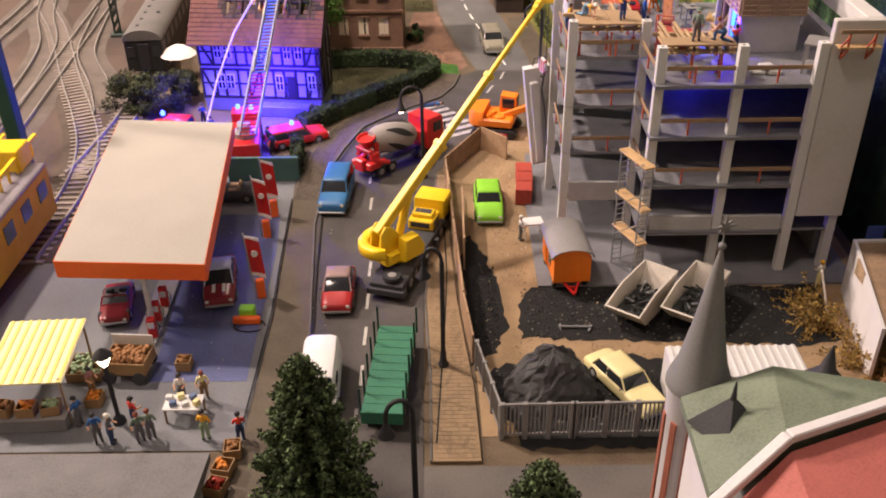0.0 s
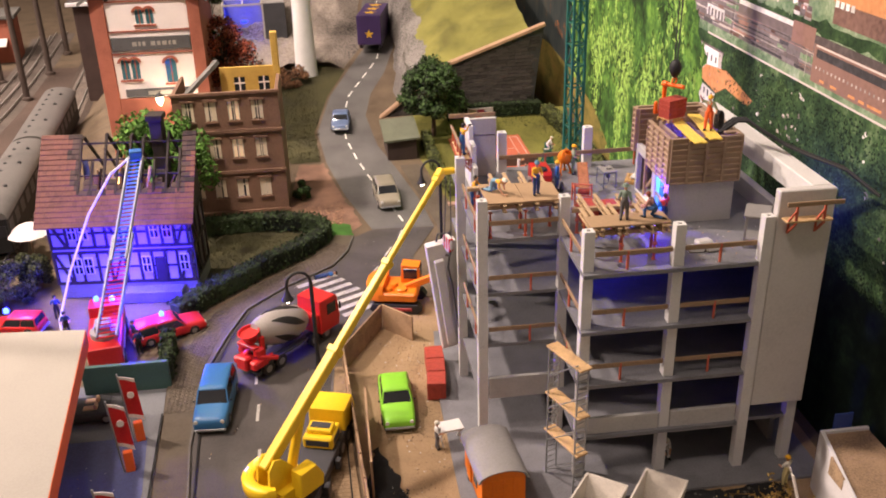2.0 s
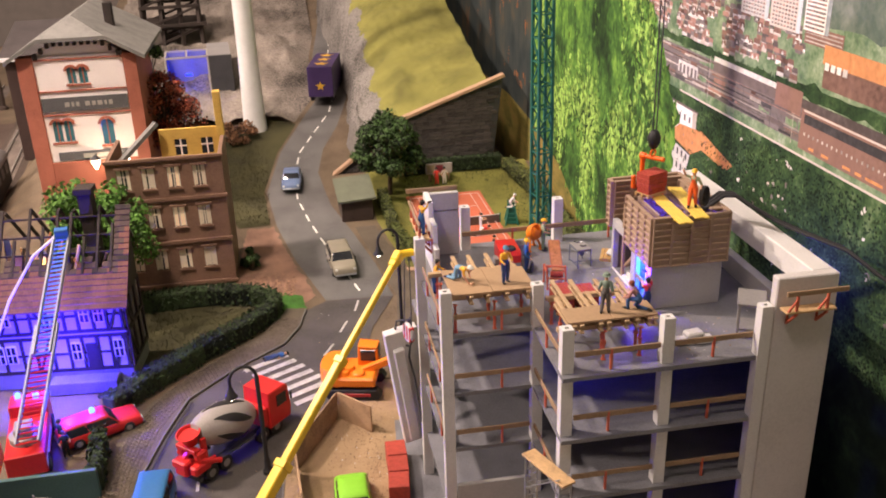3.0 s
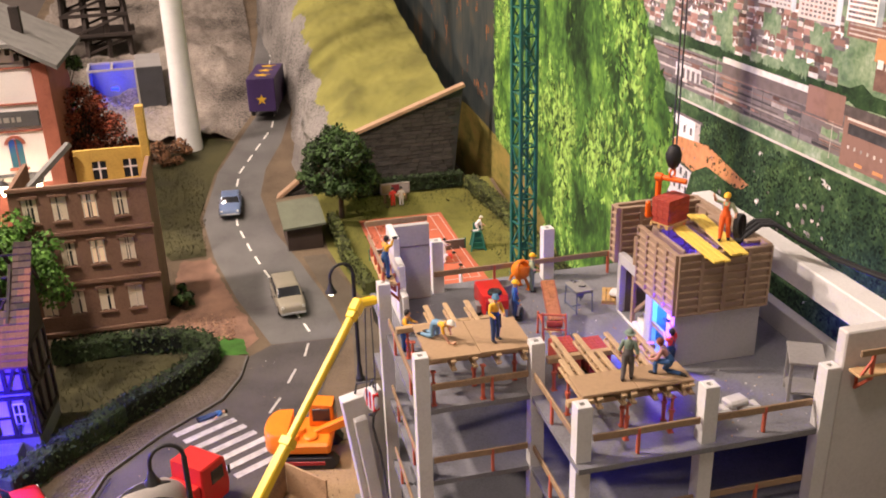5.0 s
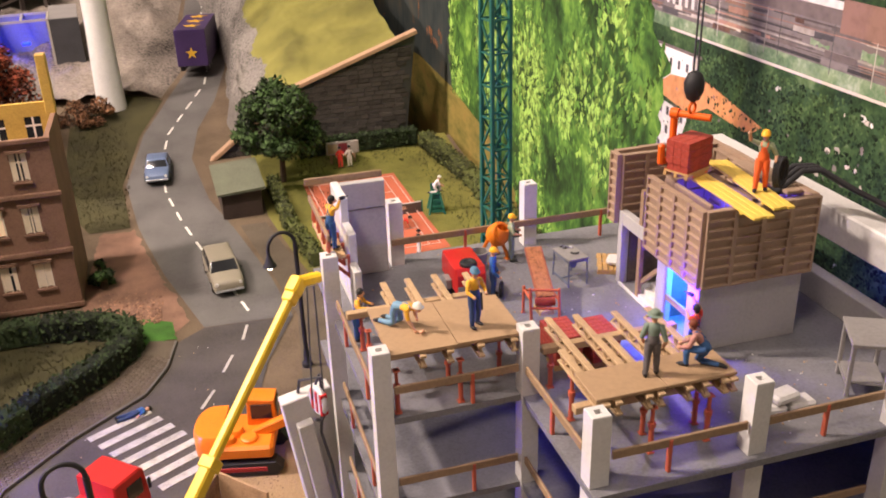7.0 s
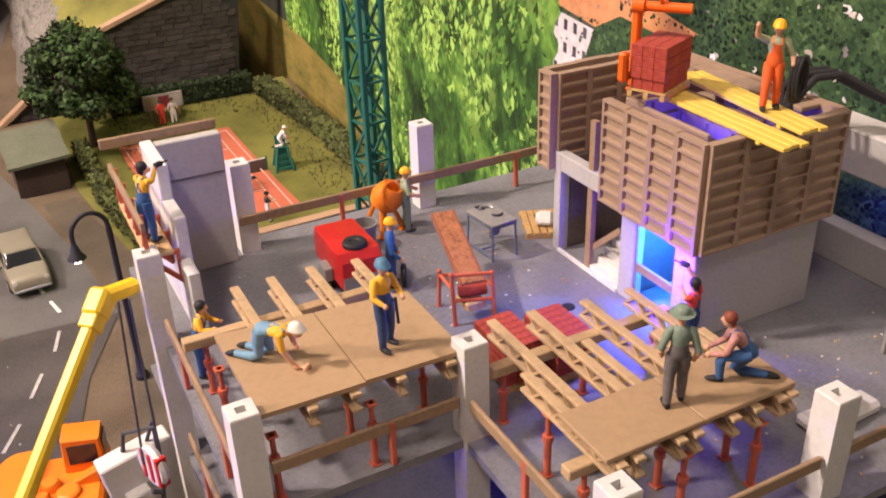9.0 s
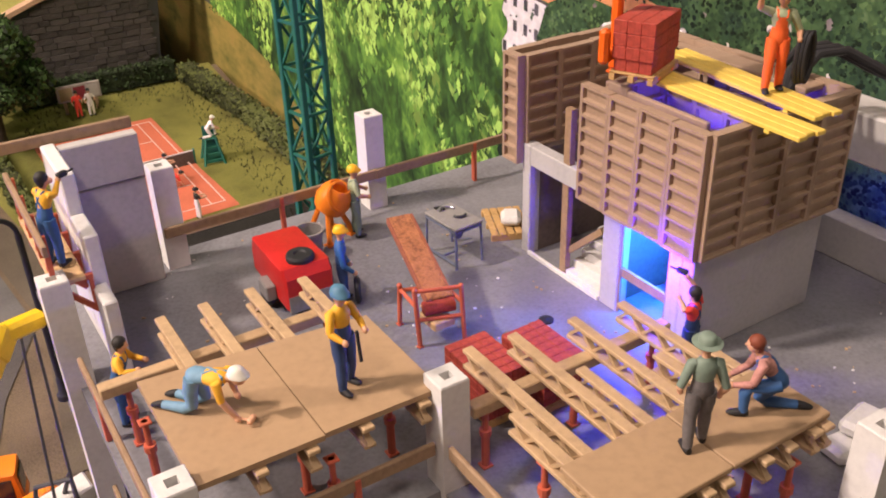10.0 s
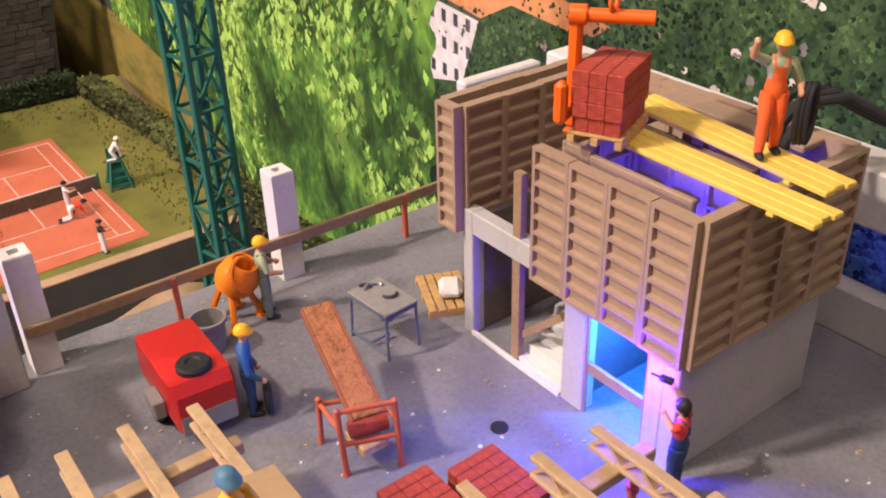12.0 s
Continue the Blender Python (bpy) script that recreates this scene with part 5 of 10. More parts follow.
        s.loft([outline(w0 - 0.06, -0.34 * L, 0.13 * L, f + 0.035), outline(w0 - 0.08, -0.33 * L, 0.12 * L, f + 0.045)])
        part("interior", s, BLACK, t)
        for sx in (-0.38, 0.38):
            s = Shape()
            s.box(sx - 0.24, -0.2 * L, f - 0.1, sx + 0.24, -0.2 * L + 0.2, f + 0.32, 0.06)
            s.box(sx - 0.24, -0.2 * L, f - 0.1, sx + 0.24, -0.02 * L, f + 0.1, 0.05)
            part("seat", s, seat or DARK, t)
        s = Shape()
        s.beam((-w0, 0.14 * L, f), (-w1, 0.09 * L, H), 0.06, 0.06)
        s.beam((w0, 0.14 * L, f), (w1, 0.09 * L, H), 0.06, 0.06)
        s.beam((-w1, 0.09 * L, H), (w1, 0.09 * L, H), 0.06, 0.06)
        part("windscreen_frame", s, paint, t)
    for sx in (-1, 1):
        for yy in (-0.3 * L, 0.31 * L):
            wheel(t, sx * (W / 2 - 0.1), yy, 0.33, 0.36, 0.22)
    for sx in (-1, 1):
        s = Shape()
        s.lathe([(0.01, -0.04), (0.12, -0.04), (0.13, 0.03), (0.02, 0.06)], 10, pose(sx * (W / 2 - 0.28), h - 0.06, nose - 0.2, -90, 0, 0))
        part("headlight", s, LAMPGLASS, t)
        s = Shape()
        s.box(sx * (W / 2 - 0.3) - 0.12, -h - 0.015, f - 0.36, sx * (W / 2 - 0.3) + 0.12, -h + 0.05, f - 0.22, 0.02)
        part("tail_light", s, TAILRED, t)
    for yy in (-h - 0.02, h + 0.02):
        s = Shape()
        s.box(-W / 2 + 0.12, yy - 0.06, 0.24, W / 2 - 0.12, yy + 0.06, 0.4, 0.04)
        part("bumper", s, SILVER if style != "beetle" else GREY, t)
    return t


MAROON = mat("car_maroon", (0.22, 0.022, 0.03), 0.28, vary=0.1, bump=0.03)
car(2.75, 56.6, 180, 5.2, 2.0, 1.6, LIME, "lime green sedan parked on the sand", "sedan")
car(-8.1, 58.2, 177, 5.3, 2.1, 1.85, BLUECAR, "blue estate car standing at the kerb", "estate")
car(-6.75, 45.9, 181, 4.3, 1.9, 1.65, CARRED, "red small car with a greyish pink roof on the street", "beetle", roof=mat("roof_rose", (0.27, 0.18, 0.165), 0.35, vary=0.1))
van = thing("car", -6.85, 37.1, 0.06, 182, "white panel van with rounded roof on the street", "car", "parked cars")
s = Shape()


def van_ring(y, w, z1):
    """One cross-section of the van: straight flanks, rounded shoulders."""
    return [(-w, y, 0.3), (w, y, 0.3), (w * 1.02, y, 1.1), (w * 0.93, y, z1 - 0.32), (w * 0.8, y, z1 - 0.1), (w * 0.5, y, z1), (-w * 0.5, y, z1), (-w * 0.8, y, z1 - 0.1), (-w * 0.93, y, z1 - 0.32), (-w * 1.02, y, 1.1)]


s.loft([van_ring(-2.3, 0.86, 1.75), van_ring(-2.2, 0.96, 2.05), van_ring(-1.9, 1.0, 2.18), van_ring(0.9, 1.0, 2.2), van_ring(1.35, 0.98, 2.1), van_ring(1.75, 0.96, 1.5), van_ring(2.15, 0.93, 1.25), van_ring(2.3, 0.86, 0.95)])
part("body", s, mat("van_white", (0.78, 0.76, 0.74), 0.35, vary=0.05, bump=0.03), van)
s = Shape()
s.add([(-0.74, 1.4, 2.03), (0.74, 1.4, 2.03), (0.86, 1.76, 1.52), (-0.86, 1.76, 1.52)], [(0, 1, 2, 3)])
s.loft([[(-0.72, 1.4, 2.06), (0.72, 1.4, 2.06), (0.72, 1.36, 2.04), (-0.72, 1.36, 2.04)], [(-0.84, 1.78, 1.53), (0.84, 1.78, 1.53), (0.84, 1.72, 1.5), (-0.84, 1.72, 1.5)]])
part("windscreen", s, GLASSW, van)
for sx in (-1, 1):
    s = Shape()
    s.box(sx * 0.94, 0.5, 1.35, sx * 1.0, 1.3, 1.8, 0.02)
    part("side_window", s, GLASSW, van)
    for yy in (-1.4, 1.4):
        wheel(van, sx * 0.9, yy, 0.36, 0.36, 0.22)
    s = Shape()
    s.box(sx * 0.62 - 0.13, 2.2, 0.72, sx * 0.62 + 0.13, 2.32, 0.9, 0.03)
    part("headlight", s, LAMPGLASS, van)
car(9.1, 37.0, 208, 5.2, 1.85, 1.45, CREAM, "cream saloon parked beside the coal heap", "sedan")
car(-19.95, 44.8, 191, 3.9, 1.8, 1.2, MAROON, "dark red open convertible at the pumps", "sedan", open_top=True)
mini = car(-14.2, 47.0, 190, 5.0, 1.95, 1.6, MAROON, "dark red rounded car with a silvery blue roof and bonnet stripes", "beetle", roof=mat("roof_silver_blue", (0.48, 0.54, 0.68), 0.3, vary=0.08))
for sx in (-0.3, 0.3):
    s = Shape()
    s.beam((sx, 0.9, 0.985), (sx, 1.82, 0.84), 0.2, 0.03)
    part("bonnet_stripe", s, WHITE, mini)
car(-16.0, 58.6, 92, 4.8, 2.0, 1.3, DARK, "black open car with brown seats", "sedan", open_top=True, seat=COPING)
car(4.5, 89.2, 185, 5.0, 2.1, 1.75, BEIGE, "beige off-road car driving down the hill road", "estate")
car(0.9, 107.3, 176, 4.6, 2.0, 1.5, PALEBLUE, "pale blue saloon on the hill road", "sedan")
car(-12.3, 67.8, -65, 5.0, 2.05, 1.5, RED, "red fire service car with a blue roof light", "estate")
car(-23.0, 70.1, 80, 3.7, 1.8, 1.4, RED, "small red command car with a blue light", "estate")
for x, y, z in ((-12.6, 67.9, 1.56), (-23.6, 70.2, 1.56), (-17.0, 68.9, 2.6), (-15.9, 68.75, 2.6)):
    s = Shape()
    s.lathe([(0.18, 0), (0.2, 0.2), (0.12, 0.34), (0.02, 0.38)], 12)
    solo("beacon", s, BLUEGLOW, x, y, z, 0, "glowing blue beacon on an emergency vehicle", "beacon", "blue beacons")

# mobile crane
cr = thing("mobile_crane", -2.4, 50.2, 0.06, -17, "yellow mobile crane with a long raised boom", "crane truck")
s = Shape()
s.box(-1.05, -5.0, 0.5, 1.05, 5.4, 1.1, 0.05)
s.box(-1.2, -5.2, 0.35, 1.2, -4.6, 0.8, 0.05)
part("chassis", s, DARK, cr)
for yy in (-3.6, -2.6, 2.6, 3.8):
    for sx in (-0.95, 0.95):
        wheel(cr, sx, yy, 0.56, 0.56, 0.36)
s = Shape()
s.lathe([(0.2, -0.14), (0.55, -0.14), (0.6, 0.0), (0.55, 0.14), (0.24, 0.14)], 18, pose(0.2, -4.4, 1.32))
sw_ = part("spare_wheel", s, BLACK, cr)
s = Shape()
s.lathe([(0.02, 0.1), (0.24, 0.1), (0.27, 0.15), (0.1, 0.17)], 16, pose(0.2, -4.4, 1.32))
part("rim", s, GREY, sw_)
s = Shape()
s.side([(3.4, 0.8), (5.5, 0.8), (5.6, 1.6), (5.2, 2.4), (3.5, 2.4)], -1.05, 1.05, 0.08)
part("cab", s, YELLOW, cr)
s = Shape()
s.box(-0.9, 5.36, 1.55, 0.9, 5.5, 2.2, 0.03)
part("windscreen", s, GLASSW, cr)
s = Shape()
s.box(-0.85, 1.6, 1.1, 0.85, 3.3, 1.8, 0.08)
s.box(-0.7, 2.0, 1.8, 0.7, 2.9, 2.1, 0.06)
ec = part("engine_cover", s, YELLOW, cr)
for a in ((-0.65, 1.58, 1.3, 0.65, 1.62, 1.65), (-0.87, 1.9, 1.25, -0.83, 3.0, 1.65), (0.83, 1.9, 1.25, 0.87, 3.0, 1.65), (-0.55, 2.2, 2.1, 0.55, 2.7, 2.13)):
    s = Shape()
    s.box(*a)
    part("grille", s, DARK, ec)
s = Shape()
for sx in (-1.25, 1.25):
    s.box(sx - 0.15, -1.2, 0.3, sx + 0.15, -0.7, 0.9, 0.03)
    s.box(sx - 0.15, 1.0, 0.3, sx + 0.15, 1.4, 0.9, 0.03)
part("outrigger", s, DARK, cr)
s = Shape()
s.lathe([(0.9, 0), (0.95, 0.15), (0.9, 0.3)], 24)
s.side([(-1.6, 0.28), (1.1, 0.28), (1.2, 0.5), (0.9, 0.85), (-1.4, 0.95)], -0.85, 1.0, 0.1)
up = part("slewing_body", s, YELLOW, cr)
up.matrix_basis = Matrix.Translation(Vector((-0.45, -1.75, 1.1)) * K) @ pose(0, 0, 0, 0, 0, -28)
for x in (-0.42, 0.42):
    s = Shape()
    s.side([(-1.75, 0.9), (0.5, 0.8), (0.3, 1.3), (-0.7, 2.55), (-1.2, 2.75), (-1.6, 2.3)], x - 0.09, x + 0.09, 0.03)
    part("boom_bracket", s, YELLOW, up)
s = Shape()
s.rod((-0.34, -0.2, 1.15), (0.34, -0.2, 1.15), 0.34, 18)
part("winch_drum", s, DARK, up)
s = Shape()
rings = []
for k in range(17):
    a = math.radians(165 + k * 10)
    c = Vector((-0.15 + 1.25 * math.cos(a), -1.0 + 1.15 * math.sin(a), 1.2 + (0.25 if k < 3 else 0.0) * (3 - k) / 3))
    n = Vector((math.cos(a), math.sin(a), 0))
    w = 0.3 if 1 < k < 15 else 0.2
    rings.append([c + n * (w * p) + Vector((0, 0, q)) for p, q in ((-1, -0.3), (-0.6, -0.36), (0.7, -0.36), (1, -0.26), (1, 0.26), (0.7, 0.36), (-0.6, 0.36), (-1, 0.3))])
s.loft(rings)
part("counterweight", s, YELLOW, up, smooth=50)
s = Shape()
s.side([(-0.6, 0.4), (1.0, 0.4), (1.1, 1.0), (0.6, 1.9), (-0.5, 1.9)], 0.75, 1.5, 0.08)
part("operator_cab", s, YELLOW, up)
P0, P1 = Vector((0, -1.2, 2.4)), Vector((-0.9, 14.5, 12.85))
d = P1 - P0
for f0, f1, w, hh in ((-0.02, 0.36, 0.54, 0.64), (0.3, 0.66, 0.4, 0.46), (0.6, 0.97, 0.28, 0.34)):
    s = Shape()
    s.beam(P0 + d * f0, P0 + d * f1, w, hh, 0.06)
    s.beam(P0 + d * (f1 - 0.02), P0 + d * f1, w + 0.1, hh + 0.1, 0.03)
    part("boom_section", s, YELLOW, up)
s = Shape()
s.beam(P0 + d * 0.965, P0 + d * 1.0, 0.46, 0.56, 0.08)
s.beam(P0 + d * 0.985 + Vector((0, 0, 0.1)), P0 + d * 0.985 + Vector((0.35, 0.9, 0.0)), 0.34, 0.36, 0.08)
part("boom_head", s, YELLOW, up)
s = Shape()
s.rod((0, 0.2, 1.2), P0 + d * 0.17, 0.26, 12)
part("lift_cylinder", s, YELLOW, up)
hookx, hooky = 6.35, 58.4
hook = thing("crane_hook", hookx, hooky, 9.4, 0, "red and white striped hook block on crane ropes", "crane hook")
s = Shape()
s.lathe([(0.05, -0.1), (0.5, -0.1), (0.55, 0), (0.5, 0.1), (0.05, 0.1)], 16, pose(0, 0, 0.5, 0, 90, 20))
part("hook_block", s, [WHITE], hook)
for i in range(3):
    s = Shape()
    s.box(-0.13, -0.42 + 0.3 * i, 0.1, 0.13, -0.3 + 0.3 * i, 0.9, 0.01, pose(0, 0, 0, 0, 0, 20))
    part("stripe", s, RED, hook)
s = Shape()
s.tube([(0, 0, 0.1), (0.15, 0, -0.15), (0.05, 0, -0.35), (-0.15, 0, -0.25)], 0.07, 7)
part("hook", s, DARK, hook)
for dx in (-0.2, 0.2):
    s = Shape()
    s.rod((dx, 0, 0.6), (dx * 0.6 + 0.3, 1.6, 4.0), 0.03, 6)
    part("rope", s, DARK, hook)
pn = thing("precast_slab", 6.15, 60.2, 2.6, 8, "white precast concrete panel hanging from the crane", "concrete panel")
s = Shape()
lean = pose(0, 0, 6.6, 0, 0, 0) @ pose(0, 0, 0, 6, -8, 0) @ pose(0, 0, -6.6, 0, 0, 0)
s.box(-1.0, -0.28, -1.3, 0.85, 0.28, 6.6, 0.04, lean)
part("slab", s, WHITE, pn)
s = Shape()
s.box(-0.7, -0.62, -0.9, -0.1, -0.27, 5.6, 0.04, lean)
part("rib", s, WHITE, pn)
s = Shape()
s.tube([(-0.3, 0, 6.6), (-0.2, 0, 7.1), (0.4, -0.6, 7.4), (0.45, -0.4, 6.2), (0.3, -0.45, 5.0), (0.55, -0.55, 3.6), (0.75, -0.9, 1.0)], 0.06, 7)
s.tube([(0.3, 0, 6.6), (0.45, -0.4, 7.4)], 0.05, 6)
part("sling", s, DARK, pn)

# concrete mixer truck
mt = thing("mixer_truck", -3.75, 64.25, 0.06, -43, "red concrete mixer truck with a grey drum", "mixer truck")
mt.scale = (0.87, 0.87, 0.87)
s = Shape()
s.box(-0.5, -4.4, 0.55, 0.5, 3.6, 1.0, 0.04)
s.box(-1.2, -4.5, 0.45, 1.2, -4.2, 0.75, 0.03)
s.box(-1.2, -3.6, 1.0, -0.75, 0.8, 1.16, 0.03)
s.box(0.75, -3.6, 1.0, 1.2, 0.8, 1.16, 0.03)
part("chassis", s, DARK, mt)
for yy in (-3.4, -2.1, 1.5, 2.9):
    for sx in (-1.0, 1.0):
        wheel(mt, sx, yy, 0.56, 0.56, 0.36)
s = Shape()
s.side([(2.2, 0.7), (4.3, 0.7), (4.45, 1.5), (4.25, 3.3), (4.0, 3.5), (2.3, 3.5)], -1.25, 1.25, 0.08)
part("cab", s, RED, mt)
for a in ((-0.95, 4.25, 2.05, 0.95, 4.45, 3.0), (-1.29, 3.0, 2.1, -1.2, 4.0, 3.0), (1.2, 3.0, 2.1, 1.29, 4.0, 3.0)):
    s = Shape()
    s.box(*a, 0.02)
    part("window_glass", s, GLASSW, mt)
s = Shape()
s.box(-1.1, 1.7, 1.0, 1.1, 2.2, 2.5, 0.06)
part("water_tank", s, RED, mt)
s = Shape()
m = Matrix.Translation(Vector((0, 1.5, 2.2))) @ pose(0, 0, 0, 78, 0, 0)
s.lathe([(0.25, -0.1), (0.7, 0), (1.15, 0.7), (1.38, 1.7), (1.4, 2.6), (1.25, 3.6), (1.0, 4.4), (0.75, 4.9), (0.7, 5.05), (0.55, 5.05)], 48, m)
part("drum", s, mat("drum_grey", (0.33, 0.3, 0.28), 0.45, vary=0.1, bump=0.04), mt)
DRUMBLACK = mat("drum_black", (0.02, 0.018, 0.018), 0.5, vary=0.2)
for k in range(6):
    a = k * math.pi / 3 + 0.2
    s = Shape()
    rings = []
    for i in range(11):
        zz = 1.0 + 3.0 * i / 10
        rr = float(np.interp(zz, [0.7, 1.7, 2.6, 3.6, 4.4], [1.15, 1.38, 1.4, 1.25, 1.0]))
        half = 0.03 + 0.2 * math.sin(math.pi * i / 10)
        b = a + 0.07 * i
        rings.append([m @ Vector((q * math.cos(e), q * math.sin(e), zz)) for q, e in ((rr - 0.05, b - half), (rr + 0.045, b - half), (rr + 0.05, b), (rr + 0.045, b + half), (rr - 0.05, b + half))])
    s.loft(rings)
    part("drum_stripe", s, DRUMBLACK, mt, "dark stripe along the drum")
s = Shape()
s.lathe([(0.4, -0.2), (0.75, 0.75), (0.84, 0.75), (0.7, 0.55)], 14, pose(0, -3.8, 2.9, 12, 0, 0))
part("hopper", s, RED, mt)
s = Shape()
s.box(-0.9, -3.7, 1.0, -0.65, -3.3, 3.2, 0.03)
s.box(0.65, -3.7, 1.0, 0.9, -3.3, 3.2, 0.03)
s.box(-0.9, -4.4, 2.4, 0.9, -3.9, 2.7, 0.04)
s.beam((0.0, -4.0, 2.3), (-0.5, -4.9, 1.3), 0.5, 0.2, 0.03)
s.box(-1.2, -4.3, 1.2, 1.2, -3.8, 1.5, 0.04)
s.beam((-0.9, -4.1, 1.3), (-1.3, -3.0, 1.8), 0.2, 0.5, 0.03)
s.beam((0.9, -4.1, 1.3), (1.3, -3.0, 1.6), 0.2, 0.5, 0.03)
for a in ((-1.25, -4.7, 0.9, -0.7, -3.5, 1.5), (0.6, -4.8, 1.0, 1.25, -3.4, 1.7), (-0.6, -5.0, 0.8, 0.5, -4.3, 1.9), (-1.1, -4.2, 1.7, -0.5, -3.4, 2.5), (0.5, -4.3, 1.8, 1.1, -3.5, 2.5)):
    s.box(*a, 0.12)
s.beam((0.9, -4.2, 1.9), (1.7, -2.9, 1.5), 0.3, 0.3, 0.05)
s.beam((-0.9, -4.2, 1.9), (-1.6, -3.1, 1.6), 0.3, 0.3, 0.05)
part("chute_frame", s, RED, mt)
for sx in (-1.45, 1.45):
    s = Shape()
    s.box(sx - 0.06, 4.2, 2.2, sx + 0.06, 4.35, 2.8, 0.02)
    part("mirror", s, BLACK, mt)

# excavator
ex = thing("excavator", 4.0, 69.5, 0.03, -104, "orange crawler excavator with its arm lowered", "excavator")
for sx in (-1.15, 1.15):
    s = Shape()
    s.side([(-1.9, 0.35), (-1.6, 0.02), (1.6, 0.02), (1.9, 0.35), (1.6, 0.75), (-1.6, 0.75)], sx - 0.35, sx + 0.35, 0.03)
    part("track", s, BLACK, ex)
    s = Shape()
    s.box(sx - 0.38, -1.2, 0.25, sx + 0.38, 1.2, 0.55, 0.05)
    part("track_frame", s, CARRED, ex)
s = Shape()
s.box(-1.45, -1.4, 0.9, 1.45, 1.5, 1.6, 0.14)
body = part("body", s, ORANGE, ex)
s = Shape()
ring = [(1.45 * math.sin(a), -1.35 - 0.95 * math.cos(a) ** 0.8) for a in [-math.pi / 2 + math.pi * k / 14 for k in range(1, 14)]]
ring = [(-1.45, -0.9)] + ring + [(1.45, -0.9)]
s.loft([[(x * 0.95, y * 0.98, 0.9) for x, y in ring], [(x, y, 1.0) for x, y in ring], [(x, y, 1.95) for x, y in ring], [(x * 0.92, y * 0.96, 2.15) for x, y in ring]])
part("counterweight", s, ORANGE, ex)
for k in range(3):
    s = Shape()
    s.box(-1.42 + k * 0.18, -2.02 - 0.05 * k, 1.0, -1.33 + k * 0.18, -1.92 - 0.05 * k, 1.5, 0.01)
    part("warning_stripe", s, WHITE if k % 2 else CARRED, body)
for x, y, r, h in ((0.3, -0.3, 0.35, 0.35), (0.75, 0.35, 0.42, 0.2), (0.9, -0.5, 0.25, 0.28)):
    s = Shape()
    s.lathe([(r, 0), (r, h * 0.7), (r * 0.8, h)], 14, pose(x, y, 1.58))
    part("tank", s, ORANGE, body)
s = Shape()
s.side([(0.1, 1.6), (1.6, 1.6), (1.5, 2.95), (0.2, 3.05)], -1.45, -0.35, 0.08)
cab = part("cab", s, ORANGE, ex)
for a in ((-0.38, 0.35, 1.95, -0.32, 1.35, 2.75), (-1.3, 1.5, 1.95, -0.5, 1.58, 2.75), (-1.48, 0.35, 1.95, -1.42, 1.35, 2.75)):
    s = Shape()
    s.box(*a, 0.02)
    part("cab_glass", s, GLASSW, cab)
s = Shape()
s.beam((0.2, 0.5, 1.5), (0.2, 2.5, 2.4), 0.42, 0.5, 0.06)
part("boom_arm", s, ORANGE, ex)
s = Shape()
s.beam((0.2, 2.35, 2.55), (0.2, 3.4, 1.3), 0.36, 0.42, 0.06)
part("stick", s, ORANGE, ex)
s = Shape()
s.side([(2.9, 1.6), (3.8, 1.5), (3.9, 0.6), (3.1, 0.5), (2.7, 0.9)], -0.4, 0.8, 0.05)
part("bucket", s, ORANGE, ex)

# site hut, scaffold, skips, stacks, coal heap
hut = thing("site_hut", 7.2, 47.95, 0.15, 5, "orange wheeled site hut with grey curved roof", "site hut")
s = Shape()
s.box(-1.12, -1.85, 0.55, 1.12, 1.85, 2.3, 0.03)
s.loft([[(1.12 * math.cos(a), yy, 2.3 + 0.5 * math.sin(a)) for a in [math.pi * k / 8 for k in range(9)]] for yy in (-1.85, 1.85)])
part("body", s, HUTORANGE, hut)
s = Shape()
n = 10
v = []
for yy in (-1.98, 1.98):
    for rr in (1.0, 1.08):
        v.append([(1.22 * rr * math.cos(math.pi * k / n), yy, 2.3 + 0.56 * rr * math.sin(math.pi * k / n)) for k in range(n + 1)])
s.loft([v[0] + v[1][::-1], v[2] + v[3][::-1]])
part("roof", s, GREY, hut)
for sx in (-1, 1):
    for yy in (-1.3, 1.3):
        wheel(hut, sx * 1.0, yy, 0.35, 0.35, 0.2)
s = Shape()
s.beam((-0.45, -1.85, 0.5), (0, -2.8, 0.35), 0.12, 0.12)
s.beam((0.45, -1.85, 0.5), (0, -2.8, 0.35), 0.12, 0.12)
s.beam((-0.3, -2.25, 0.45), (0.3, -2.25, 0.45), 0.12, 0.12)
part("drawbar", s, RED, hut)
s = Shape()
s.box(-1.16, -0.9, 1.2, -1.1, -0.2, 2.0, 0.01)
part("window", s, GLASSW, hut)
s = Shape()
s.box(-1.19, 0.3, 0.6, -1.1, 1.1, 2.2, 0.01)
part("door", s, HUTORANGE, hut)
for x in (-1.1, -0.55, 0.0, 0.55, 1.1):
    s = Shape()
    s.box(x - 0.03, -1.89, 0.55, x + 0.03, -1.84, 2.3, 0.008)
    part("batten", s, HUTORANGE, hut)

sc = thing("scaffold_tower", 11.0, 48.1, 0.15, -68, "light metal scaffold tower with wooden platforms", "scaffold")
for sx in (-1.2, 1.2):
    for sy in (-0.32, 0.32):
        s = Shape()
        s.rod((sx, sy, 0), (sx, sy, 7.9), 0.05, 6)
        part("upright", s, SILVER, sc)
for sx in (-1.2, 1.2):
    for i in range(21):
        s = Shape()
        s.rod((sx, -0.32, 0.3 + i * 0.36), (sx, 0.32, 0.3 + i * 0.36), 0.035, 5)
        part("rung", s, SILVER, sc)
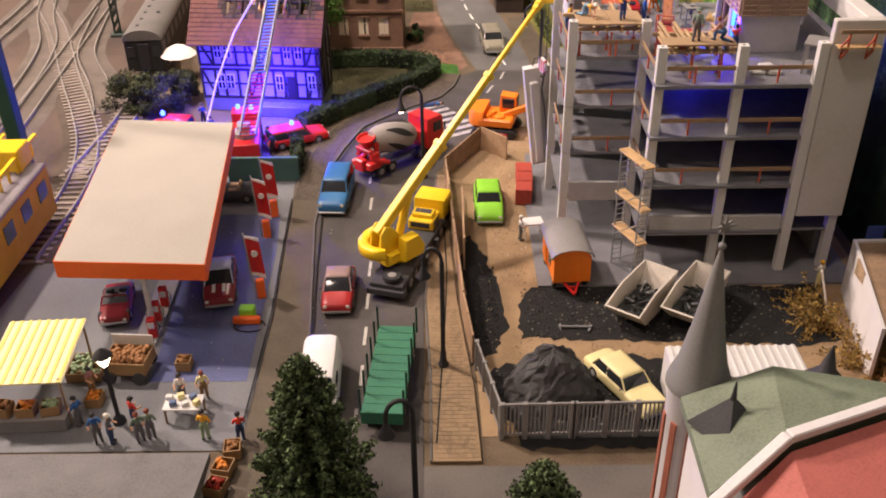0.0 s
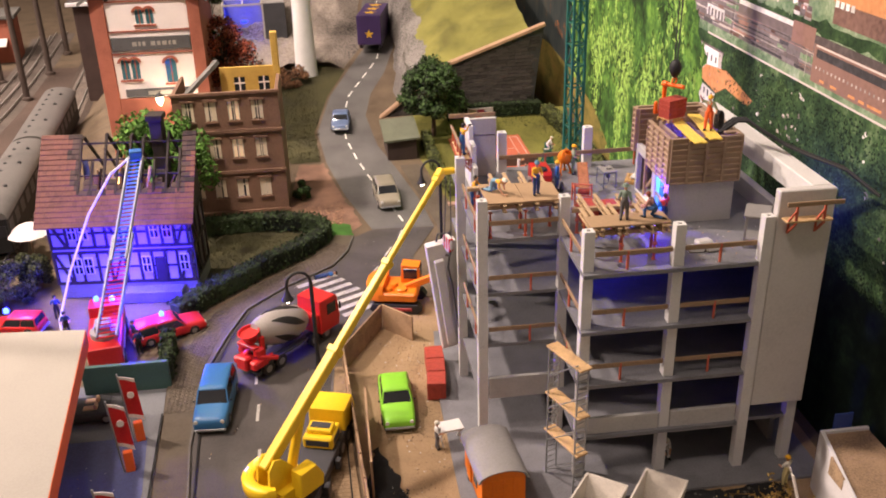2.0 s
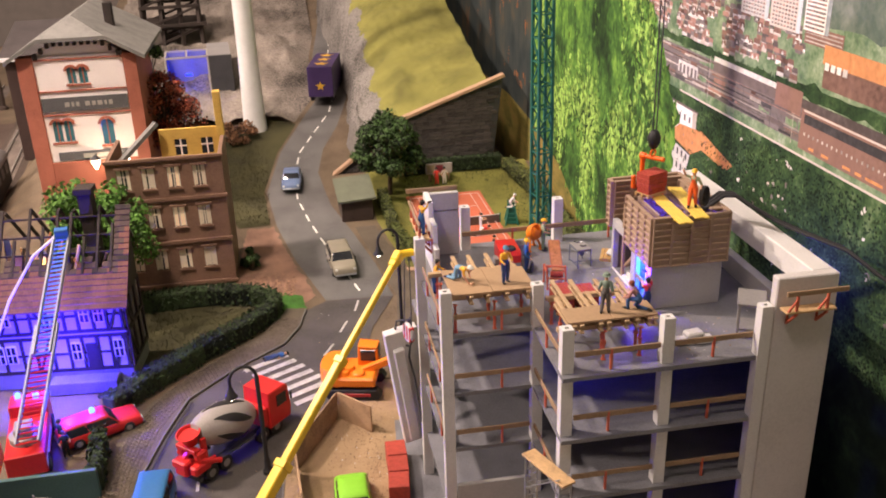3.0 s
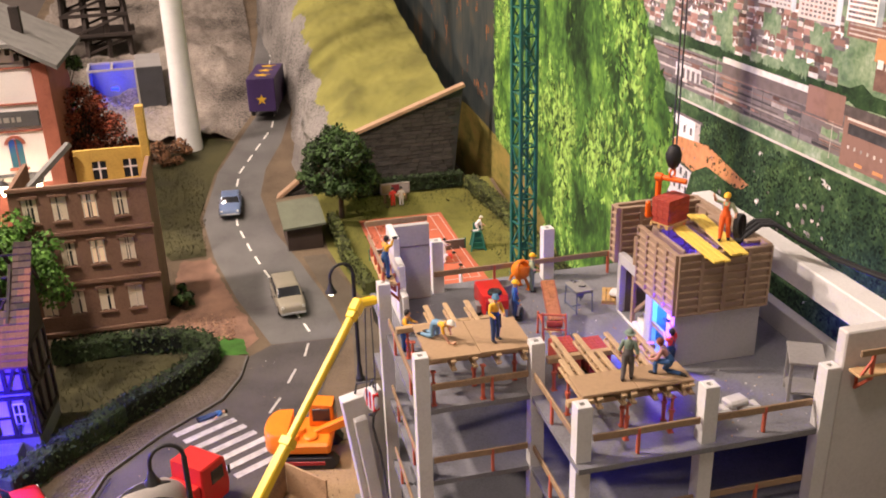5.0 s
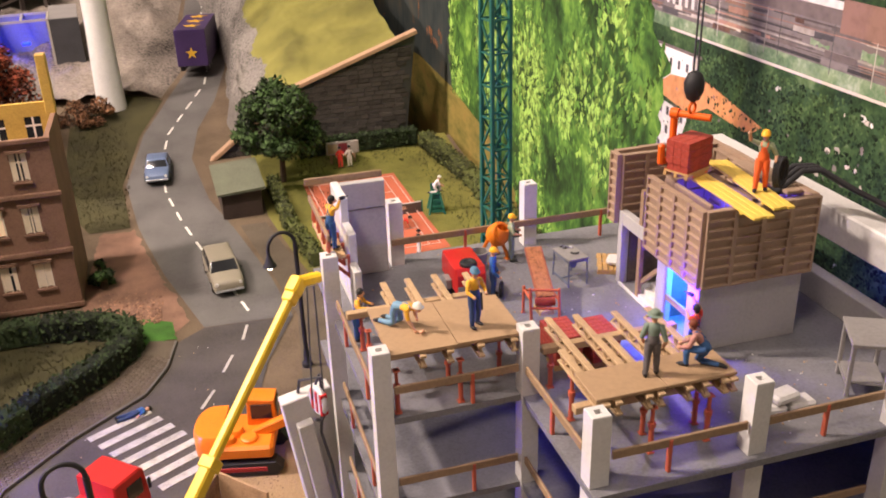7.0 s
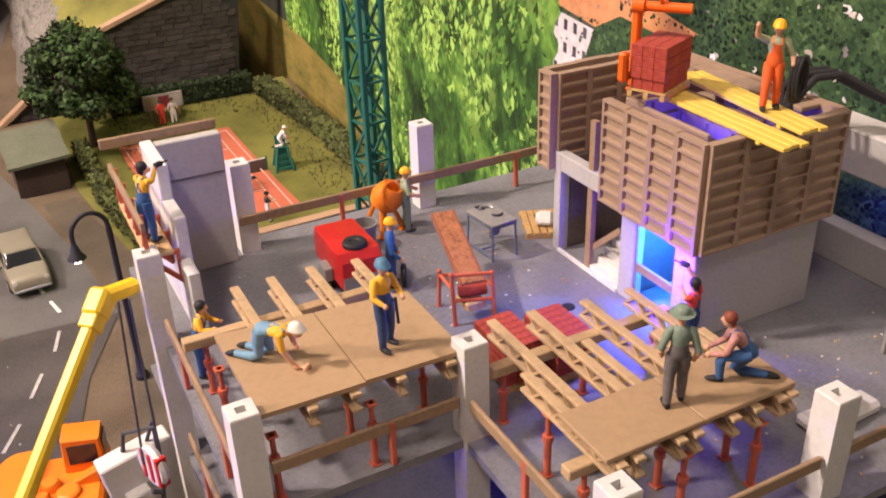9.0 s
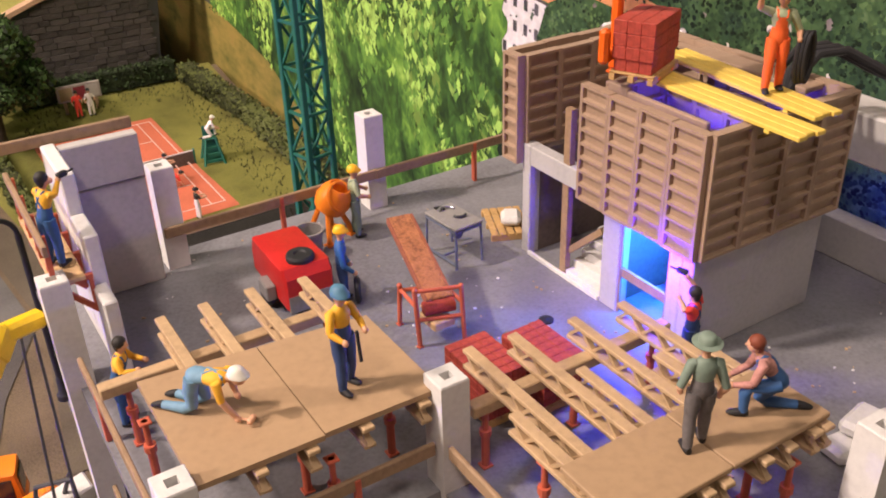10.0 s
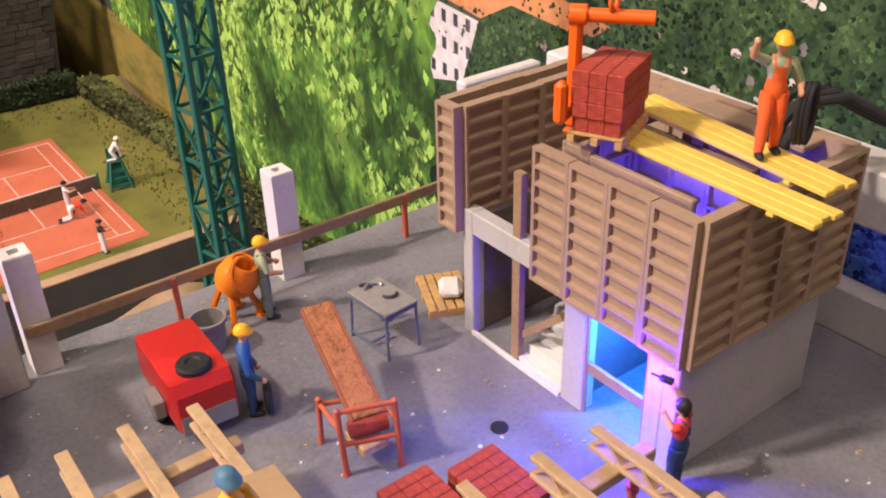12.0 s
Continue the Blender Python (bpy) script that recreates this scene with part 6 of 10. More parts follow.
for i in range(4):
    for sy in (-0.32, 0.32):
        s = Shape()
        s.rod((-1.2, sy, 0.2 + 2 * i), (1.2, sy, 2.1 + 2 * i), 0.035, 5)
        part("brace", s, SILVER, sc)
for z in (2.7, 5.0, 7.8):
    s = Shape()
    s.box(-1.45, -0.36, z, 1.45, 0.36, z + 0.12, 0.02)
    part("platform", s, PLANK, sc)

SCRAP = mat("scrap_dark", (0.06, 0.065, 0.065), 0.5, 0.3, vary=0.4, bump=0.3, island=0.6)
random.seed(5)
SKIPWALL = mat("skip_cream", (0.6, 0.55, 0.48), 0.55, vary=0.14, blot=70, bump=0.1)
for x, y, r in ((11.15, 43.9, -37), (14.25, 43.75, -36)):
    sk = thing("skip", x, y, 0.04, r, "cream open skip filled with dark metal scrap", "skip", "skips")
    s = Shape()
    outer = [(-2.5, 1.45), (-1.1, 0.05), (1.5, 0.05), (2.45, 2.0), (-0.5, 2.0)]
    inner = [(-2.36, 1.47), (-1.02, 0.16), (1.42, 0.16), (2.33, 2.02), (-0.5, 2.02)]
    vv = [(sx * (1.1 if zz > 1 else 0.95), yy, zz) for sx in (-1, 1) for yy, zz in outer] + [(sx * (1.0 if zz > 1 else 0.85), yy, zz) for sx in (-1, 1) for yy, zz in inner]
    ff = [(4, 3, 2, 1, 0), (5, 6, 7, 8, 9), (10, 11, 12, 13, 14), (19, 18, 17, 16, 15)]
    for k in range(3):
        ff += [(k, k + 1, k + 6, k + 5), (k + 11, k + 10, k + 15, k + 16)]
    for o in (0, 5):
        ff += [(o, o + 4, o + 14, o + 10), (o + 4, o + 3, o + 13, o + 14)]
    ff += [(0, 5, 15, 10), (3, 8, 18, 13)]
    s.add(vv, ff)
    part("body", s, SKIPWALL, sk)
    for k in range(26):
        q = Shape()
        c = Vector((random.uniform(-0.6, 0.6), random.uniform(-1.3, 1.4), random.uniform(0.7, 1.15)))
        dv = Vector((random.uniform(-1, 1), random.uniform(-1, 1), random.uniform(-0.25, 0.4))).normalized() * random.uniform(0.25, 0.55)
        q.beam(c - dv, c + dv, random.uniform(0.06, 0.2), random.uniform(0.04, 0.16), 0.01)
        part("scrap", q, SCRAP if k % 5 else SILVER, sk)
    q = Shape()
    q.box(-0.86, -1.35, 0.3, 0.86, 1.55, 0.72)
    part("fill", q, SCRAP, sk)

rs = thing("brick_pallet", 5.45, 59.2, 0.05, -4, "long row of red brick bundles beside the building", "brick stack", "pallets of bricks")
s = Shape()
s.box(-0.58, -0.7, 0.0, 0.58, 0.7, 1.2, 0.04)
me = mesh_of("brick_block", s, BRICKRED)
for i in range(3):
    share("brick_block", me, rs, pose(0.03 * (i % 2), -1.6 + i * 1.5, 0, 0, 0, 3 * (i - 1)))

heap = Shape()
random.seed(8)
nn = 40
rings = []
for i in range(11):
    f = i / 10
    rr = 2.55 * (1 - f) ** 0.58
    rings.append([(rr * math.cos(2 * math.pi * k / nn) * (1 + 0.08 * math.sin(3 * k)) + random.uniform(-0.06, 0.06), 0.8 * rr * math.sin(2 * math.pi * k / nn) + random.uniform(-0.06, 0.06), 3.0 * f ** 0.9 - 0.02 + random.uniform(-0.09, 0.09) * (f > 0)) for k in range(nn)])
rings = [[Vector(p) + 0.28 * noise.noise_vector(Vector(p) * 1.1) + 0.12 * noise.noise_vector(Vector(p) * 3.1) for p in r] for r in rings]
heap.loft(rings)
solo("coal_heap", heap, mat("coal_heap", (0.085, 0.083, 0.085), 0.85, vary=0.4, blot=150, grain=2500, bump=1.0), 5.2, 36.9, 0.02, 0, "dark grey heap of coal behind the railing", "coal heap", smooth=0)
# cinders
s = Shape()
random.seed(11)
for k in range(700):
    x, y = random.uniform(4.4, 21), random.uniform(41.2, 46.4)
    if k % 3 == 0:
        x, y = random.uniform(2.2, 11), random.uniform(34.2, 38.6)
    r = random.uniform(0.03, 0.11)
    s.ball((x, y, 0.05), r, (1, random.uniform(0.6, 1.2), 0.6), 5)
solo("cinder", s, mat("cinder", (0.07, 0.068, 0.06), 0.7, vary=0.5, bump=0.2, island=0.9), 0, 0, 0, 0, "scattered cinders on the black ground", "cinders", kind="stuff", smooth=0)
s = Shape()
s.beam((0, 0, 0.12), (1.9, 0.1, 0.12), 0.12, 0.12)
s.beam((0.1, -0.2, 0.08), (0.1, 0.3, 0.08), 0.1, 0.1)
s.beam((1.7, -0.3, 0.08), (1.9, 0.3, 0.08), 0.1, 0.1)
solo("steel_bar", s, SILVER, 6.2, 42.4, 0.03, -5, "pale metal bar lying on the cinders", "metal bar")
# dust bin and stand near the hut
s = Shape()
s.box(-0.7, -0.5, 1.0, 0.7, 0.5, 1.12, 0.02)
for sx in (-0.55, 0.55):
    s.beam((sx, -0.4, 0), (sx, 0.4, 1.0), 0.08, 0.08)
    s.beam((sx, 0.4, 0), (sx, -0.4, 1.0), 0.08, 0.08)
solo("site_table", s, WHITE, 5.5, 52.6, 0.15, 10, "white folding table beside the site hut", "table")
figurine(4.7, 52.2, 0.03, 90, WHITE, GREYOV, HELMWHITE, "stand", "work", label="builder figure in white shirt beside the hut")
figurine(17.0, 49.5, 0.15, 0, WHITE, WHITE, HELMWHITE, "kneel", label="pale builder figure under the first floor")

# railing round the coal yard
rl = thing("metal_railing", 0, 0, 0, 0, "grey metal railing with close vertical bars", "railing")
def rail_run(a, b, zt):
    a, b = Vector(a), Vector(b)
    n = int((b - a).length / 0.2)
    for z in (0.3, zt):
        s = Shape()
        s.beam((a.x, a.y, z), (b.x, b.y, z), 0.1, 0.12)
        part("rail", s, GREY, rl)
    for f in (0, 0.33, 0.66, 1):
        p = a.lerp(b, f)
        s = Shape()
        s.box(p.x - 0.12, p.y - 0.12, 0.0, p.x + 0.12, p.y + 0.12, zt + 0.1, 0.02)
        part("post", s, GREY, rl)
    sh = Shape()
    sh.box(-0.035, -0.035, 0.3, 0.035, 0.035, zt)
    me = mesh_of("bar", sh, GREY, 0)
    for i in range(1, n):
        p = a.lerp(b, i / n)
        share("bar", me, rl, pose(p.x, p.y, 0))


rail_run((2.45, 33.45, 0), (5.9, 33.5, 0), 2.2)
rail_run((6.0, 33.5, 0), (10.6, 33.55, 0), 2.2)
rail_run((2.4, 33.7, 0), (1.4, 38.8, 0), 1.9)
# board hoarding along the pavement
# darker than PLANK, as shade on the panels is put into the colour
HOARDSHADE = mat("hoarding_board_shade", (0.34, 0.22, 0.13), 0.75, vary=0.3, blot=120, grain=1200, bump=0.3, by_object=0.3)
hd = thing("hoarding", 0, 0, 0, 0, "weathered plank hoarding along the building site, darkened for shade", "hoarding")
pts = [(1.2, 39.3), (0.75, 43.5), (0.5, 48.0), (0.25, 52.0), (0.0, 56.5), (-0.25, 61.0)]
random.seed(4)
for (x0, y0), (x1, y1) in zip(pts, pts[1:]):
    for i in range(2):
        f0, f1 = i / 2, (i + 1) / 2 - 0.02
        s = Shape()
        a = (x0 + (x1 - x0) * f0, y0 + (y1 - y0) * f0)
        b = (x0 + (x1 - x0) * f1, y0 + (y1 - y0) * f1)
        dz = random.uniform(-0.12, 0.12)
        s.beam((a[0], a[1], 1.0), (b[0], b[1], 1.0 + dz * 0.2), 0.12, 2.0 + dz, 0.01)
        part("panel", s, HOARDSHADE, hd)
for x0, y0, x1, y1, z in ((0.9, 48.6, 0.9, 55.5, 2.4), (2.6, 66.3, 4.5, 64.2, 1.9), (-0.3, 61.2, 2.5, 66.4, 1.8)):
    s = Shape()
    s.beam((x0, y0, z / 2), (x1, y1, z / 2), 0.12, z, 0.01)
    part("panel", s, HOARDSHADE, hd)

# street lamps
def lamp(x, y, rz, h, r=0.75, label="black arched street lamp with a lit shade"):
    t = thing("street_lamp", x, y, height(x, y) + 0.03, rz, label, "street lamp", "street lamps")
    s = Shape()
    s.lathe([(0.3, 0), (0.3, 0.25), (0.19, 0.4), (0.17, 1.0), (0.14, 1.1)], 12)
    s.rod((0, 0, 0.9), (0, 0, h - 0.8), 0.13, 8)
    s.tube([(0, 0, h - 0.8)] + [(-r + r * math.cos(a), 0, h - 0.8 + 0.8 * math.sin(a)) for a in [math.pi * k / 10 for k in range(1, 11)]] + [(-2 * r, 0, h - 1.2)], 0.1, 8)
    part("post", s, BLACK, t)
    s = Shape()
    s.lathe([(0.08, 0.5), (0.16, 0.35), (0.22, 0.1), (0.36, -0.1), (0.38, -0.16), (0.34, -0.16), (0.18, 0.1), (0.02, 0.2)], 14, pose(-2 * r, 0, h - 1.6))
    part("shade", s, BLACK, t)
    s = Shape()
    s.ball((-2 * r, 0, h - 1.75), 0.26, (1, 1, 0.8), 10)
    part("bulb", s, WARMGLOW, t, "glowing warm bulb")
    return t


lamp(-0.42, 39.04, -12, 7.55, 0.48)
lamp(-1.9, 61.4, 10, 7.3)
lamp(8.1, 76.8, 12, 8.4)
lamp(-1.6, 28.0, 10, 7.4, 0.55)
for x, y, r, h in ((-16.9, 34.9, 0, 4.4),):
    t = thing("street_lamp", x, y, 0.03, r, "black market lamp with a white lit lantern", "street lamp", "street lamps")
    s = Shape()
    s.rod((0, 0, 0), (0, 0, h - 0.7), 0.12, 8)
    s.lathe([(0.35, 0), (0.3, 0.3), (0.1, 0.5)], 10)
    s.lathe([(0.5, h - 0.1), (0.3, h + 0.15), (0.05, h + 0.35)], 10)
    part("post", s, BLACK, t)
    s = Shape()
    s.lathe([(0.15, h - 0.7), (0.42, h - 0.15), (0.42, h - 0.1), (0.1, h - 0.1)], 10)
    part("lantern", s, WARMGLOW, t, "glowing white lantern")

# flatbed trailer with stakes
fb = thing("flatbed_trailer", -3.2, 37.6, 0.05, -3.8, "green flatbed trailer with upright stakes", "trailer")
s = Shape()
s.box(-1.05, -3.6, 0.95, 1.05, 3.6, 1.17, 0.03)
part("bed", s, FLATGREEN, fb)
for i in range(11):
    q = Shape()
    q.box(-0.98, -3.55 + i * 0.65, 1.17, 0.98, -2.93 + i * 0.65, 1.195, 0.012)
    part("floor_board", q, FLATGREEN, fb)
s = Shape()
s.box(-0.35, -3.4, 0.5, 0.35, 3.4, 0.95, 0.03)
part("chassis", s, FLATGREEN, fb)
s = Shape()
s.box(-1.05, -3.76, 0.6, 1.05, -3.61, 1.35, 0.02)
part("tailboard", s, FLATGREEN, fb)
STAKE = mat("stake_green", (0.012, 0.05, 0.035), 0.5)
for sx in (-1.08, 1.08):
    for i in range(6):
        s = Shape()
        s.box(sx - 0.055, -3.5 + i * 1.38, 0.9, sx + 0.055, -3.4 + i * 1.38, 2.6, 0.02)
        part("stake", s, STAKE, fb)
    for yy in (-2.7, -1.7, 2.0, 2.9):
        wheel(fb, sx * 0.8, yy, 0.5, 0.5, 0.32)

# ---- filling station ----
gs = thing("filling_station_canopy", 0, 0, 0, 0, "flat filling station canopy with an orange rim", "canopy")
CORNERS = [Vector((-21.5, 41.8, 0)), Vector((-13.2, 41.3, 0)), Vector((-15.25, 59.75, 0)), Vector((-23.5, 60.5, 0))]
s = Shape()
s.slab([(p.x, p.y) for p in CORNERS], 4.75, 5.42)
part("deck", s, CANOPY, gs)
for p, q in zip(CORNERS, CORNERS[1:] + CORNERS[:1]):
    s = Shape()
    s.beam((p.x, p.y, 4.88), (q.x, q.y, 4.88), 0.08, 1.06, 0.02)
    part("rim", s, CANOPYEDGE, gs)
for x, y in ((-17.35, 43.0), (-18.2, 55.6)):
    s = Shape()
    s.rod((x, y, 0.03), (x, y, 4.75), 0.16, 14)
    part("post", s, WHITE, gs)
for x, y in ((-17.0, 41.9), (-17.2, 43.5), (-17.15, 45.0), (-17.9, 54.0)):
    t = thing("fuel_pump", x, y, 0.05, 7, "red and white fuel pump under the canopy", "fuel pump", "fuel pumps")
    s = Shape()
    s.box(-0.24, -0.2, 0, 0.24, 0.2, 1.4, 0.05)
    part("body", s, RED, t)
    s = Shape()
    s.box(-0.19, -0.23, 0.8, 0.19, -0.19, 1.2, 0.01)
    part("display", s, WHITE, t)
    s = Shape()
    s.tube([(0.25, 0, 1.1), (0.42, 0, 0.8), (0.36, 0, 0.3), (0.26, 0, 0.7)], 0.035, 6)
    part("hose", s, BLACK, t)
s = Shape()
s.slab([(-18.0, 41.2), (-16.7, 41.2), (-17.3, 55.5), (-18.5, 55.5)], 0.0, 0.15)
solo("pump_island", s, GREY, 0, 0, 0.04, 0, "low grey kerbed pump island", "pump island")
FLAGWHITE = mat("flag_white", (0.75, 0.7, 0.66), 0.8, vary=0.06, bump=0.05)
for x, y, lean in ((-11.8, 45.7, 8), (-12.65, 52.9, -4), (-12.55, 55.6, 5)):
    t = thing("flag", x, y, 0.04, 14 + lean, "red banner with white emblem on a thin leaning pole", "flag", "banner flags")
    s = Shape()
    s.rod((0, 0, 0), (-0.24, 0.1, 4.65), 0.055, 8)
    part("pole", s, SILVER, t)
    n = 10
    for z0, z1, mm, dy in ((4.4, 1.75, RED, 0.0), (4.45, 4.3, FLAGWHITE, -0.012), (1.9, 1.7, FLAGWHITE, -0.012)):
        s = Shape()
        v, f = [], []
        for k in range(n + 1):
            xx = 0.85 * k / n
            yy = 0.1 + 0.06 * math.sin(5 * xx) + dy
            for zz in (z0 - 0.4 * xx, z1 - 0.5 * xx):
                o = -0.02 - 0.05 * zz
                v += [(xx + o, yy, zz), (xx + o, yy + 0.03 - 2 * dy, zz)]
        for k in range(n):
            a = 4 * k
            f += [(a, a + 4, a + 6, a + 2), (a + 1, a + 3, a + 7, a + 5), (a, a + 1, a + 5, a + 4), (a + 2, a + 6, a + 7, a + 3)]
        f += [(0, 2, 3, 1), (4 * n, 4 * n + 1, 4 * n + 3, 4 * n + 2)]
        s.add(v, f)
        part("banner", s, mm, t)
    s = Shape()
    s.lathe([(0.01, 0), (0.2, 0), (0.2, 0.12), (0.01, 0.12)], 16, pose(0.28, 0.18, 3.1, 90, 0, 0))
    part("emblem", s, FLAGWHITE, t, "round white emblem")
    s = Shape()
    s.box(0.1, -0.15, 0.0, 0.6, 0.2, 1.3, 0.04)
    part("base_sign", s, CANOPYEDGE, t, "small orange sign at the foot")
# air and water stand
t = thing("air_stand", -11.9, 43.6, 0.05, 0, "green and orange service stand with a coiled hose", "service stand")
s = Shape()
s.box(-0.45, -0.3, 0, 0.45, 0.3, 0.9, 0.06)
part("cabinet", s, LIME, t)
s = Shape()
s.box(-0.8, -0.6, 0, 0.8, -0.25, 0.5, 0.08)
part("planter", s, CANOPYEDGE, t)
s = Shape()
s.tube([(0.2 + 0.9 * math.cos(a), -0.7 + 0.6 * math.sin(a), 0.05) for a in [k * 0.4 for k in range(15)]], 0.04, 6)
part("hose", s, BLACK, t)
# forecourt wall behind
s = Shape()
s.box(-16.5, 61.0, 0, -11.2, 61.3, 2.0, 0.03)
solo("yard_screen", s, mat("screen_teal", (0.05, 0.11, 0.1), 0.6, vary=0.2), 0, 0, 0, 0, "dull teal mesh screen behind the forecourt", "fence")

# ---- market ----
AWN = mat("awning_pale", (0.8, 0.74, 0.45), 0.7, vary=0.05, bump=0.1)
st = thing("market_stall", -21.3, 37.0, 0.03, 3, "market stall under a pale yellow awning", "market stall")
s = Shape()
s.loft([[(-2.0, -2.4, 2.75), (2.0, -2.4, 2.75), (2.0, -2.4, 2.83), (-2.0, -2.4, 2.83)], [(-2.0, 2.4, 3.1), (2.0, 2.4, 3.1), (2.0, 2.4, 3.18), (-2.0, 2.4, 3.18)]])
part("awning", s, AWN, st)
for i in range(9):
    s = Shape()
    x = -1.9 + i * 0.46
    s.loft([[(x, -2.42, 2.84), (x + 0.16, -2.42, 2.84), (x + 0.16, -2.42, 2.86), (x, -2.42, 2.86)], [(x, 2.42, 3.19), (x + 0.16, 2.42, 3.19), (x + 0.16, 2.42, 3.21), (x, 2.42, 3.21)]])
    part("stripe", s, mat("awning_stripe", (0.78, 0.66, 0.16), 0.7) if i == 0 else bpy.data.materials["awning_stripe"], st)
for sx in (-1.8, 1.8):
    for sy in (-2.2, 2.2):
        s = Shape()
        s.rod((sx, sy, 0), (sx, sy, 2.9), 0.07, 6)
        part("post", s, WOOD, st)
s = Shape()
s.box(-1.9, -2.9, 0.75, 1.9, -1.8, 0.87, 0.02)
s.box(-1.8, -2.8, 0, 1.8, -1.9, 0.75, 0.03)
part("counter", s, GREY, st)
random.seed(21)
GREENS = [mat("produce_green", (0.32, 0.42, 0.25), 0.7, vary=0.3), mat("produce_orange", (0.6, 0.2, 0.02), 0.6), mat("produce_red", (0.45, 0.04, 0.02), 0.6), mat("produce_brown", (0.3, 0.14, 0.05), 0.7, vary=0.3, grain=1500, bump=0.6)]
CRATE = mat("crate_wood", (0.3, 0.18, 0.08), 0.7, vary=0.2, bump=0.2)


def crate(x, y, z, rz, w, d, h, fill, label):
    t = thing("crate", x, y, z, rz, label, "crate", "produce crates")
    s = Shape()
    s.box(-w / 2, -d / 2, 0, w / 2, d / 2, 0.05)
    for a in ((-w / 2, -d / 2, 0, w / 2, -d / 2 + 0.05, h), (-w / 2, d / 2 - 0.05, 0, w / 2, d / 2, h), (-w / 2, -d / 2 + 0.05, 0, -w / 2 + 0.05, d / 2 - 0.05, h), (w / 2 - 0.05, -d / 2 + 0.05, 0, w / 2, d / 2 - 0.05, h)):
        s.box(*a)
    part("box", s, CRATE, t)
    s = Shape()
    for k in range(int(w * d * 22)):
        s.ball((random.uniform(-w / 2 + 0.14, w / 2 - 0.14), random.uniform(-d / 2 + 0.14, d / 2 - 0.14), h * random.uniform(0.75, 1.15)), 0.13, (1, 1, 0.9), 6)
    ob = part("produce", s, fill, t)
    ob["kind"] = "stuff"


for x, y, z, w, d, i, lab in ((-22.5, 34.7, 0.9, 0.9, 0.8, 3, "wooden crate of brown potatoes on the counter"), (-21.3, 34.7, 0.9, 0.9, 0.8, 1, "wooden crate of oranges on the counter"), (-20.1, 34.8, 0.9, 0.9, 0.8, 0, "wooden crate of green vegetables on the counter"), (-18.6, 36.4, 0.03, 0.8, 0.9, 1, "wooden crate of oranges on the ground"), (-19.8, 39.0, 0.03, 1.9, 1.9, 0, "wide wooden crate of pale green cabbages on the ground"), (-14.6, 39.2, 0.05, 0.8, 0.8, 3, "tall wooden crate beside the market table"), (-10.8, 31.2, 0.2, 0.9, 0.9, 1, "crate of orange flowers by the roof edge"), (-10.9, 30.0, 0.2, 0.9, 0.9, 2, "crate of red flowers by the roof edge"), (-10.6, 32.4, 0.2, 0.8, 0.9, 3, "crate of brown pots by the roof edge")):
    crate(x, y, z, random.uniform(-15, 15), w, d, 0.55 if i != 3 else 0.6, GREENS[i], lab)
wg = thing("potato_wagon", -17.4, 38.8, 0.05, -4, "farm wagon heaped with brown potatoes", "wagon")
s = Shape()
s.box(-1.7, -1.1, 0.6, 1.7, 1.1, 0.75, 0.02)
for a in ((-1.7, -1.1, 0.75, 1.7, -1.0, 1.5), (-1.7, 1.0, 0.75, 1.7, 1.1, 1.5), (-1.7, -1.0, 0.75, -1.6, 1.0, 1.5), (1.6, -1.0, 0.75, 1.7, 1.0, 1.5)):
    s.box(*a, 0.02)
s.v = [(x * 0.68, y * 0.8, z * 0.85) for x, y, z in s.v]
part("box", s, CRATE, wg)
s = Shape()
s.box(-1.15, 0.9, 0.7, 1.15, 0.98, 1.9, 0.02)
part("tailboard", s, WHITE, wg, "white tailboard")
s = Shape()
for k in range(220):
    s.ball((random.uniform(-0.98, 0.98), random.uniform(-0.7, 0.7), random.uniform(0.9, 1.4)), 0.13, (1, 1.2, 0.9), 6)
tagged(part("potato", s, GREENS[3], wg), kind="stuff")
for sx in (-0.8, 0.8):
    for sy in (-0.95, 0.95):
        w = Shape()
        w.lathe([(0.1, -0.07), (0.36, -0.07), (0.36, 0.07), (0.1, 0.07)], 14, pose(sx, sy, 0.36, 90, 0, 0))
        part("wheel", w, DARK, wg)
tt = thing("market_table", -13.6, 35.3, 0.05, 0, "market table with a white cloth and goods", "table")
s = Shape()
s.box(-0.95, -0.6, 0.85, 0.95, 0.6, 0.93, 0.02)
part("tabletop", s, WHITE, tt)
for sx in (-0.85, 0.85):
    for sy in (-0.5, 0.5):
        s = Shape()
        s.box(sx - 0.05, sy - 0.05, 0, sx + 0.05, sy + 0.05, 0.85)
        part("leg", s, WOOD, tt)
for i in range(6):
    s = Shape()
    s.box(-0.18, -0.14, 0, 0.18, 0.14, 0.22 + 0.06 * (i % 3), 0.03)
    solo("goods_box", s, [WHITE, PALEBLUE, CREAM][i % 3], -14.35 + i * 0.3, 35.3 + 0.25 * (-1) ** i, 0.99, 12 * i, "small pale goods box on the market table", "box", "goods on the table")
cols = [(BLUEJ, GREYOV, HAIRDARK), (REDSHIRT, BLUETROUSER, HAIRDARK), (GREYGREEN, GREYOV, HAIRRED), (FLAGWHITE, GREYOV, HAIRDARK), (CREAM, CRATE, HAIRRED), (GREYOV, BLUETROUSER, HELMWHITE), (YSHIRT, GREENS[0], HAIRDARK), (CHECK, CRATE, HAIRDARK)]
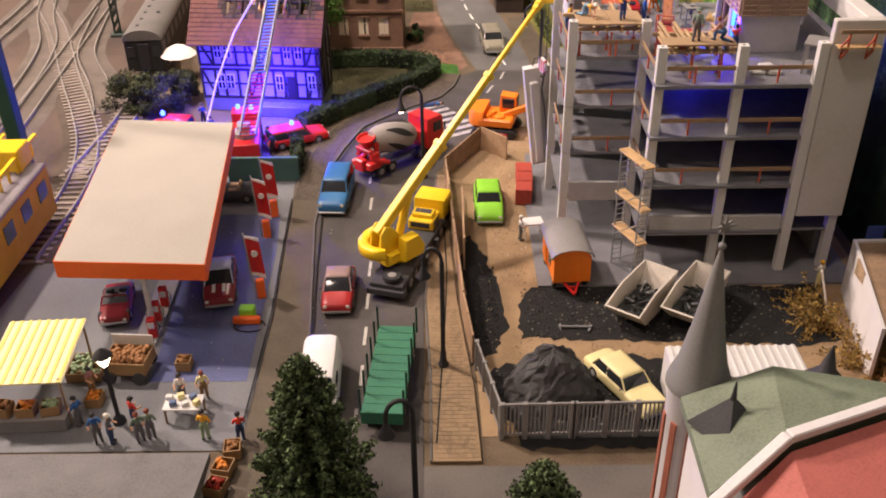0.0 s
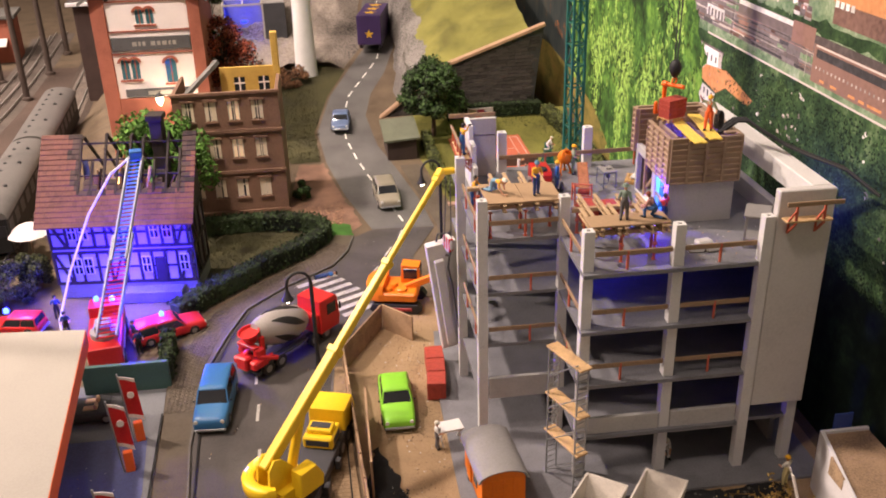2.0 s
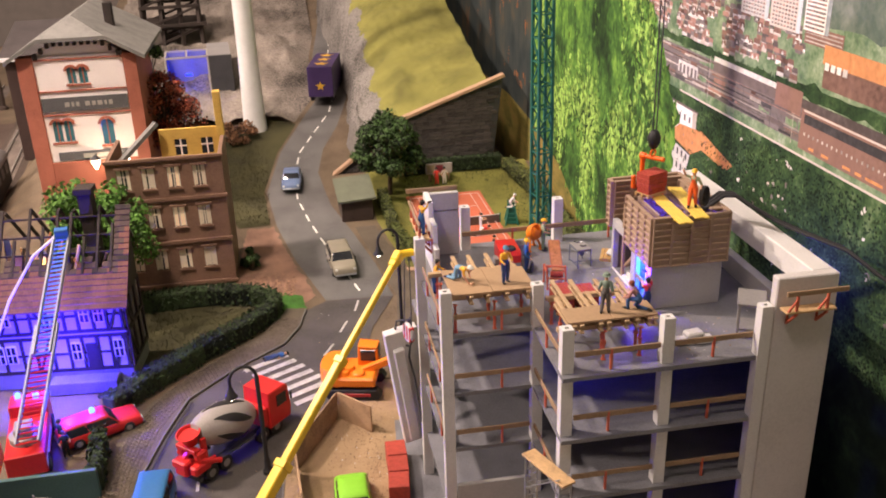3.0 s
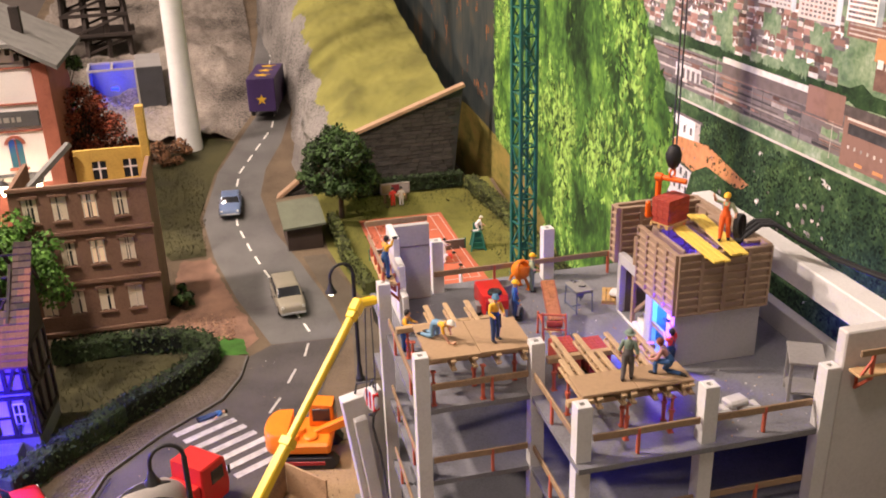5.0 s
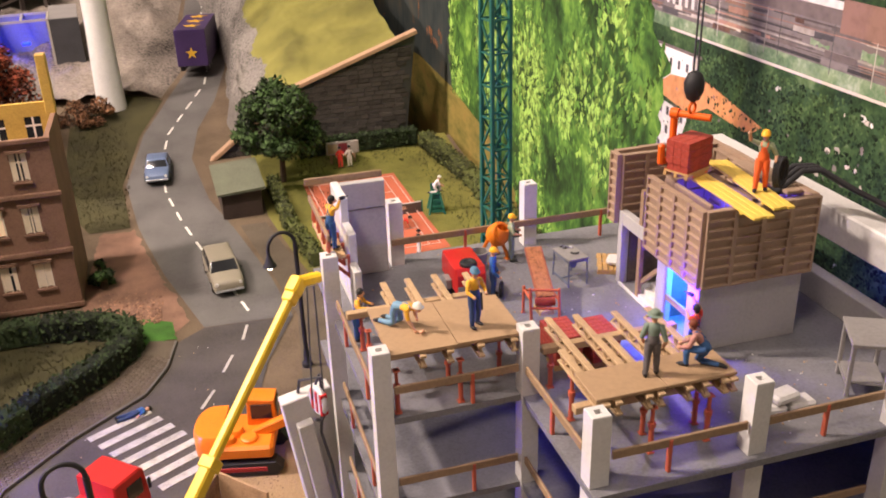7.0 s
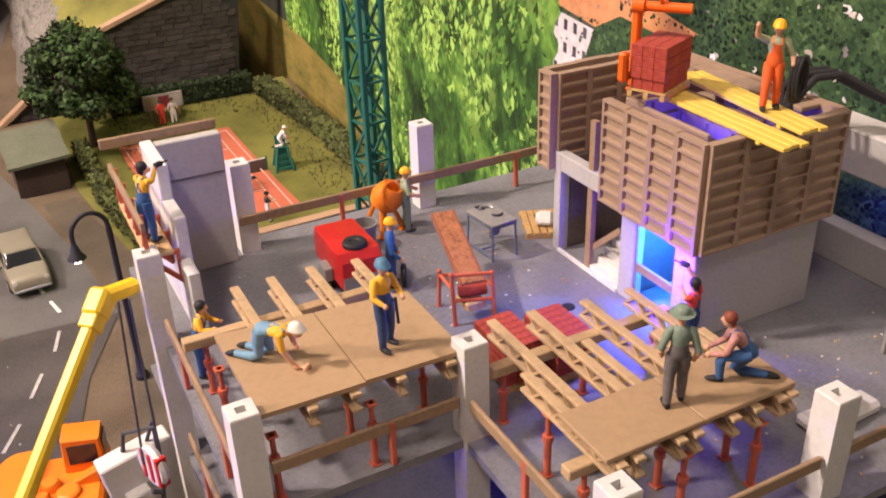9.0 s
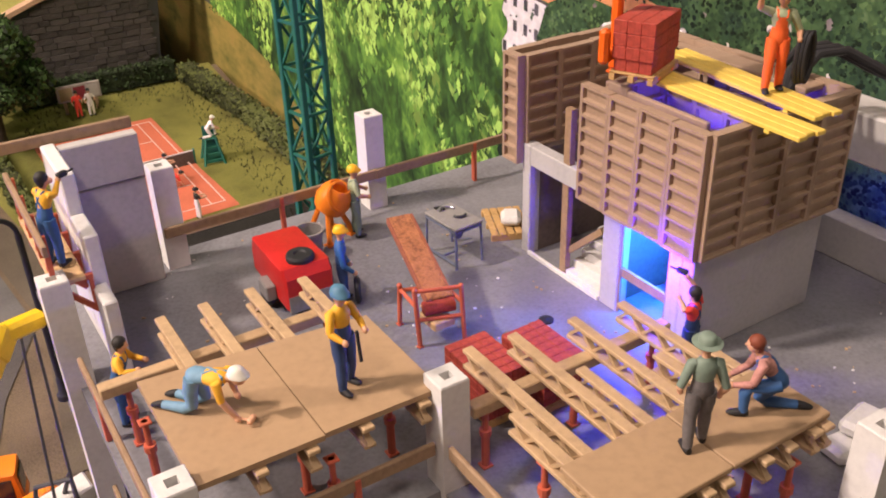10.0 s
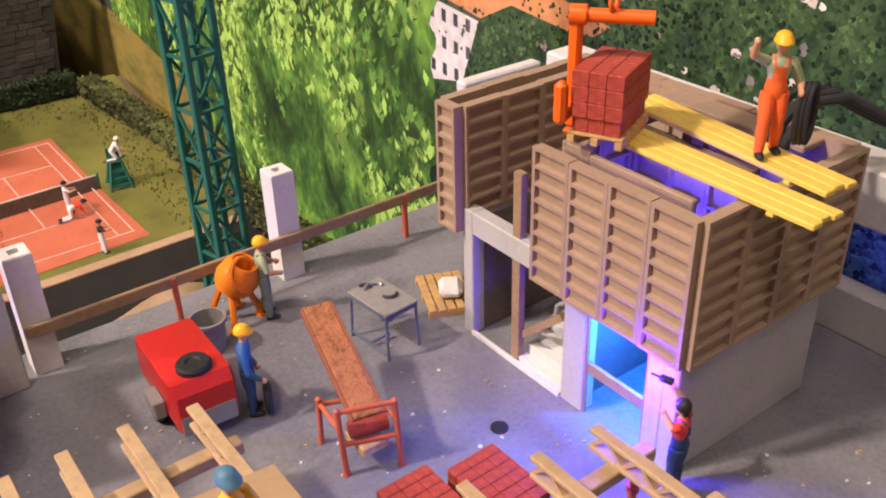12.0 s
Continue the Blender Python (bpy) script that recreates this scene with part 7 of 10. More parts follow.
for k, (x, y, r) in enumerate(((-17.5, 33.5, 20), (-16.0, 34.6, 140), (-14.9, 33.7, 200), (-14.0, 36.4, 0), (-12.9, 36.6, 20), (-16.8, 33.4, 90), (-12.2, 33.6, 180), (-18.9, 37.0, 60), (-18.8, 34.7, 250), (-10.4, 33.4, 200), (-15.4, 33.5, 30))):
    a = cols[k % 8]
    figurine(x, y, 0.05, r, *a, "stand", "work" if k % 2 else "hip", label="painted plastic figure of a market visitor")
NEARROOF = mat("near_roof", (0.15, 0.145, 0.14), 0.7, vary=0.2, blot=60, bump=0.3)
nr = thing("market_hall", -16.5, 27.0, 0, 0, "low building with a dull grey sheet roof", "building")
s = Shape()
s.box(-6.0, -4.0, 0, 5.0, 3.3, 1.6, 0.03)
part("wall", s, PLASTER, nr)
s = Shape()
s.slab([(-6.4, -4.4), (5.4, -4.4), (5.4, 3.6), (-6.4, 3.6)], 1.6, 1.9)
s.loft([[(-6.4, 3.7, 1.9), (5.4, 3.7, 1.9), (5.4, -4.4, 1.95), (-6.4, -4.4, 1.95)], [(-6.4, 3.65, 2.0), (5.4, 3.65, 2.0), (5.4, -4.4, 2.9), (-6.4, -4.4, 2.9)]])
part("roof", s, NEARROOF, nr)

# church close to the camera
ch = thing("church", 0, 0, 0, 0, "red and white church with green roof and grey cone tower", "church")
s = Shape()
s.lathe([(1.15, 0), (1.15, 7.9), (1.22, 8.0), (1.22, 8.1)], 20, pose(9.8, 28.0, 0))
part("tower_wall", s, PLASTER, ch)
for k in range(10):
    a = k * 2 * math.pi / 10
    q = Shape()
    q.box(-0.14, -0.05, 0.5, 0.14, 0.06, 6.6, 0.01, pose(9.8 + 1.15 * math.cos(a), 28.0 + 1.15 * math.sin(a), 0, 0, 0, math.degrees(a) - 90))
    part("brick_pilaster", q, REDBRICK, ch)
s = Shape()
s.lathe([(1.3, 8.1), (1.3, 8.25), (1.22, 8.5), (0.96, 9.2), (0.64, 10.8), (0.34, 12.7), (0.13, 14.0), (0.06, 14.35)], 32, pose(9.8, 28.0, 0))
s.ball((9.8, 28.0, 14.5), 0.15, (1, 1, 1), 12)
part("cone_roof", s, CONEGREY, ch)
s = Shape()
s.rod((9.8, 28.0, 14.5), (9.8, 28.0, 15.1), 0.035, 6)
for k in range(8):
    a = k * math.pi / 4
    r = 0.5 if k % 2 == 0 else 0.34
    s.rod((9.8, 28.0, 15.3), (9.8 + r * math.cos(a), 28.0 + 0.3 * r * math.cos(a), 15.3 + r * math.sin(a)), 0.1, 6, 0.02)
part("finial", s, CONEGREY, ch, "grey star finial on the tip")
s = Shape()
s.slab([(9.2, 13), (26, 13), (26, 26.4), (9.2, 26.4)], 0, 7.0)
part("nave_wall", s, PLASTER, ch)
s = Shape()
s.loft([[(8.85, 26.95, 8.3), (12.0, 26.7, 10.0), (16.7, 27.2, 8.3), (16.7, 27.2, 7.9), (8.85, 26.95, 7.9)], [(8.75, 22.0, 8.3), (11.3, 22.85, 10.15), (17.4, 25.25, 10.0), (17.4, 25.25, 9.6), (8.75, 22.0, 7.9)]])
part("green_roof", s, CHURCHROOF, ch, "green church roof", 0)
s = Shape()
s.add([(9.3, 26.6, 7.0), (16.3, 26.8, 7.0), (16.3, 26.8, 8.0), (12.0, 26.5, 9.7), (9.3, 26.6, 8.0), (9.3, 26.3, 7.0), (16.3, 26.5, 7.0), (16.3, 26.5, 8.0), (12.0, 26.2, 9.7), (9.3, 26.3, 8.0)], [(0, 1, 2, 3, 4), (5, 9, 8, 7, 6), (0, 5, 6, 1), (1, 6, 7, 2), (4, 9, 5, 0)])
part("gable_wall", s, PLASTER, ch)
s = Shape()
s.beam((8.5, 21.4, 8.2), (11.3, 22.75, 10.2), 0.42, 0.36, 0.05)
s.beam((11.3, 22.75, 10.2), (21.0, 26.6, 10.2), 0.42, 0.36, 0.05)
part("gable_edge", s, PLASTER, ch, "cream gable edge")
s = Shape()
s.loft([[(8.8, 13, 7.2), (8.8, 21.4, 7.4), (11.4, 22.5, 9.75), (11.4, 13, 8.6), (11.4, 13, 7.0)], [(21, 13, 7.0), (21, 26.0, 7.4), (21, 26.3, 9.75), (21, 13, 8.6), (21, 13, 7.0)]])
part("red_roof", s, mat("church_red", (0.42, 0.12, 0.1), 0.7, vary=0.15, bump=0.2), ch, "red tiled nave roof")
DORMER = mat("dormer_slate", (0.04, 0.04, 0.043), 0.6, vary=0.2, blot=90, bump=0.2)
s = Shape()
s.box(-0.4, -0.4, 7.9, 0.4, 0.4, 8.7, 0.03, pose(10.1, 25.0, 0, 0, 0, 30))
dm = part("dormer", s, DORMER, ch)
s = Shape()
q = [pose(10.1, 25.0, 0, 0, 0, 30) @ Vector(p) for p in ((-1.05, -1.05, 8.5), (1.05, -1.05, 8.5), (1.05, 1.05, 8.5), (-1.05, 1.05, 8.5), (-0.1, -0.1, 9.9), (0.1, -0.1, 9.9), (0.1, 0.1, 9.9), (-0.1, 0.1, 9.9))]
s.loft([q[:4], q[4:]])
part("dormer_roof", s, DORMER, dm, "dark slate pyramid roof", 0)
s = Shape()
s.lathe([(0.14, 9.8), (0.1, 10.1), (0.03, 10.7)], 8, pose(10.1, 25.0, 0))
part("spire", s, DORMER, dm)
s = Shape()
s.lathe([(0.95, 0), (0.95, 6.7), (1.3, 6.8), (0.95, 7.2), (0.35, 7.9), (0.03, 9.1)], 12, pose(15.3, 29.0, 0))
part("small_spire", s, DORMER, ch, "small dark slate spire")
# container and right hand shed
ct = thing("container", 14.4, 36.2, 0.03, 0, "white storage container with a ribbed roof", "container")
s = Shape()
s.box(-3.35, -1.25, 0.1, 3.35, 1.25, 2.5, 0.03)
part("body", s, WHITE, ct)
for i in range(16):
    s = Shape()
    s.box(-3.2 + i * 0.42, -1.25, 2.5, -3.04 + i * 0.42, 1.25, 2.56, 0.02)
    part("roof_rib", s, WHITE, ct)
rb = thing("ruined_shed", 0, 0, 0, 0, "white walled shed with a weathered brown roof", "shed")
s = Shape()
s.loft([[(21.9, 37.3, 0), (22.1, 37.3, 0), (22.1, 37.3, 3.6), (21.9, 37.3, 3.6)], [(23.74, 46.0, 0), (23.94, 46.0, 0), (23.94, 46.0, 3.6), (23.74, 46.0, 3.6)]])
s.box(23.94, 45.8, 0, 26.3, 46.0, 3.6)
part("wall", s, PLASTER, rb)
s = Shape()
s.slab([(22.1, 37.3), (26.3, 37.3), (26.3, 45.8), (23.9, 45.8)], 3.2, 3.45)
part("roof", s, mat("rust_roof", (0.3, 0.2, 0.12), 0.8, vary=0.35, blot=80, bump=0.5), rb)
s = Shape()
s.loft([[(22.9, 42.2, 3.0), (23.0, 42.2, 3.0), (23.0, 42.2, 3.62), (22.9, 42.2, 3.62)], [(23.2, 43.9, 2.6), (23.3, 43.9, 2.6), (23.3, 43.9, 3.62), (23.2, 43.9, 3.62)]])
part("broken_edge", s, mat("bare_render", (0.36, 0.25, 0.15), 0.85, vary=0.4, blot=120, bump=0.4), rb, "bare brown render where the edge is broken")
rt = thing("rusty_tank", 22.6, 35.6, 0.03, 0, "orange domed tank under a rusty hoop", "tank")
s = Shape()
s.lathe([(0.95, 0), (1.0, 0.7), (0.85, 1.1), (0.5, 1.35), (0.02, 1.45)], 20)
part("dome", s, mat("tank_orange", (0.62, 0.2, 0.06), 0.6, vary=0.25, blot=120, bump=0.2), rt)
s = Shape()
s.tube([(-1.25, -0.4, 0), (-1.15, -0.2, 0.9), (-0.8, 0, 1.5), (-0.2, 0.2, 1.85), (0.5, 0.4, 1.9), (1.1, 0.5, 1.6)], 0.16, 8)
part("hoop", s, mat("hoop_rust", (0.2, 0.1, 0.05), 0.85, vary=0.4, bump=0.4), rt)
figurine(22.4, 46.2, 0.1, 200, HELMWHITE, CREAM, HELMYEL, "stand", "work", label="builder figure in cream clothes by the shed")
s = Shape()
s.box(24.8, 46.2, 0, 25.0, 46.4, 3.4, 0.02)
s.box(24.5, 46.1, 2.2, 25.5, 46.2, 4.4, 0.02)
t = thing("ladder", 22.1, 43.6, 0.05, 78, "short pale ladder leaning on the shed wall", "ladder")
for sx in (-0.3, 0.3):
    q = Shape()
    q.beam((sx, 0, 0), (sx, 0.9, 3.0), 0.08, 0.08)
    part("stile", q, FACADE, t)
for i in range(8):
    q = Shape()
    q.rod((-0.3, 0.1 + 0.1 * i, 0.3 + 0.34 * i), (0.3, 0.1 + 0.1 * i, 0.3 + 0.34 * i), 0.05, 6)
    part("rung", q, FACADE, t)
solo("info_sign", s, mat("sign_blue", (0.03, 0.06, 0.25), 0.5), 0, 0, 0, 0, "dark blue site notice board on a post", "sign")

# ---- plants ----
def leaves(s, c, r, n, size, flat=1.0):
    """Small leaf cards scattered in a lumpy shell."""
    for k in range(n):
        u = Vector((random.gauss(0, 1), random.gauss(0, 1), random.gauss(0, 1)))
        if u.length < 1e-3:
            continue
        u.normalize()
        p = Vector(c) + Vector((u.x * r, u.y * r, u.z * r * flat)) * random.uniform(0.55, 1.05)
        a = Vector((random.uniform(-1, 1), random.uniform(-1, 1), random.uniform(-1, 1))).normalized() * size * random.uniform(0.6, 1.3)
        b = a.cross(u)
        if b.length < 1e-4:
            continue
        b = b.normalized() * a.length * 0.6
        s.quad(p - a, p - b, p + a, p + b)


def tree(x, y, h, r, leaf, label, seed, n=34, per=150, size=0.17, trunk=0.28, name="tree"):
    random.seed(seed)
    t = thing(name, x, y, height(x, y), 0, label, "tree")
    s = Shape()
    s.tube([(0, 0, 0), (0.1, 0.05, h * 0.3), (0.0, 0.1, h * 0.7)], trunk, 9, trunk * 0.5)
    crown = Shape()
    for i in range(n):
        a = random.uniform(0, 2 * math.pi)
        q = random.uniform(0.15, 1.0) ** 0.6
        z = h * (random.uniform(0.38, 0.95) if name == "tree" else random.uniform(0.12, 0.92))
        w = r * q * math.sqrt(max(0.12, 1 - ((z / h - (0.62 if name == "tree" else 0.3)) / (0.42 if name == "tree" else 0.66)) ** 2))
        c = (w * math.cos(a), w * math.sin(a), z)
        s.tube([(0, 0, h * random.uniform(0.25, 0.55)), (c[0] * 0.5, c[1] * 0.5, z * 0.85), c], trunk * 0.3, 5, trunk * 0.08)
        leaves(crown, c, r * random.uniform(0.22, 0.38), per, size, 0.8)
    part("trunk", s, BARK, t)
    part("crown", crown, leaf, t, smooth=0)
    return t


def conifer(x, y, h, r, label, seed):
    random.seed(seed)
    t = thing("conifer", x, y, 0, 0, label, "tree")
    s = Shape()
    s.tube([(0, 0, 0), (0, 0, h)], 0.3, 8, 0.05)
    part("trunk", s, BARK, t)
    c = Shape()
    b = Shape()
    z = 0.08 * h
    while z < h * 0.97:
        w = r * (1 - z / h) ** 0.8 + 0.15
        n = 7 + int(5 * w / r)
        a0 = random.uniform(0, 6)
        for k in range(n):
            a = a0 + 6.283 * k / n + random.uniform(-0.2, 0.2)
            length = w * random.uniform(0.7, 1.08)
            u = Vector((math.cos(a), math.sin(a), random.uniform(0.0, 0.35)))
            b.rod((0, 0, z), Vector((0, 0, z)) + u * length * 0.9, 0.05, 4, 0.02)
            m = max(4, int(length / 0.13))
            for q in range(m):
                f = 0.15 + 0.85 * (q + 1) / m
                spot = Vector((0, 0, z)) + u * length * f + Vector((0, 0, 0.12 * f * f * length))
                leaves(c, spot, 0.2 + 0.16 * (1 - f), 11, 0.11, 0.7)
        z += random.uniform(0.28, 0.42) * (0.55 + 0.6 * w / r)
    leaves(c, (0, 0, h * 0.98), 0.16, 40, 0.09, 2.2)
    part("branches", b, BARK, t)
    part("needles", c, NEEDLE, t, smooth=0)


NEEDLE = mat("needle_green", (0.085, 0.125, 0.05), 0.8, vary=0.5, blot=120, grain=900, bump=0.2, island=0.75)
LEAFRUST = mat("leaf_rust", (0.2, 0.1, 0.05), 0.85, vary=0.5, blot=120, grain=900, bump=0.2, island=0.6)
LEAFOLIVE = mat("leaf_olive", (0.05, 0.058, 0.022), 0.85, vary=0.5, blot=120, grain=900, bump=0.2, island=0.6)
conifer(-6.1, 28.5, 9.3, 3.2, "dense dark green fir tree beside the street", 31)
conifer(3.6, 25.6, 6.2, 2.6, "small dark green fir tree beside the church", 32)
tree(10.6, 103.5, 7.8, 3.4, LEAFDARK, "round dark green tree in front of the stone wall", 33, n=46, per=230, size=0.2)
tree(-13.9, 85.2, 11.0, 3.5, LEAFLIT, "bright green leafy tree behind the burnt house", 34, n=60, per=170, size=0.2)
tree(-11.6, 112.5, 10.2, 3.8, LEAFRED, "autumn red tree behind the brown house", 35, n=54)
tree(-13.2, 117.0, 12.5, 2.0, LEAF, "green tree beside the white house", 36)
for x, y, h, r, sd in ((-27.6, 75.2, 3.6, 2.3, 37), (-25.2, 74.2, 3.8, 2.2, 38), (-23.4, 77.0, 3.2, 1.8, 39)):
    tree(x, y, h, r, LEAFOLIVE, "olive green bush beside the railway", sd, n=26, per=220, size=0.11, name="bush")
tree(-5.0, 119.0, 1.9, 2.3, LEAFRUST, "low rusty brown bush at the foot of the silo", 40, n=14, name="bush")
tree(-3.2, 90.5, 1.8, 1.1, LEAFDARK, "small dark bush at the house corner", 41, n=10, name="bush")
tree(11.5, 158, 9, 3.5, LEAF, "green tree on the hill top", 42, n=22)
random.seed(45)
bt = thing("bare_bush", 21.2, 42.3, 0.03, 0, "bare golden brown bush beside the shed", "bush")
s = Shape()
gold = Shape()
for bx, by, num in ((0, 0, 46), (0.7, -3.4, 26), (-0.4, 1.6, 22), (1.3, -5.2, 16)):
    for k in range(num):
        p = Vector((bx + random.uniform(-0.5, 0.5), by + random.uniform(-0.6, 0.6), 0))
        pts = [p.copy()]
        d = Vector((random.uniform(-1.2, 0.8), random.uniform(-1.2, 1.2), random.uniform(0.5, 1.8))).normalized()
        for i in range(7):
            p = p + d * random.uniform(0.24, 0.42)
            p.z = max(p.z, 0.05)
            d = (d + Vector((random.uniform(-0.9, 0.9), random.uniform(-0.9, 0.9), random.uniform(-0.8, 0.55)))).normalized()
            pts.append(p.copy())
            if random.random() < 0.75:
                leaves(gold, p, 0.22, 5, 0.1, 0.8)
        s.tube(pts, 0.04, 4, 0.012)
part("dry_leaves", gold, mat("leaf_gold", (0.26, 0.17, 0.04), 0.8, vary=0.4, island=0.7), bt, "golden dry leaves", 0)
part("twig", s, mat("twig_gold", (0.3, 0.17, 0.05), 0.8, vary=0.3), bt)


def hedge(pts, w, h, label, seed, leaf=None):
    random.seed(seed)
    t = thing("hedge", 0, 0, 0, 0, label, "hedge")
    core, top = Shape(), Shape()
    for (x0, y0), (x1, y1) in zip(pts, pts[1:]):
        a, b = Vector((x0, y0, height(x0, y0))), Vector((x1, y1, height(x1, y1)))
        core.beam(a + Vector((0, 0, h / 2)), b + Vector((0, 0, h / 2)), w * 0.85, h * 0.94, 0.1)
        d = b - a
        side = d.cross(Vector((0, 0, 1))).normalized()
        for k in range(int(d.length * 90)):
            f = random.random()
            u, v = random.uniform(-1, 1), random.uniform(0, 1)
            if random.random() < 0.6:
                u = math.copysign(1, u)
            else:
                v = 1
            p = a + d * f + side * (u * w / 2) + Vector((0, 0, v * h)) + Vector((random.uniform(-0.06, 0.06),) * 3)
            e = Vector((random.uniform(-1, 1), random.uniform(-1, 1), random.uniform(-1, 1))).normalized() * random.uniform(0.07, 0.17)
            g = e.orthogonal().normalized() * e.length * 0.7
            top.quad(p - e, p - g, p + e, p + g)
    part("hedge_core", core, leaf or HEDGE, t)
    part("hedge_leaves", top, leaf or HEDGE, t, smooth=0)


hedge([(-12.0, 69.6), (-9.4, 72.8), (-6.6, 75.8), (-3.4, 78.8), (-1.4, 81.2), (-1.3, 82.8), (-3.0, 84.4), (-6.5, 85.0), (-11.8, 84.8)], 1.3, 1.5, "dark clipped hedge round the lawn", 50)
hedge([(-11.5, 61.6), (-11.9, 66.0)], 0.9, 1.7, "dark hedge stub beside the forecourt", 51)
hedge([(12.5, 107.4), (23.0, 107.4)], 1.0, 1.5, "green hedge behind the tennis court", 52)
hedge([(23.6, 107.0), (25.2, 99.0), (25.6, 90.0), (25.8, 80.0)], 1.3, 1.3, "mossy olive hedge along the backdrop", 53, MOSS)
hedge([(9.6, 102.5), (9.9, 95.0), (10.8, 89.0)], 0.9, 1.2, "mossy green hedge beside the garden shed", 54, MOSS)

# grass tufts
s = Shape()
random.seed(60)
for poly, n in (((-11, 72, -2, 84), 900), ((12, 84, 25.4, 107), 1800), ((-6.4, 99, -1.5, 118), 800)):
    for k in range(n):
        x, y = random.uniform(poly[0], poly[2]), random.uniform(poly[1], poly[3])
        if poly[0] == -11 and (y - 72) < (x + 11) * 0.95:
            continue
        if poly[0] == 12 and 14.4 < x < 22.0 and y < 104.3:
            continue
        z = height(x, y) + 0.02
        a = random.uniform(0, 6.28)
        for j in range(3):
            a += 2
            dx, dy = 0.1 * math.cos(a), 0.1 * math.sin(a)
            s.add([(x - dy * 0.3, y + dx * 0.3, z), (x + dy * 0.3, y - dx * 0.3, z), (x + dx, y + dy, z + random.uniform(0.1, 0.25))], [(0, 1, 2)])
solo("grass_tufts", s, GRASS, 0, 0, 0, 0, "short olive grass fibres on the lawns", "grass", kind="stuff", smooth=0)

# ---- half-timbered house on fire ----
ht = thing("timbered_house", -21.25, 74.8, 0, -5.5, "white half-timbered house with a burnt open roof", "house")
Wd, Dp, DB = 10.45, 8.0, 4.3
s = Shape()
s.box(0.1, 0.0, 0, Wd, DB, 1.15, 0.03)
s.box(5.0, -1.2, 0, 9.5, 0.0, 0.9, 0.04)
part("stone_base", s, mat("base_stone", (0.2, 0.19, 0.18), 0.8, vary=0.2, bump=0.4), ht)
# front plaster darker and bluer than PLASTER, with its shade painted in
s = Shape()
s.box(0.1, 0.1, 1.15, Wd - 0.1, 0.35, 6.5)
part("wall", s, mat("plaster_front_shade", (0.46, 0.44, 0.5), 0.8, vary=0.12, blot=40, bump=0.12), ht)
s = Shape()
s.box(0.1, DB - 0.25, 1.15, Wd - 0.1, DB, 6.5)
part("wall", s, PLASTER, ht)
# side walls are dark brown so that the gable ends look shaded
for x0 in (0.1, Wd - 0.35):
    s = Shape()
    s.box(x0, 0.35, 1.15, x0 + 0.25, DB - 0.25, 6.5)
    part("side_wall", s, mat("side_wall_shade", (0.16, 0.13, 0.12), 0.8, vary=0.3, bump=0.3) if x0 < 1 else bpy.data.materials["side_wall_shade"], ht, "side wall coloured dark to carry its shade")
def timber(a, b, w=0.22):
    q = Shape()
    q.beam(a, b, 0.16, w, 0.01)
    part("timber", q, TIMBER, ht)


for z in (1.25, 3.75, 4.15, 6.4):
    timber((0.0, 0.06, z), (Wd, 0.06, z))
for z in (2.5, 5.3):
    timber((0.0, 0.07, z), (Wd, 0.07, z), 0.14)
xs = [0.1, 1.3, 2.1, 3.3, 4.2, 5.3, 6.4, 7.3, 8.3, 9.2, 10.2]
for i, x in enumerate(xs):
    for z0, z1 in ((1.25, 3.75), (4.15, 6.4)):
        q = Shape()
        q.box(x - 0.1, -0.02, z0, x + 0.1, 0.12, z1, 0.01)
        part("timber", q, TIMBER, ht)
for x0, x1, z0, z1 in ((0.2, 1.2, 3.7, 1.3), (10.1, 9.3, 3.7, 1.3), (0.2, 1.2, 6.3, 4.2), (10.1, 9.3, 6.3, 4.2), (4.3, 5.2, 1.3, 3.7), (4.3, 5.2, 6.3, 4.2), (6.3, 5.4, 6.3, 4.2), (3.2, 2.2, 6.3, 4.2)):
    timber((x0, 0.05, z0), (x1, 0.05, z1), 0.18)
for z in (1.3, 3.9, 6.3):
    timber((Wd + 0.02, 0.2, z), (Wd + 0.02, DB - 0.1, z))
for y in (0.2, 1.6, 2.9, DB - 0.15):
    timber((Wd + 0.03, y, 1.2), (Wd + 0.03, y, 6.4), 0.2)
timber((Wd + 0.03, 0.3, 6.2), (Wd + 0.03, 1.5, 4.0), 0.18)
timber((Wd + 0.03, 0.3, 3.8), (Wd + 0.03, 1.5, 1.4), 0.18)
for x, z in ((1.45, 2.0), (2.25, 2.0), (6.55, 2.0), (9.35, 2.1), (1.45, 4.8), (2.25, 4.8), (7.45, 4.8), (8.4, 4.8)):
    w = Shape()
    w.box(x, -0.06, z, x + 0.7, 0.12, z + 1.35, 0.02)
    w2 = part("window", w, PLASTER, ht)
    for a in ((x + 0.08, z + 0.08), (x + 0.39, z + 0.08), (x + 0.08, z + 0.72), (x + 0.39, z + 0.72)):
        q = Shape()
        q.box(a[0], -0.08, a[1], a[0] + 0.23, -0.05, a[1] + 0.54)
        part("pane", q, GLASSD, w2)
q = Shape()
q.box(7.5, -0.05, 1.15, 8.25, 0.12, 3.2, 0.02)
part("door", q, TIMBER, ht, "dark wooden front door")
# roof: tiled slopes with a burnt hole
EV, RD = 6.4, 11.6
s = Shape()
def slope(u, v, side=0):
    y = -0.9 + v * (Dp / 2 + 0.9)
    if side:
        y = Dp + 0.9 - v * (Dp / 2 + 0.9)
    return Vector((-0.5 + u * (Wd + 1.0), y, EV - 0.3 + v * (RD - EV + 0.3)))


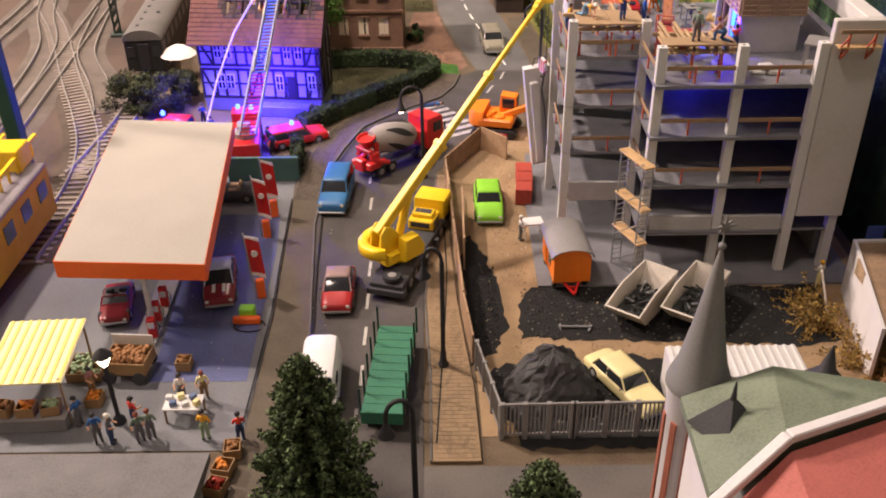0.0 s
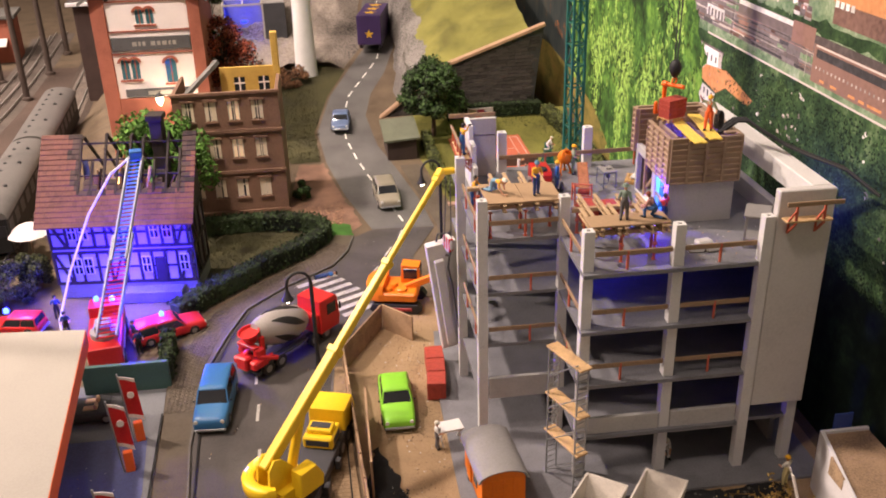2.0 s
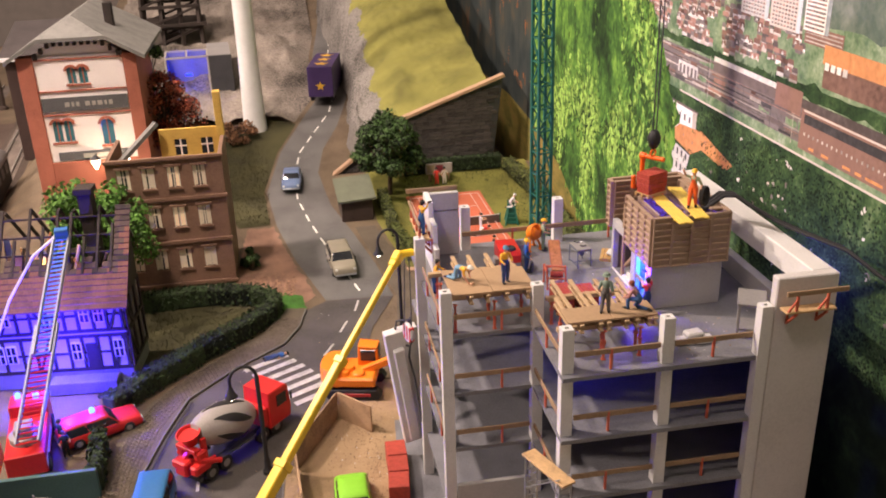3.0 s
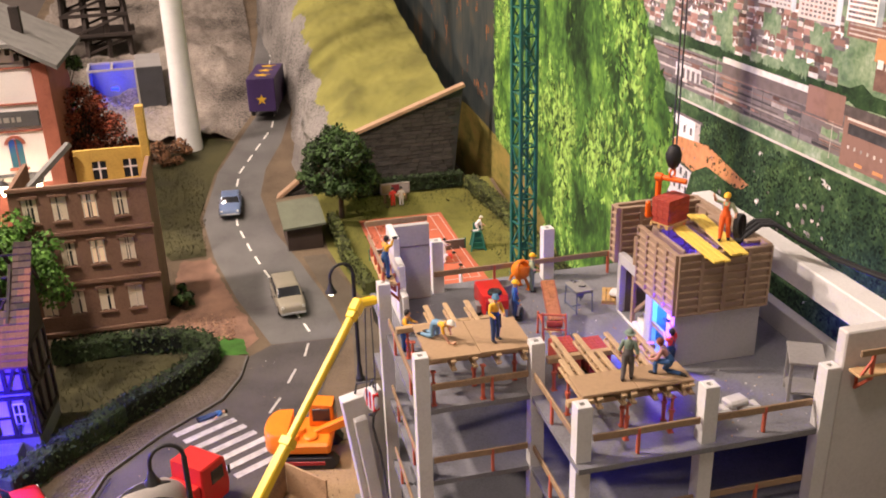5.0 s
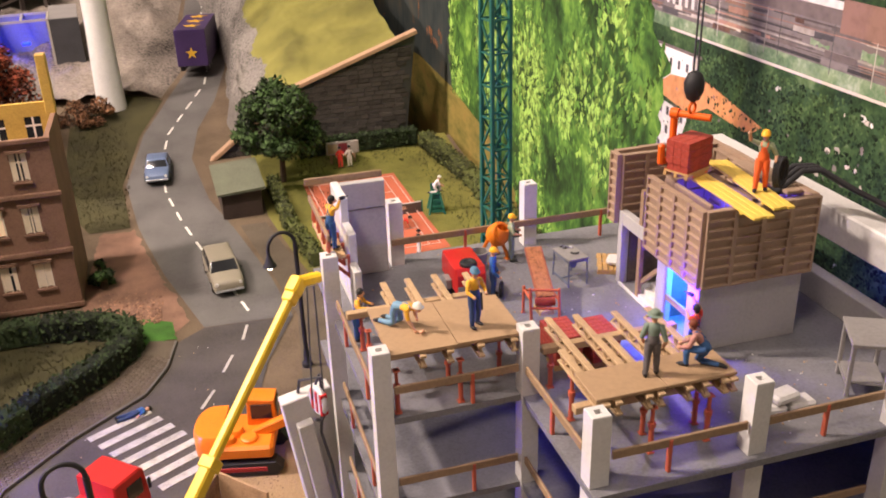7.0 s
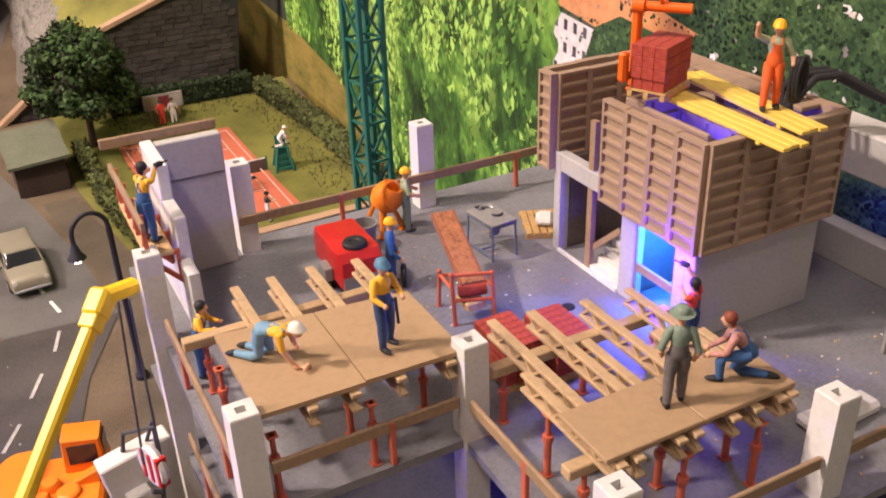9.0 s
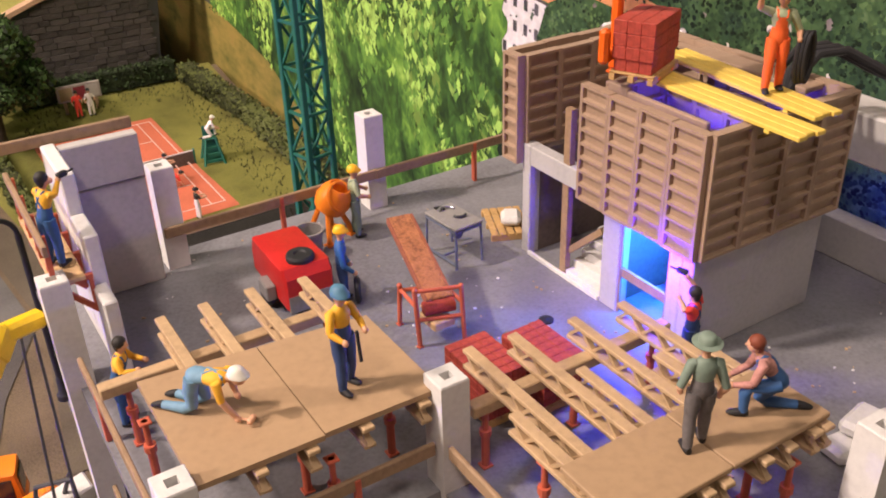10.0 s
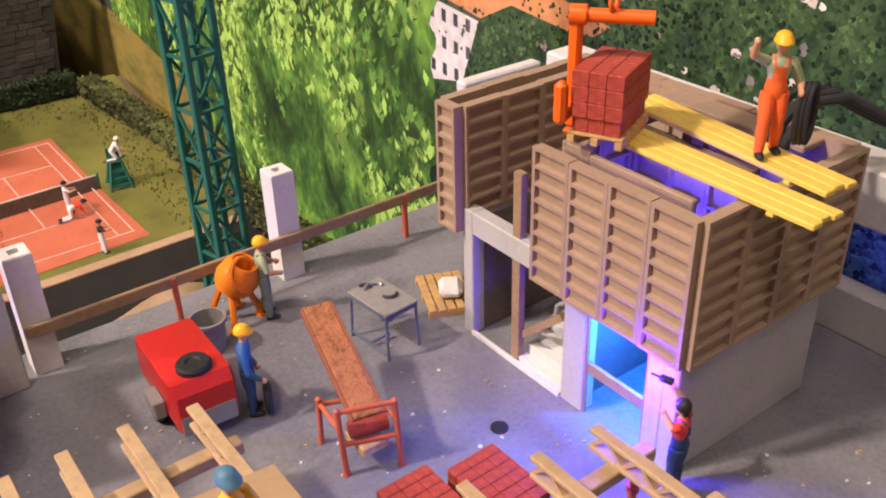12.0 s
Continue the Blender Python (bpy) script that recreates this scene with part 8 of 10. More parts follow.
CHAR = mat("charred_wood", (0.03, 0.022, 0.018), 0.85, vary=0.4, bump=0.5)
SOOT = mat("sooty_tile", (0.05, 0.03, 0.026), 0.8, vary=0.4, blot=60, grain=900, bump=0.4, island=0.5)
tilemesh = Shape()
rowsn, cols_n = 18, 34
for side in (0,):
    for r in range(rowsn):
        for c in range(cols_n):
            u0, v0 = c / cols_n, r / rowsn
            hole = side == 0 and v0 > 0.42 + 0.06 * math.sin(c * 1.3) and 0.26 < u0 < 0.9
            hole = hole or (side == 1 and v0 > 0.5 and 0.3 < u0 < 0.85)
            if hole:
                continue
            near = max(0.26 - u0, u0 - 0.9, 0.0) * 1.4 + max(0.42 - v0, 0.0)
            tilemesh.use(1 if side == 0 and near < 0.07 + 0.1 * noise.noise(Vector((c * 0.35, r * 0.4, 2.0))) + 0.05 * random.random() else 0)
            a, b = slope(u0, v0, side), slope((c + 1) / cols_n, v0, side)
            e, d = slope(u0, min(1, (r + 1.15) / rowsn), side), slope((c + 1) / cols_n, min(1, (r + 1.15) / rowsn), side)
            up1 = Vector((0, 0, 0.12))
            tilemesh.add([a + up1, b + up1, d + Vector((0, 0, 0.03)), e + Vector((0, 0, 0.03)), a, b, d - Vector((0, 0, 0.05)), e - Vector((0, 0, 0.05))], [(0, 1, 2, 3), (4, 7, 6, 5), (0, 4, 5, 1), (1, 5, 6, 2), (0, 3, 7, 4), (3, 2, 6, 7)])
ob = part("roof_tile", tilemesh, [TILE, SOOT], ht, "brown clay tiles", 0)
ob["kind"] = "stuff"
for i in range(9):
    u = 0.26 + 0.08 * i
    for side in (0, 1):
        q = Shape()
        q.beam(slope(u, 0.35, side), slope(u, (0.95, 0.7, 1.0, 0.82, 0.98)[i % 5], side), 0.16, 0.2)
        part("rafter", q, CHAR, ht)
for v in (0.55, 0.72, 0.9):
    q = Shape()
    q.beam(slope(0.24, v), slope(0.92, v), 0.1, 0.12)
    part("batten", q, CHAR, ht)
q = Shape()
q.box(0.4, 0.4, 6.2, Wd - 0.4, DB - 0.3, 6.4)
part("attic_floor", q, mat("attic_board", (0.22, 0.13, 0.07), 0.8, vary=0.3), ht)
for x0, x1, y in ((2.6, 4.6, 2.6), (5.4, 6.8, 2.8), (3.0, 3.1, 4.0)):
    q = Shape()
    q.box(x0, y, 6.4, x1, y + 0.15, 8.8, 0.02)
    part("attic_wall", q, COPING, ht)
for x, z in ((0.1, 0), (Wd - 0.1, 0)):
    s = Shape()
    s.add([(x, 0.1, 6.4), (x, DB, 6.4), (x, DB, 11.1), (x + 0.15, 0.1, 6.4), (x + 0.15, DB, 6.4), (x + 0.15, DB, 11.1)], [(0, 1, 2), (3, 5, 4), (0, 2, 5, 3), (1, 4, 5, 2), (0, 3, 4, 1)])
    part("gable", s, TIMBER, ht)
q = Shape()
q.box(7.6, 3.6, 6.4, 8.5, 4.6, 12.6, 0.03)
q.box(7.45, 3.45, 12.6, 8.65, 4.75, 13.0, 0.03)
part("chimney", q, CHAR, ht)
random.seed(77)
# orange base colour paints the fire's light on some debris boards
BOARDFIRELIT = mat("board_fire_lit", (0.42, 0.17, 0.06), 0.8, vary=0.35, blot=150)
SHEETBLUE = mat("tarp_blue", (0.16, 0.2, 0.42), 0.6, vary=0.15)
for k in range(34):
    q = Shape()
    x, y = random.uniform(2.4, 8.6), random.uniform(0.9, 3.6)
    base = Vector((x, y, random.uniform(6.4, 7.6)))
    tip = base + Vector((random.uniform(-1.0, 1.0), random.uniform(-0.3, 0.8), random.uniform(0.3, 2.6)))
    q.beam(base, tip, random.uniform(0.1, 0.32), random.uniform(0.06, 0.14), 0.01)
    part("debris", q, (CHAR, CHAR, BOARDFIRELIT, CHAR, COPING)[k % 5], ht)
for a, mm in (((2.5, 2.9, 7.6, 2.9, 3.0, 10.0), SHEETBLUE), ((4.5, 3.0, 7.6, 5.5, 3.1, 8.9), PALEBLUE), ((6.6, 1.6, 6.5, 7.2, 2.1, 8.8), COPING), ((6.5, 2.0, 8.9, 8.8, 3.0, 9.05), CHAR)):
    q = Shape()
    q.box(*a, 0.02)
    part("debris", q, mm, ht)
FIRE = glow("ember", (1.0, 0.3, 0.03), 4.0)
for x, y, z in ((3.4, 1.6, 6.45), (6.4, 1.8, 6.45), (4.8, 2.2, 6.45)):
    q = Shape()
    q.lathe([(0.22, 0), (0.26, 0.3), (0.12, 0.8), (0.02, 1.1)], 8, pose(x, y, z))
    part("ember", q, FIRE, ht, "glowing orange fire light")
# fire engine with ladder and hose
fe = thing("fire_engine", -16.1, 66.9, 0.05, 9, "red and white fire engine with a raised ladder", "fire engine")
s = Shape()
s.box(-1.1, -3.6, 0.5, 1.1, 0.9, 1.9, 0.06)
part("body", s, RED, fe)
s = Shape()
s.box(-1.12, -3.5, 0.8, 1.12, 0.7, 1.25, 0.02)
part("white_band", s, WHITE, fe)
s = Shape()
s.side([(0.9, 0.5), (2.7, 0.5), (2.8, 1.4), (2.55, 2.5), (1.0, 2.55)], -1.1, 1.1, 0.06)
part("cab", s, RED, fe)
s = Shape()
s.box(-0.95, 2.6, 1.5, 0.95, 2.74, 2.3, 0.02)
part("windscreen", s, GLASSW, fe)
for yy in (-2.6, 1.8):
    for sx in (-1.0, 1.0):
        wheel(fe, sx, yy, 0.56, 0.56, 0.36)
s = Shape()
s.lathe([(0.9, 0), (0.9, 0.4), (0.6, 0.5)], 16, pose(0, -1.8, 1.9))
s.box(-0.5, -2.4, 2.3, 0.5, -1.2, 2.9, 0.05)
part("turntable", s, GREY, fe)
LADRAIL = mat("ladder_rail_grey", (0.32, 0.33, 0.36), 0.5, vary=0.12)
LADBLUE = mat("ladder_blue", (0.1, 0.3, 0.6), 0.4, vary=0.05)
A, B = Vector((0.3, -3.4, 2.6)), Vector((3.4, 6.6, 11.0))
for i, (f0, f1, w) in enumerate(((0.0, 0.55, 0.62), (0.4, 1.0, 0.46))):
    for sx in (-w, w):
        q = Shape()
        q.beam(A + (B - A) * f0 + Vector((sx, 0, 0.12 * i)), A + (B - A) * f1 + Vector((sx, 0, 0.12 * i)), 0.12, 0.34, 0.01)
        part("ladder_rail", q, LADRAIL, fe)
    n = int((f1 - f0) * 44)
    sh = Shape()
    sh.rod((-w, 0, 0), (w, 0, 0), 0.05, 6)
    me = mesh_of("rung", sh, LADBLUE if i else RED)
    for k in range(n):
        p = A + (B - A) * (f0 + (f1 - f0) * k / n)
        share("rung", me, fe, pose(p.x, p.y, p.z + 0.12 * i))
q = Shape()
q.box(-0.42, -0.3, 0, 0.42, 0.35, 0.6, 0.04, Matrix.Translation(B))
part("basket", q, BLUEJ, fe)
s = Shape()
s.tube([(-19.6, 68.2, 0.15), (-19.9, 69.5, 1.0), (-19.0, 71.2, 4.0), (-17.4, 72.6, 7.6), (-15.6, 73.4, 10.2), (-14.2, 73.7, 11.2)], 0.085, 8)
solo("fire_hose", s, WHITE, 0, 0, 0, 0, "pale fire hose rising to the ladder basket", "hose")
for x, y, r in ((-13.9, 65.6, 30), (-19.4, 69.0, 10), (-18.7, 66.5, 90), (-20.7, 71.6, 200), (-14.4, 66.9, 140)):
    figurine(x, y, 0.03, r, BLUETROUSER, HAIRDARK, HAIRDARK, "stand", "hip", label="painted figure of a firefighter in dark blue")

# ---- brown ruined house ----
bh = thing("ruined_house", 0, 0, 0, 0, "brown rendered town house with a ruined top", "house")
def holed(x0, x1, y0, y1, zs, holes, mt, nm="wall"):
    """A wall along x with rectangular openings (x0, x1, z0, z1), one closed skin."""
    s = Shape()
    cx = sorted({x0, x1, *[a for h in holes for a in h[:2]]})
    cz = sorted({zs[0], zs[1], *[a for h in holes for a in h[2:]]})
    def solid(i, j):
        if not (0 <= i < len(cx) - 1 and 0 <= j < len(cz) - 1):
            return False
        mx_, mz_ = (cx[i] + cx[i + 1]) / 2, (cz[j] + cz[j + 1]) / 2
        return not any(h[0] < mx_ < h[1] and h[2] < mz_ < h[3] for h in holes)
    nx = len(cx)
    idx = lambda i, j, k: (k * len(cz) + j) * nx + i
    v = [(x, y, z) for y in (y0, y1) for z in cz for x in cx]
    f = []
    for i in range(len(cx) - 1):
        for j in range(len(cz) - 1):
            if not solid(i, j):
                continue
            f.append((idx(i, j, 0), idx(i + 1, j, 0), idx(i + 1, j + 1, 0), idx(i, j + 1, 0)))
            f.append((idx(i, j, 1), idx(i, j + 1, 1), idx(i + 1, j + 1, 1), idx(i + 1, j, 1)))
            for di, dj, a, b in ((-1, 0, (i, j), (i, j + 1)), (1, 0, (i + 1, j), (i + 1, j + 1)), (0, -1, (i, j), (i + 1, j)), (0, 1, (i, j + 1), (i + 1, j + 1))):
                if not solid(i + di, j + dj):
                    f.append((idx(*a, 0), idx(*b, 0), idx(*b, 1), idx(*a, 1)))
    return s.add(v, f)


HW = [(x, x + 0.95, z, z + 1.75) for x in (-12.6, -10.7, -8.75, -6.75) for z in (9.0, 5.6, 1.9)]
part("wall", holed(-13.4, -4.4, 88.5, 88.8, (0.0, 11.45), HW, OCHRE), OCHRE, bh, smooth=0)
for a in ((-4.7, 88.8, 0, -4.4, 95, 11.45), (-13.4, 88.8, 0, -13.1, 95, 11.45), (-13.1, 94.7, 0, -4.7, 95, 8.4), (-13.1, 88.8, 7.6, -4.7, 94.7, 7.75)):
    s = Shape()
    s.box(*a)
    part("wall", s, OCHRE, bh)
part("upper_wall", holed(-9.8, -4.7, 94.7, 95.0, (8.4, 12.1), [(-8.6, -7.6, 9.8, 11.2), (-6.4, -5.4, 9.8, 11.2)], OCHREYEL), OCHREYEL, bh, "ochre yellow inner wall", 0)
for x0 in (-8.6, -6.4):
    s = Shape()
    s.box(x0, 94.78, 9.8, x0 + 1.0, 94.84, 11.2)
    w = part("window", s, GLASSD, bh, "dark window in the ruined wall")
    q = Shape()
    q.box(x0 + 0.44, 94.72, 9.8, x0 + 0.56, 94.78, 11.2)
    q.box(x0, 94.725, 10.55, x0 + 1.0, 94.775, 10.67)
    part("frame", q, FACADE, w)
s = Shape()
s.box(-4.95, 94.2, 11.4, -4.35, 95.0, 15.2, 0.04)
part("chimney", s, OCHREYEL, bh)
s = Shape()
s.beam((-13.0, 91.5, 10.2), (-9.8, 94.0, 12.9), 0.5, 0.35)
part("fallen_beam", s, SLATE, bh)
for z in (11.45, 8.05, 4.3, 0.5):
    s = Shape()
    s.box(-13.5, 88.25, z - 0.14, -4.25, 88.5, z + 0.14, 0.03)
    part("cornice", s, OCHRE, bh)
WINCREAM = mat("window_cream", (0.72, 0.63, 0.47), 0.6, vary=0.1, bump=0.1)
LITPANE = glow("lit_pane", (1.0, 0.75, 0.5), 0.14)
for k, (x0, x1, z0, z1) in enumerate(HW):
    s = Shape()
    s.box(x0 + 0.02, 88.6, z0 + 0.02, x1 - 0.02, 88.66, z1 - 0.02)
    w = part("window", s, GLASSD, bh)
    for a, b in ((x0 + 0.1, x0 + 0.3 + 0.06 * (k % 3)), (x1 - 0.26 - 0.05 * (k % 4), x1 - 0.1)):
        q = Shape()
        q.box(a, 88.56, z0 + 0.05, b, 88.6, z1 - 0.05)
        part("curtain", q, LITPANE if k in (6, 7) else WINCREAM, w)
    q = Shape()
    q.box(x0, 88.52, z0, x0 + 0.1, 88.62, z1)
    q.box(x1 - 0.1, 88.52, z0, x1, 88.62, z1)
    q.box((x0 + x1) / 2 - 0.05, 88.53, z0, (x0 + x1) / 2 + 0.05, 88.61, z1)
    q.box(x0 + 0.1, 88.535, z0 + 1.1, x1 - 0.1, 88.605, z0 + 1.2)
    part("frame", q, WINCREAM, w)
    q = Shape()
    q.box(x0 - 0.12, 88.3, z0 - 0.16, x1 + 0.12, 88.5, z0, 0.02)
    q.box(x0 - 0.15, 88.28, z1, x1 + 0.15, 88.5, z1 + 0.2, 0.02)
    part("sill", q, OCHRE, w)

# ---- white inn with brick pillars ----
inn = thing("inn", -0.55, 0, 0, 0, "white facade inn with red brick corners and slate roof", "house")
IW = [(-17.75, -17.0, 14.6, 16.2), (-16.75, -16.0, 14.6, 16.2), (-19.9, -19.1, 9.2, 11.3), (-18.9, -18.1, 9.2, 11.3), (-15.6, -14.5, 8.7, 11.1)]
part("wall", holed(-20.5, -12.7, 104.0, 104.3, (1.0, 17.3), IW, FACADE), FACADE, inn, smooth=0)
s = Shape()
s.box(-20.5, 104.3, 1.0, -12.0, 117, 17.2)
part("rear_block", s, REDBRICK, inn)
for x0, x1 in ((-21.9, -20.5), (-12.7, -11.5)):
    s = Shape()
    s.box(x0, 103.7, 1.0, x1, 105.2, 17.2, 0.04)
    part("brick_pillar", s, REDBRICK, inn)
s = Shape()
s.box(-20.5, 103.8, 1.0, -12.7, 104.0, 7.3, 0.03)
part("brick_base", s, REDBRICK, inn)
for z in (13.9, 11.7, 16.8):
    s = Shape()
    s.box(-20.5, 103.85, z, -12.7, 104.0, z + 0.15, 0.02)
    part("band", s, REDBRICK, inn)
SIGNGREY = mat("sign_grey", (0.1, 0.1, 0.1), 0.6)
s = Shape()
s.box(-20.4, 103.8, 12.1, -12.8, 104.0, 13.4, 0.03)
w = part("sign", s, SIGNGREY, inn, "dark grey sign band with pale lettering bars")
for x0, x1 in ((-18.4, -17.9), (-17.8, -17.5), (-17.4, -17.05), (-16.6, -16.1), (-16.0, -15.6), (-15.5, -15.0), (-14.9, -14.6), (-14.5, -14.1)):
    q = Shape()
    q.box(x0, 103.74, 12.55, x1 - 0.08, 103.8, 12.95)
    part("lettering_bar", q, CANOPY, w)
s = Shape()
s.box(-19.8, 103.8, 7.4, -13.4, 104.0, 8.2, 0.03)
w = part("sign", s, SIGNGREY, inn, "small dark sign band with pale lettering bar")
q = Shape()
q.box(-17.6, 103.74, 7.6, -15.2, 103.8, 8.0)
part("lettering_bar", q, CANOPY, w)
TEAL = clear("teal_glass", (0.05, 0.16, 0.18), 0.15)
for k, (x0, x1, z0, z1) in enumerate(IW):
    s = Shape()
    s.box(x0, 104.12, z0, x1, 104.18, z1)
    w = part("window", s, TEAL, inn, "", 0)
    q = Shape()
    cx, rr = (x0 + x1) / 2, (x1 - x0) / 2
    arc = [(cx + (rr + e) * math.cos(a), z1 - 0.4 + (rr + e) * 0.9 * math.sin(a)) for e in (0.0,) for a in [math.pi * i / 8 for i in range(9)]]
    arc2 = [(cx + (rr + 0.25) * math.cos(a), z1 - 0.4 + (rr + 0.25) * 0.9 * math.sin(a)) for a in [math.pi * i / 8 for i in range(9)]]
    q.loft([[(x, 103.82, z) for x, z in arc + arc2[::-1]], [(x, 104.02, z) for x, z in arc + arc2[::-1]]])
    q.box(x0 - 0.2, 103.8, z0 - 0.2, x1 + 0.2, 104.0, z0, 0.02)
    q.box(cx - 0.05, 104.05, z0, cx + 0.05, 104.12, z1)
    part("arch", q, REDBRICK, w)
s = Shape()
A1, A2, A3, A4 = (-22.8, 103.0, 17.0), (-10.6, 103.0, 17.0), (-10.6, 118, 17.0), (-22.8, 118, 17.0)
R1, R2 = (-16.9, 105.5, 20.5), (-16.9, 118, 20.5)
H1, H2 = (-19.7, 103.0, 18.9), (-13.8, 103.0, 18.9)
t_ = 0.35
def dn(p):
    return (p[0], p[1], p[2] - t_)
pts = [A1, H1, R1, R2, A4, H2, A2, A3]
s.add(pts + [dn(p) for p in pts], [(0, 1, 2, 3, 4), (5, 6, 7, 3, 2), (1, 5, 2), (8, 12, 11, 10, 9), (13, 10, 11, 15, 14), (9, 10, 13), (0, 8, 9, 1), (1, 9, 13, 5), (5, 13, 14, 6), (6, 14, 15, 7), (4, 12, 8, 0)])
part("roof", s, SLATE, inn, "", 0)
s = Shape()
s.add([(-20.5, 104.0, 17.2), (-12.7, 104.0, 17.2), (-14.4, 104.0, 18.6), (-18.6, 104.0, 18.6), (-20.5, 104.3, 17.2), (-12.7, 104.3, 17.2), (-14.4, 104.3, 18.6), (-18.6, 104.3, 18.6)], [(0, 1, 2, 3), (4, 7, 6, 5), (0, 4, 5, 1), (1, 5, 6, 2), (2, 6, 7, 3), (3, 7, 4, 0)])
part("gable", s, FACADE, inn, "", 0)
for k in range(13):
    q = Shape()
    x = -20.2 + k * 0.6
    z = 17.25 + max(0.0, min(1.35, 3.1 - abs(x + 16.6) * 0.8))
    q.box(x - 0.15, 103.6, z - 0.5, x + 0.15, 104.0, z + 0.05, 0.02)
    part("corbel", q, TIMBER, inn)
s = Shape()
s.box(-14.6, 109, 18.6, -13.8, 109.8, 21.0, 0.04)
part("chimney", s, CHAR, inn)
for x in (-17.0, -14.3):
    t = thing("wall_lantern", x, 102.9, 6.7, 0, "lit warm lantern hanging before the inn", "lantern", "inn lanterns")
    s = Shape()
    s.rod((0, 0, 1.2), (0, 0.9, 1.2), 0.06, 6)
    s.lathe([(0.5, 0.9), (0.35, 1.1), (0.08, 1.3)], 12)
    part("hood", s, BLACK, t)
    s = Shape()
    s.lathe([(0.12, 0), (0.34, 0.5), (0.4, 0.85), (0.1, 0.9)], 12)
    part("glass", s, WARMGLOW, t, "glowing warm glass")

# ---- hill with the stone wall ----
def ridge(x, y, z):
    return 1.0 - 2.0 * abs(noise.noise(Vector((x, y, z))))


def hill_z(x, y):
    top = float(np.interp(x, [5, 12.7, 22.2], [2.0, 7.6, 11.0])) + max(0.0, y - 109.2) * float(np.interp(x, [8, 14, 20, 22.3], [0.3, 0.32, 0.24, 0.2]))
    ramp = min(1.0, max(0.0, (y - 109.2) / 3))
    edge = 7.4 + 0.6 * math.sin(y * 0.11) + ramp * 1.1 * noise.noise(Vector((y * 0.22, 3.0, 0)))
    f = min(1.0, max(0.0, (x - edge) / (2.6 + 0.8 * math.sin(y * 0.7))))
    f = f * f * (3 - 2 * f)
    base = height(x, y) - 0.3
    face = f * (1 - f) * 4
    rough = ramp * face * (1.5 * ridge(x * 0.4, y * 0.26, 1.3) + 0.8 * ridge(x * 1.0, y * 0.7, 4.0) + 0.3 * ridge(x * 2.6, y * 2.2, 6.0))
    soft = ramp * (0.35 * noise.noise(Vector((x * 0.4, y * 0.4, 1.3))) + 0.12 * noise.noise(Vector((x * 1.6, y * 1.6, 4.0))))
    return base + max(0.0, top - base) * f + rough + soft


s = Shape()
gx, gy = 110, 190
v = []
for j in range(gy + 1):
    for i in range(gx + 1):
        u = i / gx
        x, y = 6.4 + 15.9 * (u ** 1.5 if i < gx else 1.0), 109.3 + j * 55.0 / gy
        v.append((x, y, hill_z(x, y) if i < gx else -0.5))
for j in range(gy):
    for i in range(gx):
        a = j * (gx + 1) + i
        q = [v[a], v[a + 1], v[a + gx + 2], v[a + gx + 1]]
        s.use(0 if q[0][0] < 10.9 + 1.3 * noise.noise(Vector((q[0][1] * 0.3, 2.0, 0))) + 0.5 * noise.noise(Vector((q[0][0] * 1.2, q[0][1] * 1.2, 5.0))) else 1)
        s.f.append((a, a + 1, a + gx + 2, a + gx + 1))
        s.m.append(s.mi)
s.v = v
HILLGRASS = mat("hill_grass", (0.2, 0.19, 0.045), 0.9, vary=0.45, blot=25, grain=2200, bump=0.7)
tagged(new("hill", mesh_of("hill", s, [ROCK, HILLGRASS], 50)), "grassy hill with a grey rock face beside the road", "hill", kind="structure")
sw = thing("stone_wall", 0, 0, 0, 0, "dark coursed stone retaining wall with a sloped coping", "wall", kind="structure")
def wall_top(x):
    return float(np.interp(x, [5.2, 12.7, 22.2], [2.0, 7.6, 11.0]))


s = Shape()
s.add([(5.2, 109.0, 0.5), (22.3, 109.0, 0.5), (23.7, 109.0, 11.4), (12.7, 109.0, 7.5), (5.2, 109.0, 1.9), (5.2, 109.3, 0.5), (22.3, 109.3, 0.5), (23.7, 109.3, 11.4), (12.7, 109.3, 7.5), (5.2, 109.3, 1.9)],
      [(0, 1, 2, 3, 4), (5, 9, 8, 7, 6), (0, 5, 6, 1), (1, 6, 7, 2), (2, 7, 8, 3), (3, 8, 9, 4), (4, 9, 5, 0)])
part("backing", s, DARK, sw)
for (x0, z0), (x1, z1) in (((5.2, 2.0), (12.7, 7.6)), ((12.7, 7.6), (23.8, 11.55))):
    s = Shape()
    s.beam((x0, 109.1, z0), (x1, 109.1, z1), 0.9, 0.35, 0.04)
    part("coping", s, COPING, sw)
random.seed(70)
stones = [mesh_of("stone", Shape().box(-w / 2 + 0.012, -0.07, -0.192, w / 2 - 0.012, 0.05, 0.192, 0.03), STONE) for w in (0.7, 0.95, 1.25)]
z, count = 0.9, 0
while z < 10.8:
    x = 5.3 + random.uniform(0, 0.5)
    while x < 23.4:
        k = random.randrange(3)
        w = (0.7, 0.95, 1.25)[k]
        if wall_top(x) - 0.25 > z and x + w < 22.2 + 0.13 * (z - 1):
            share("stone", stones[k], sw, pose(x + w / 2, 108.98 - random.uniform(0, 0.05), z + random.uniform(-0.02, 0.02), 0, 0, random.uniform(-2, 2)))
            count += 1
        x += w
    z += 0.4

# tennis court details, shed, bench
s = Shape()
def court_line(u0, v0, u1, v1):
    s.box(u0, v0, 0, u1, v1, 0.02)


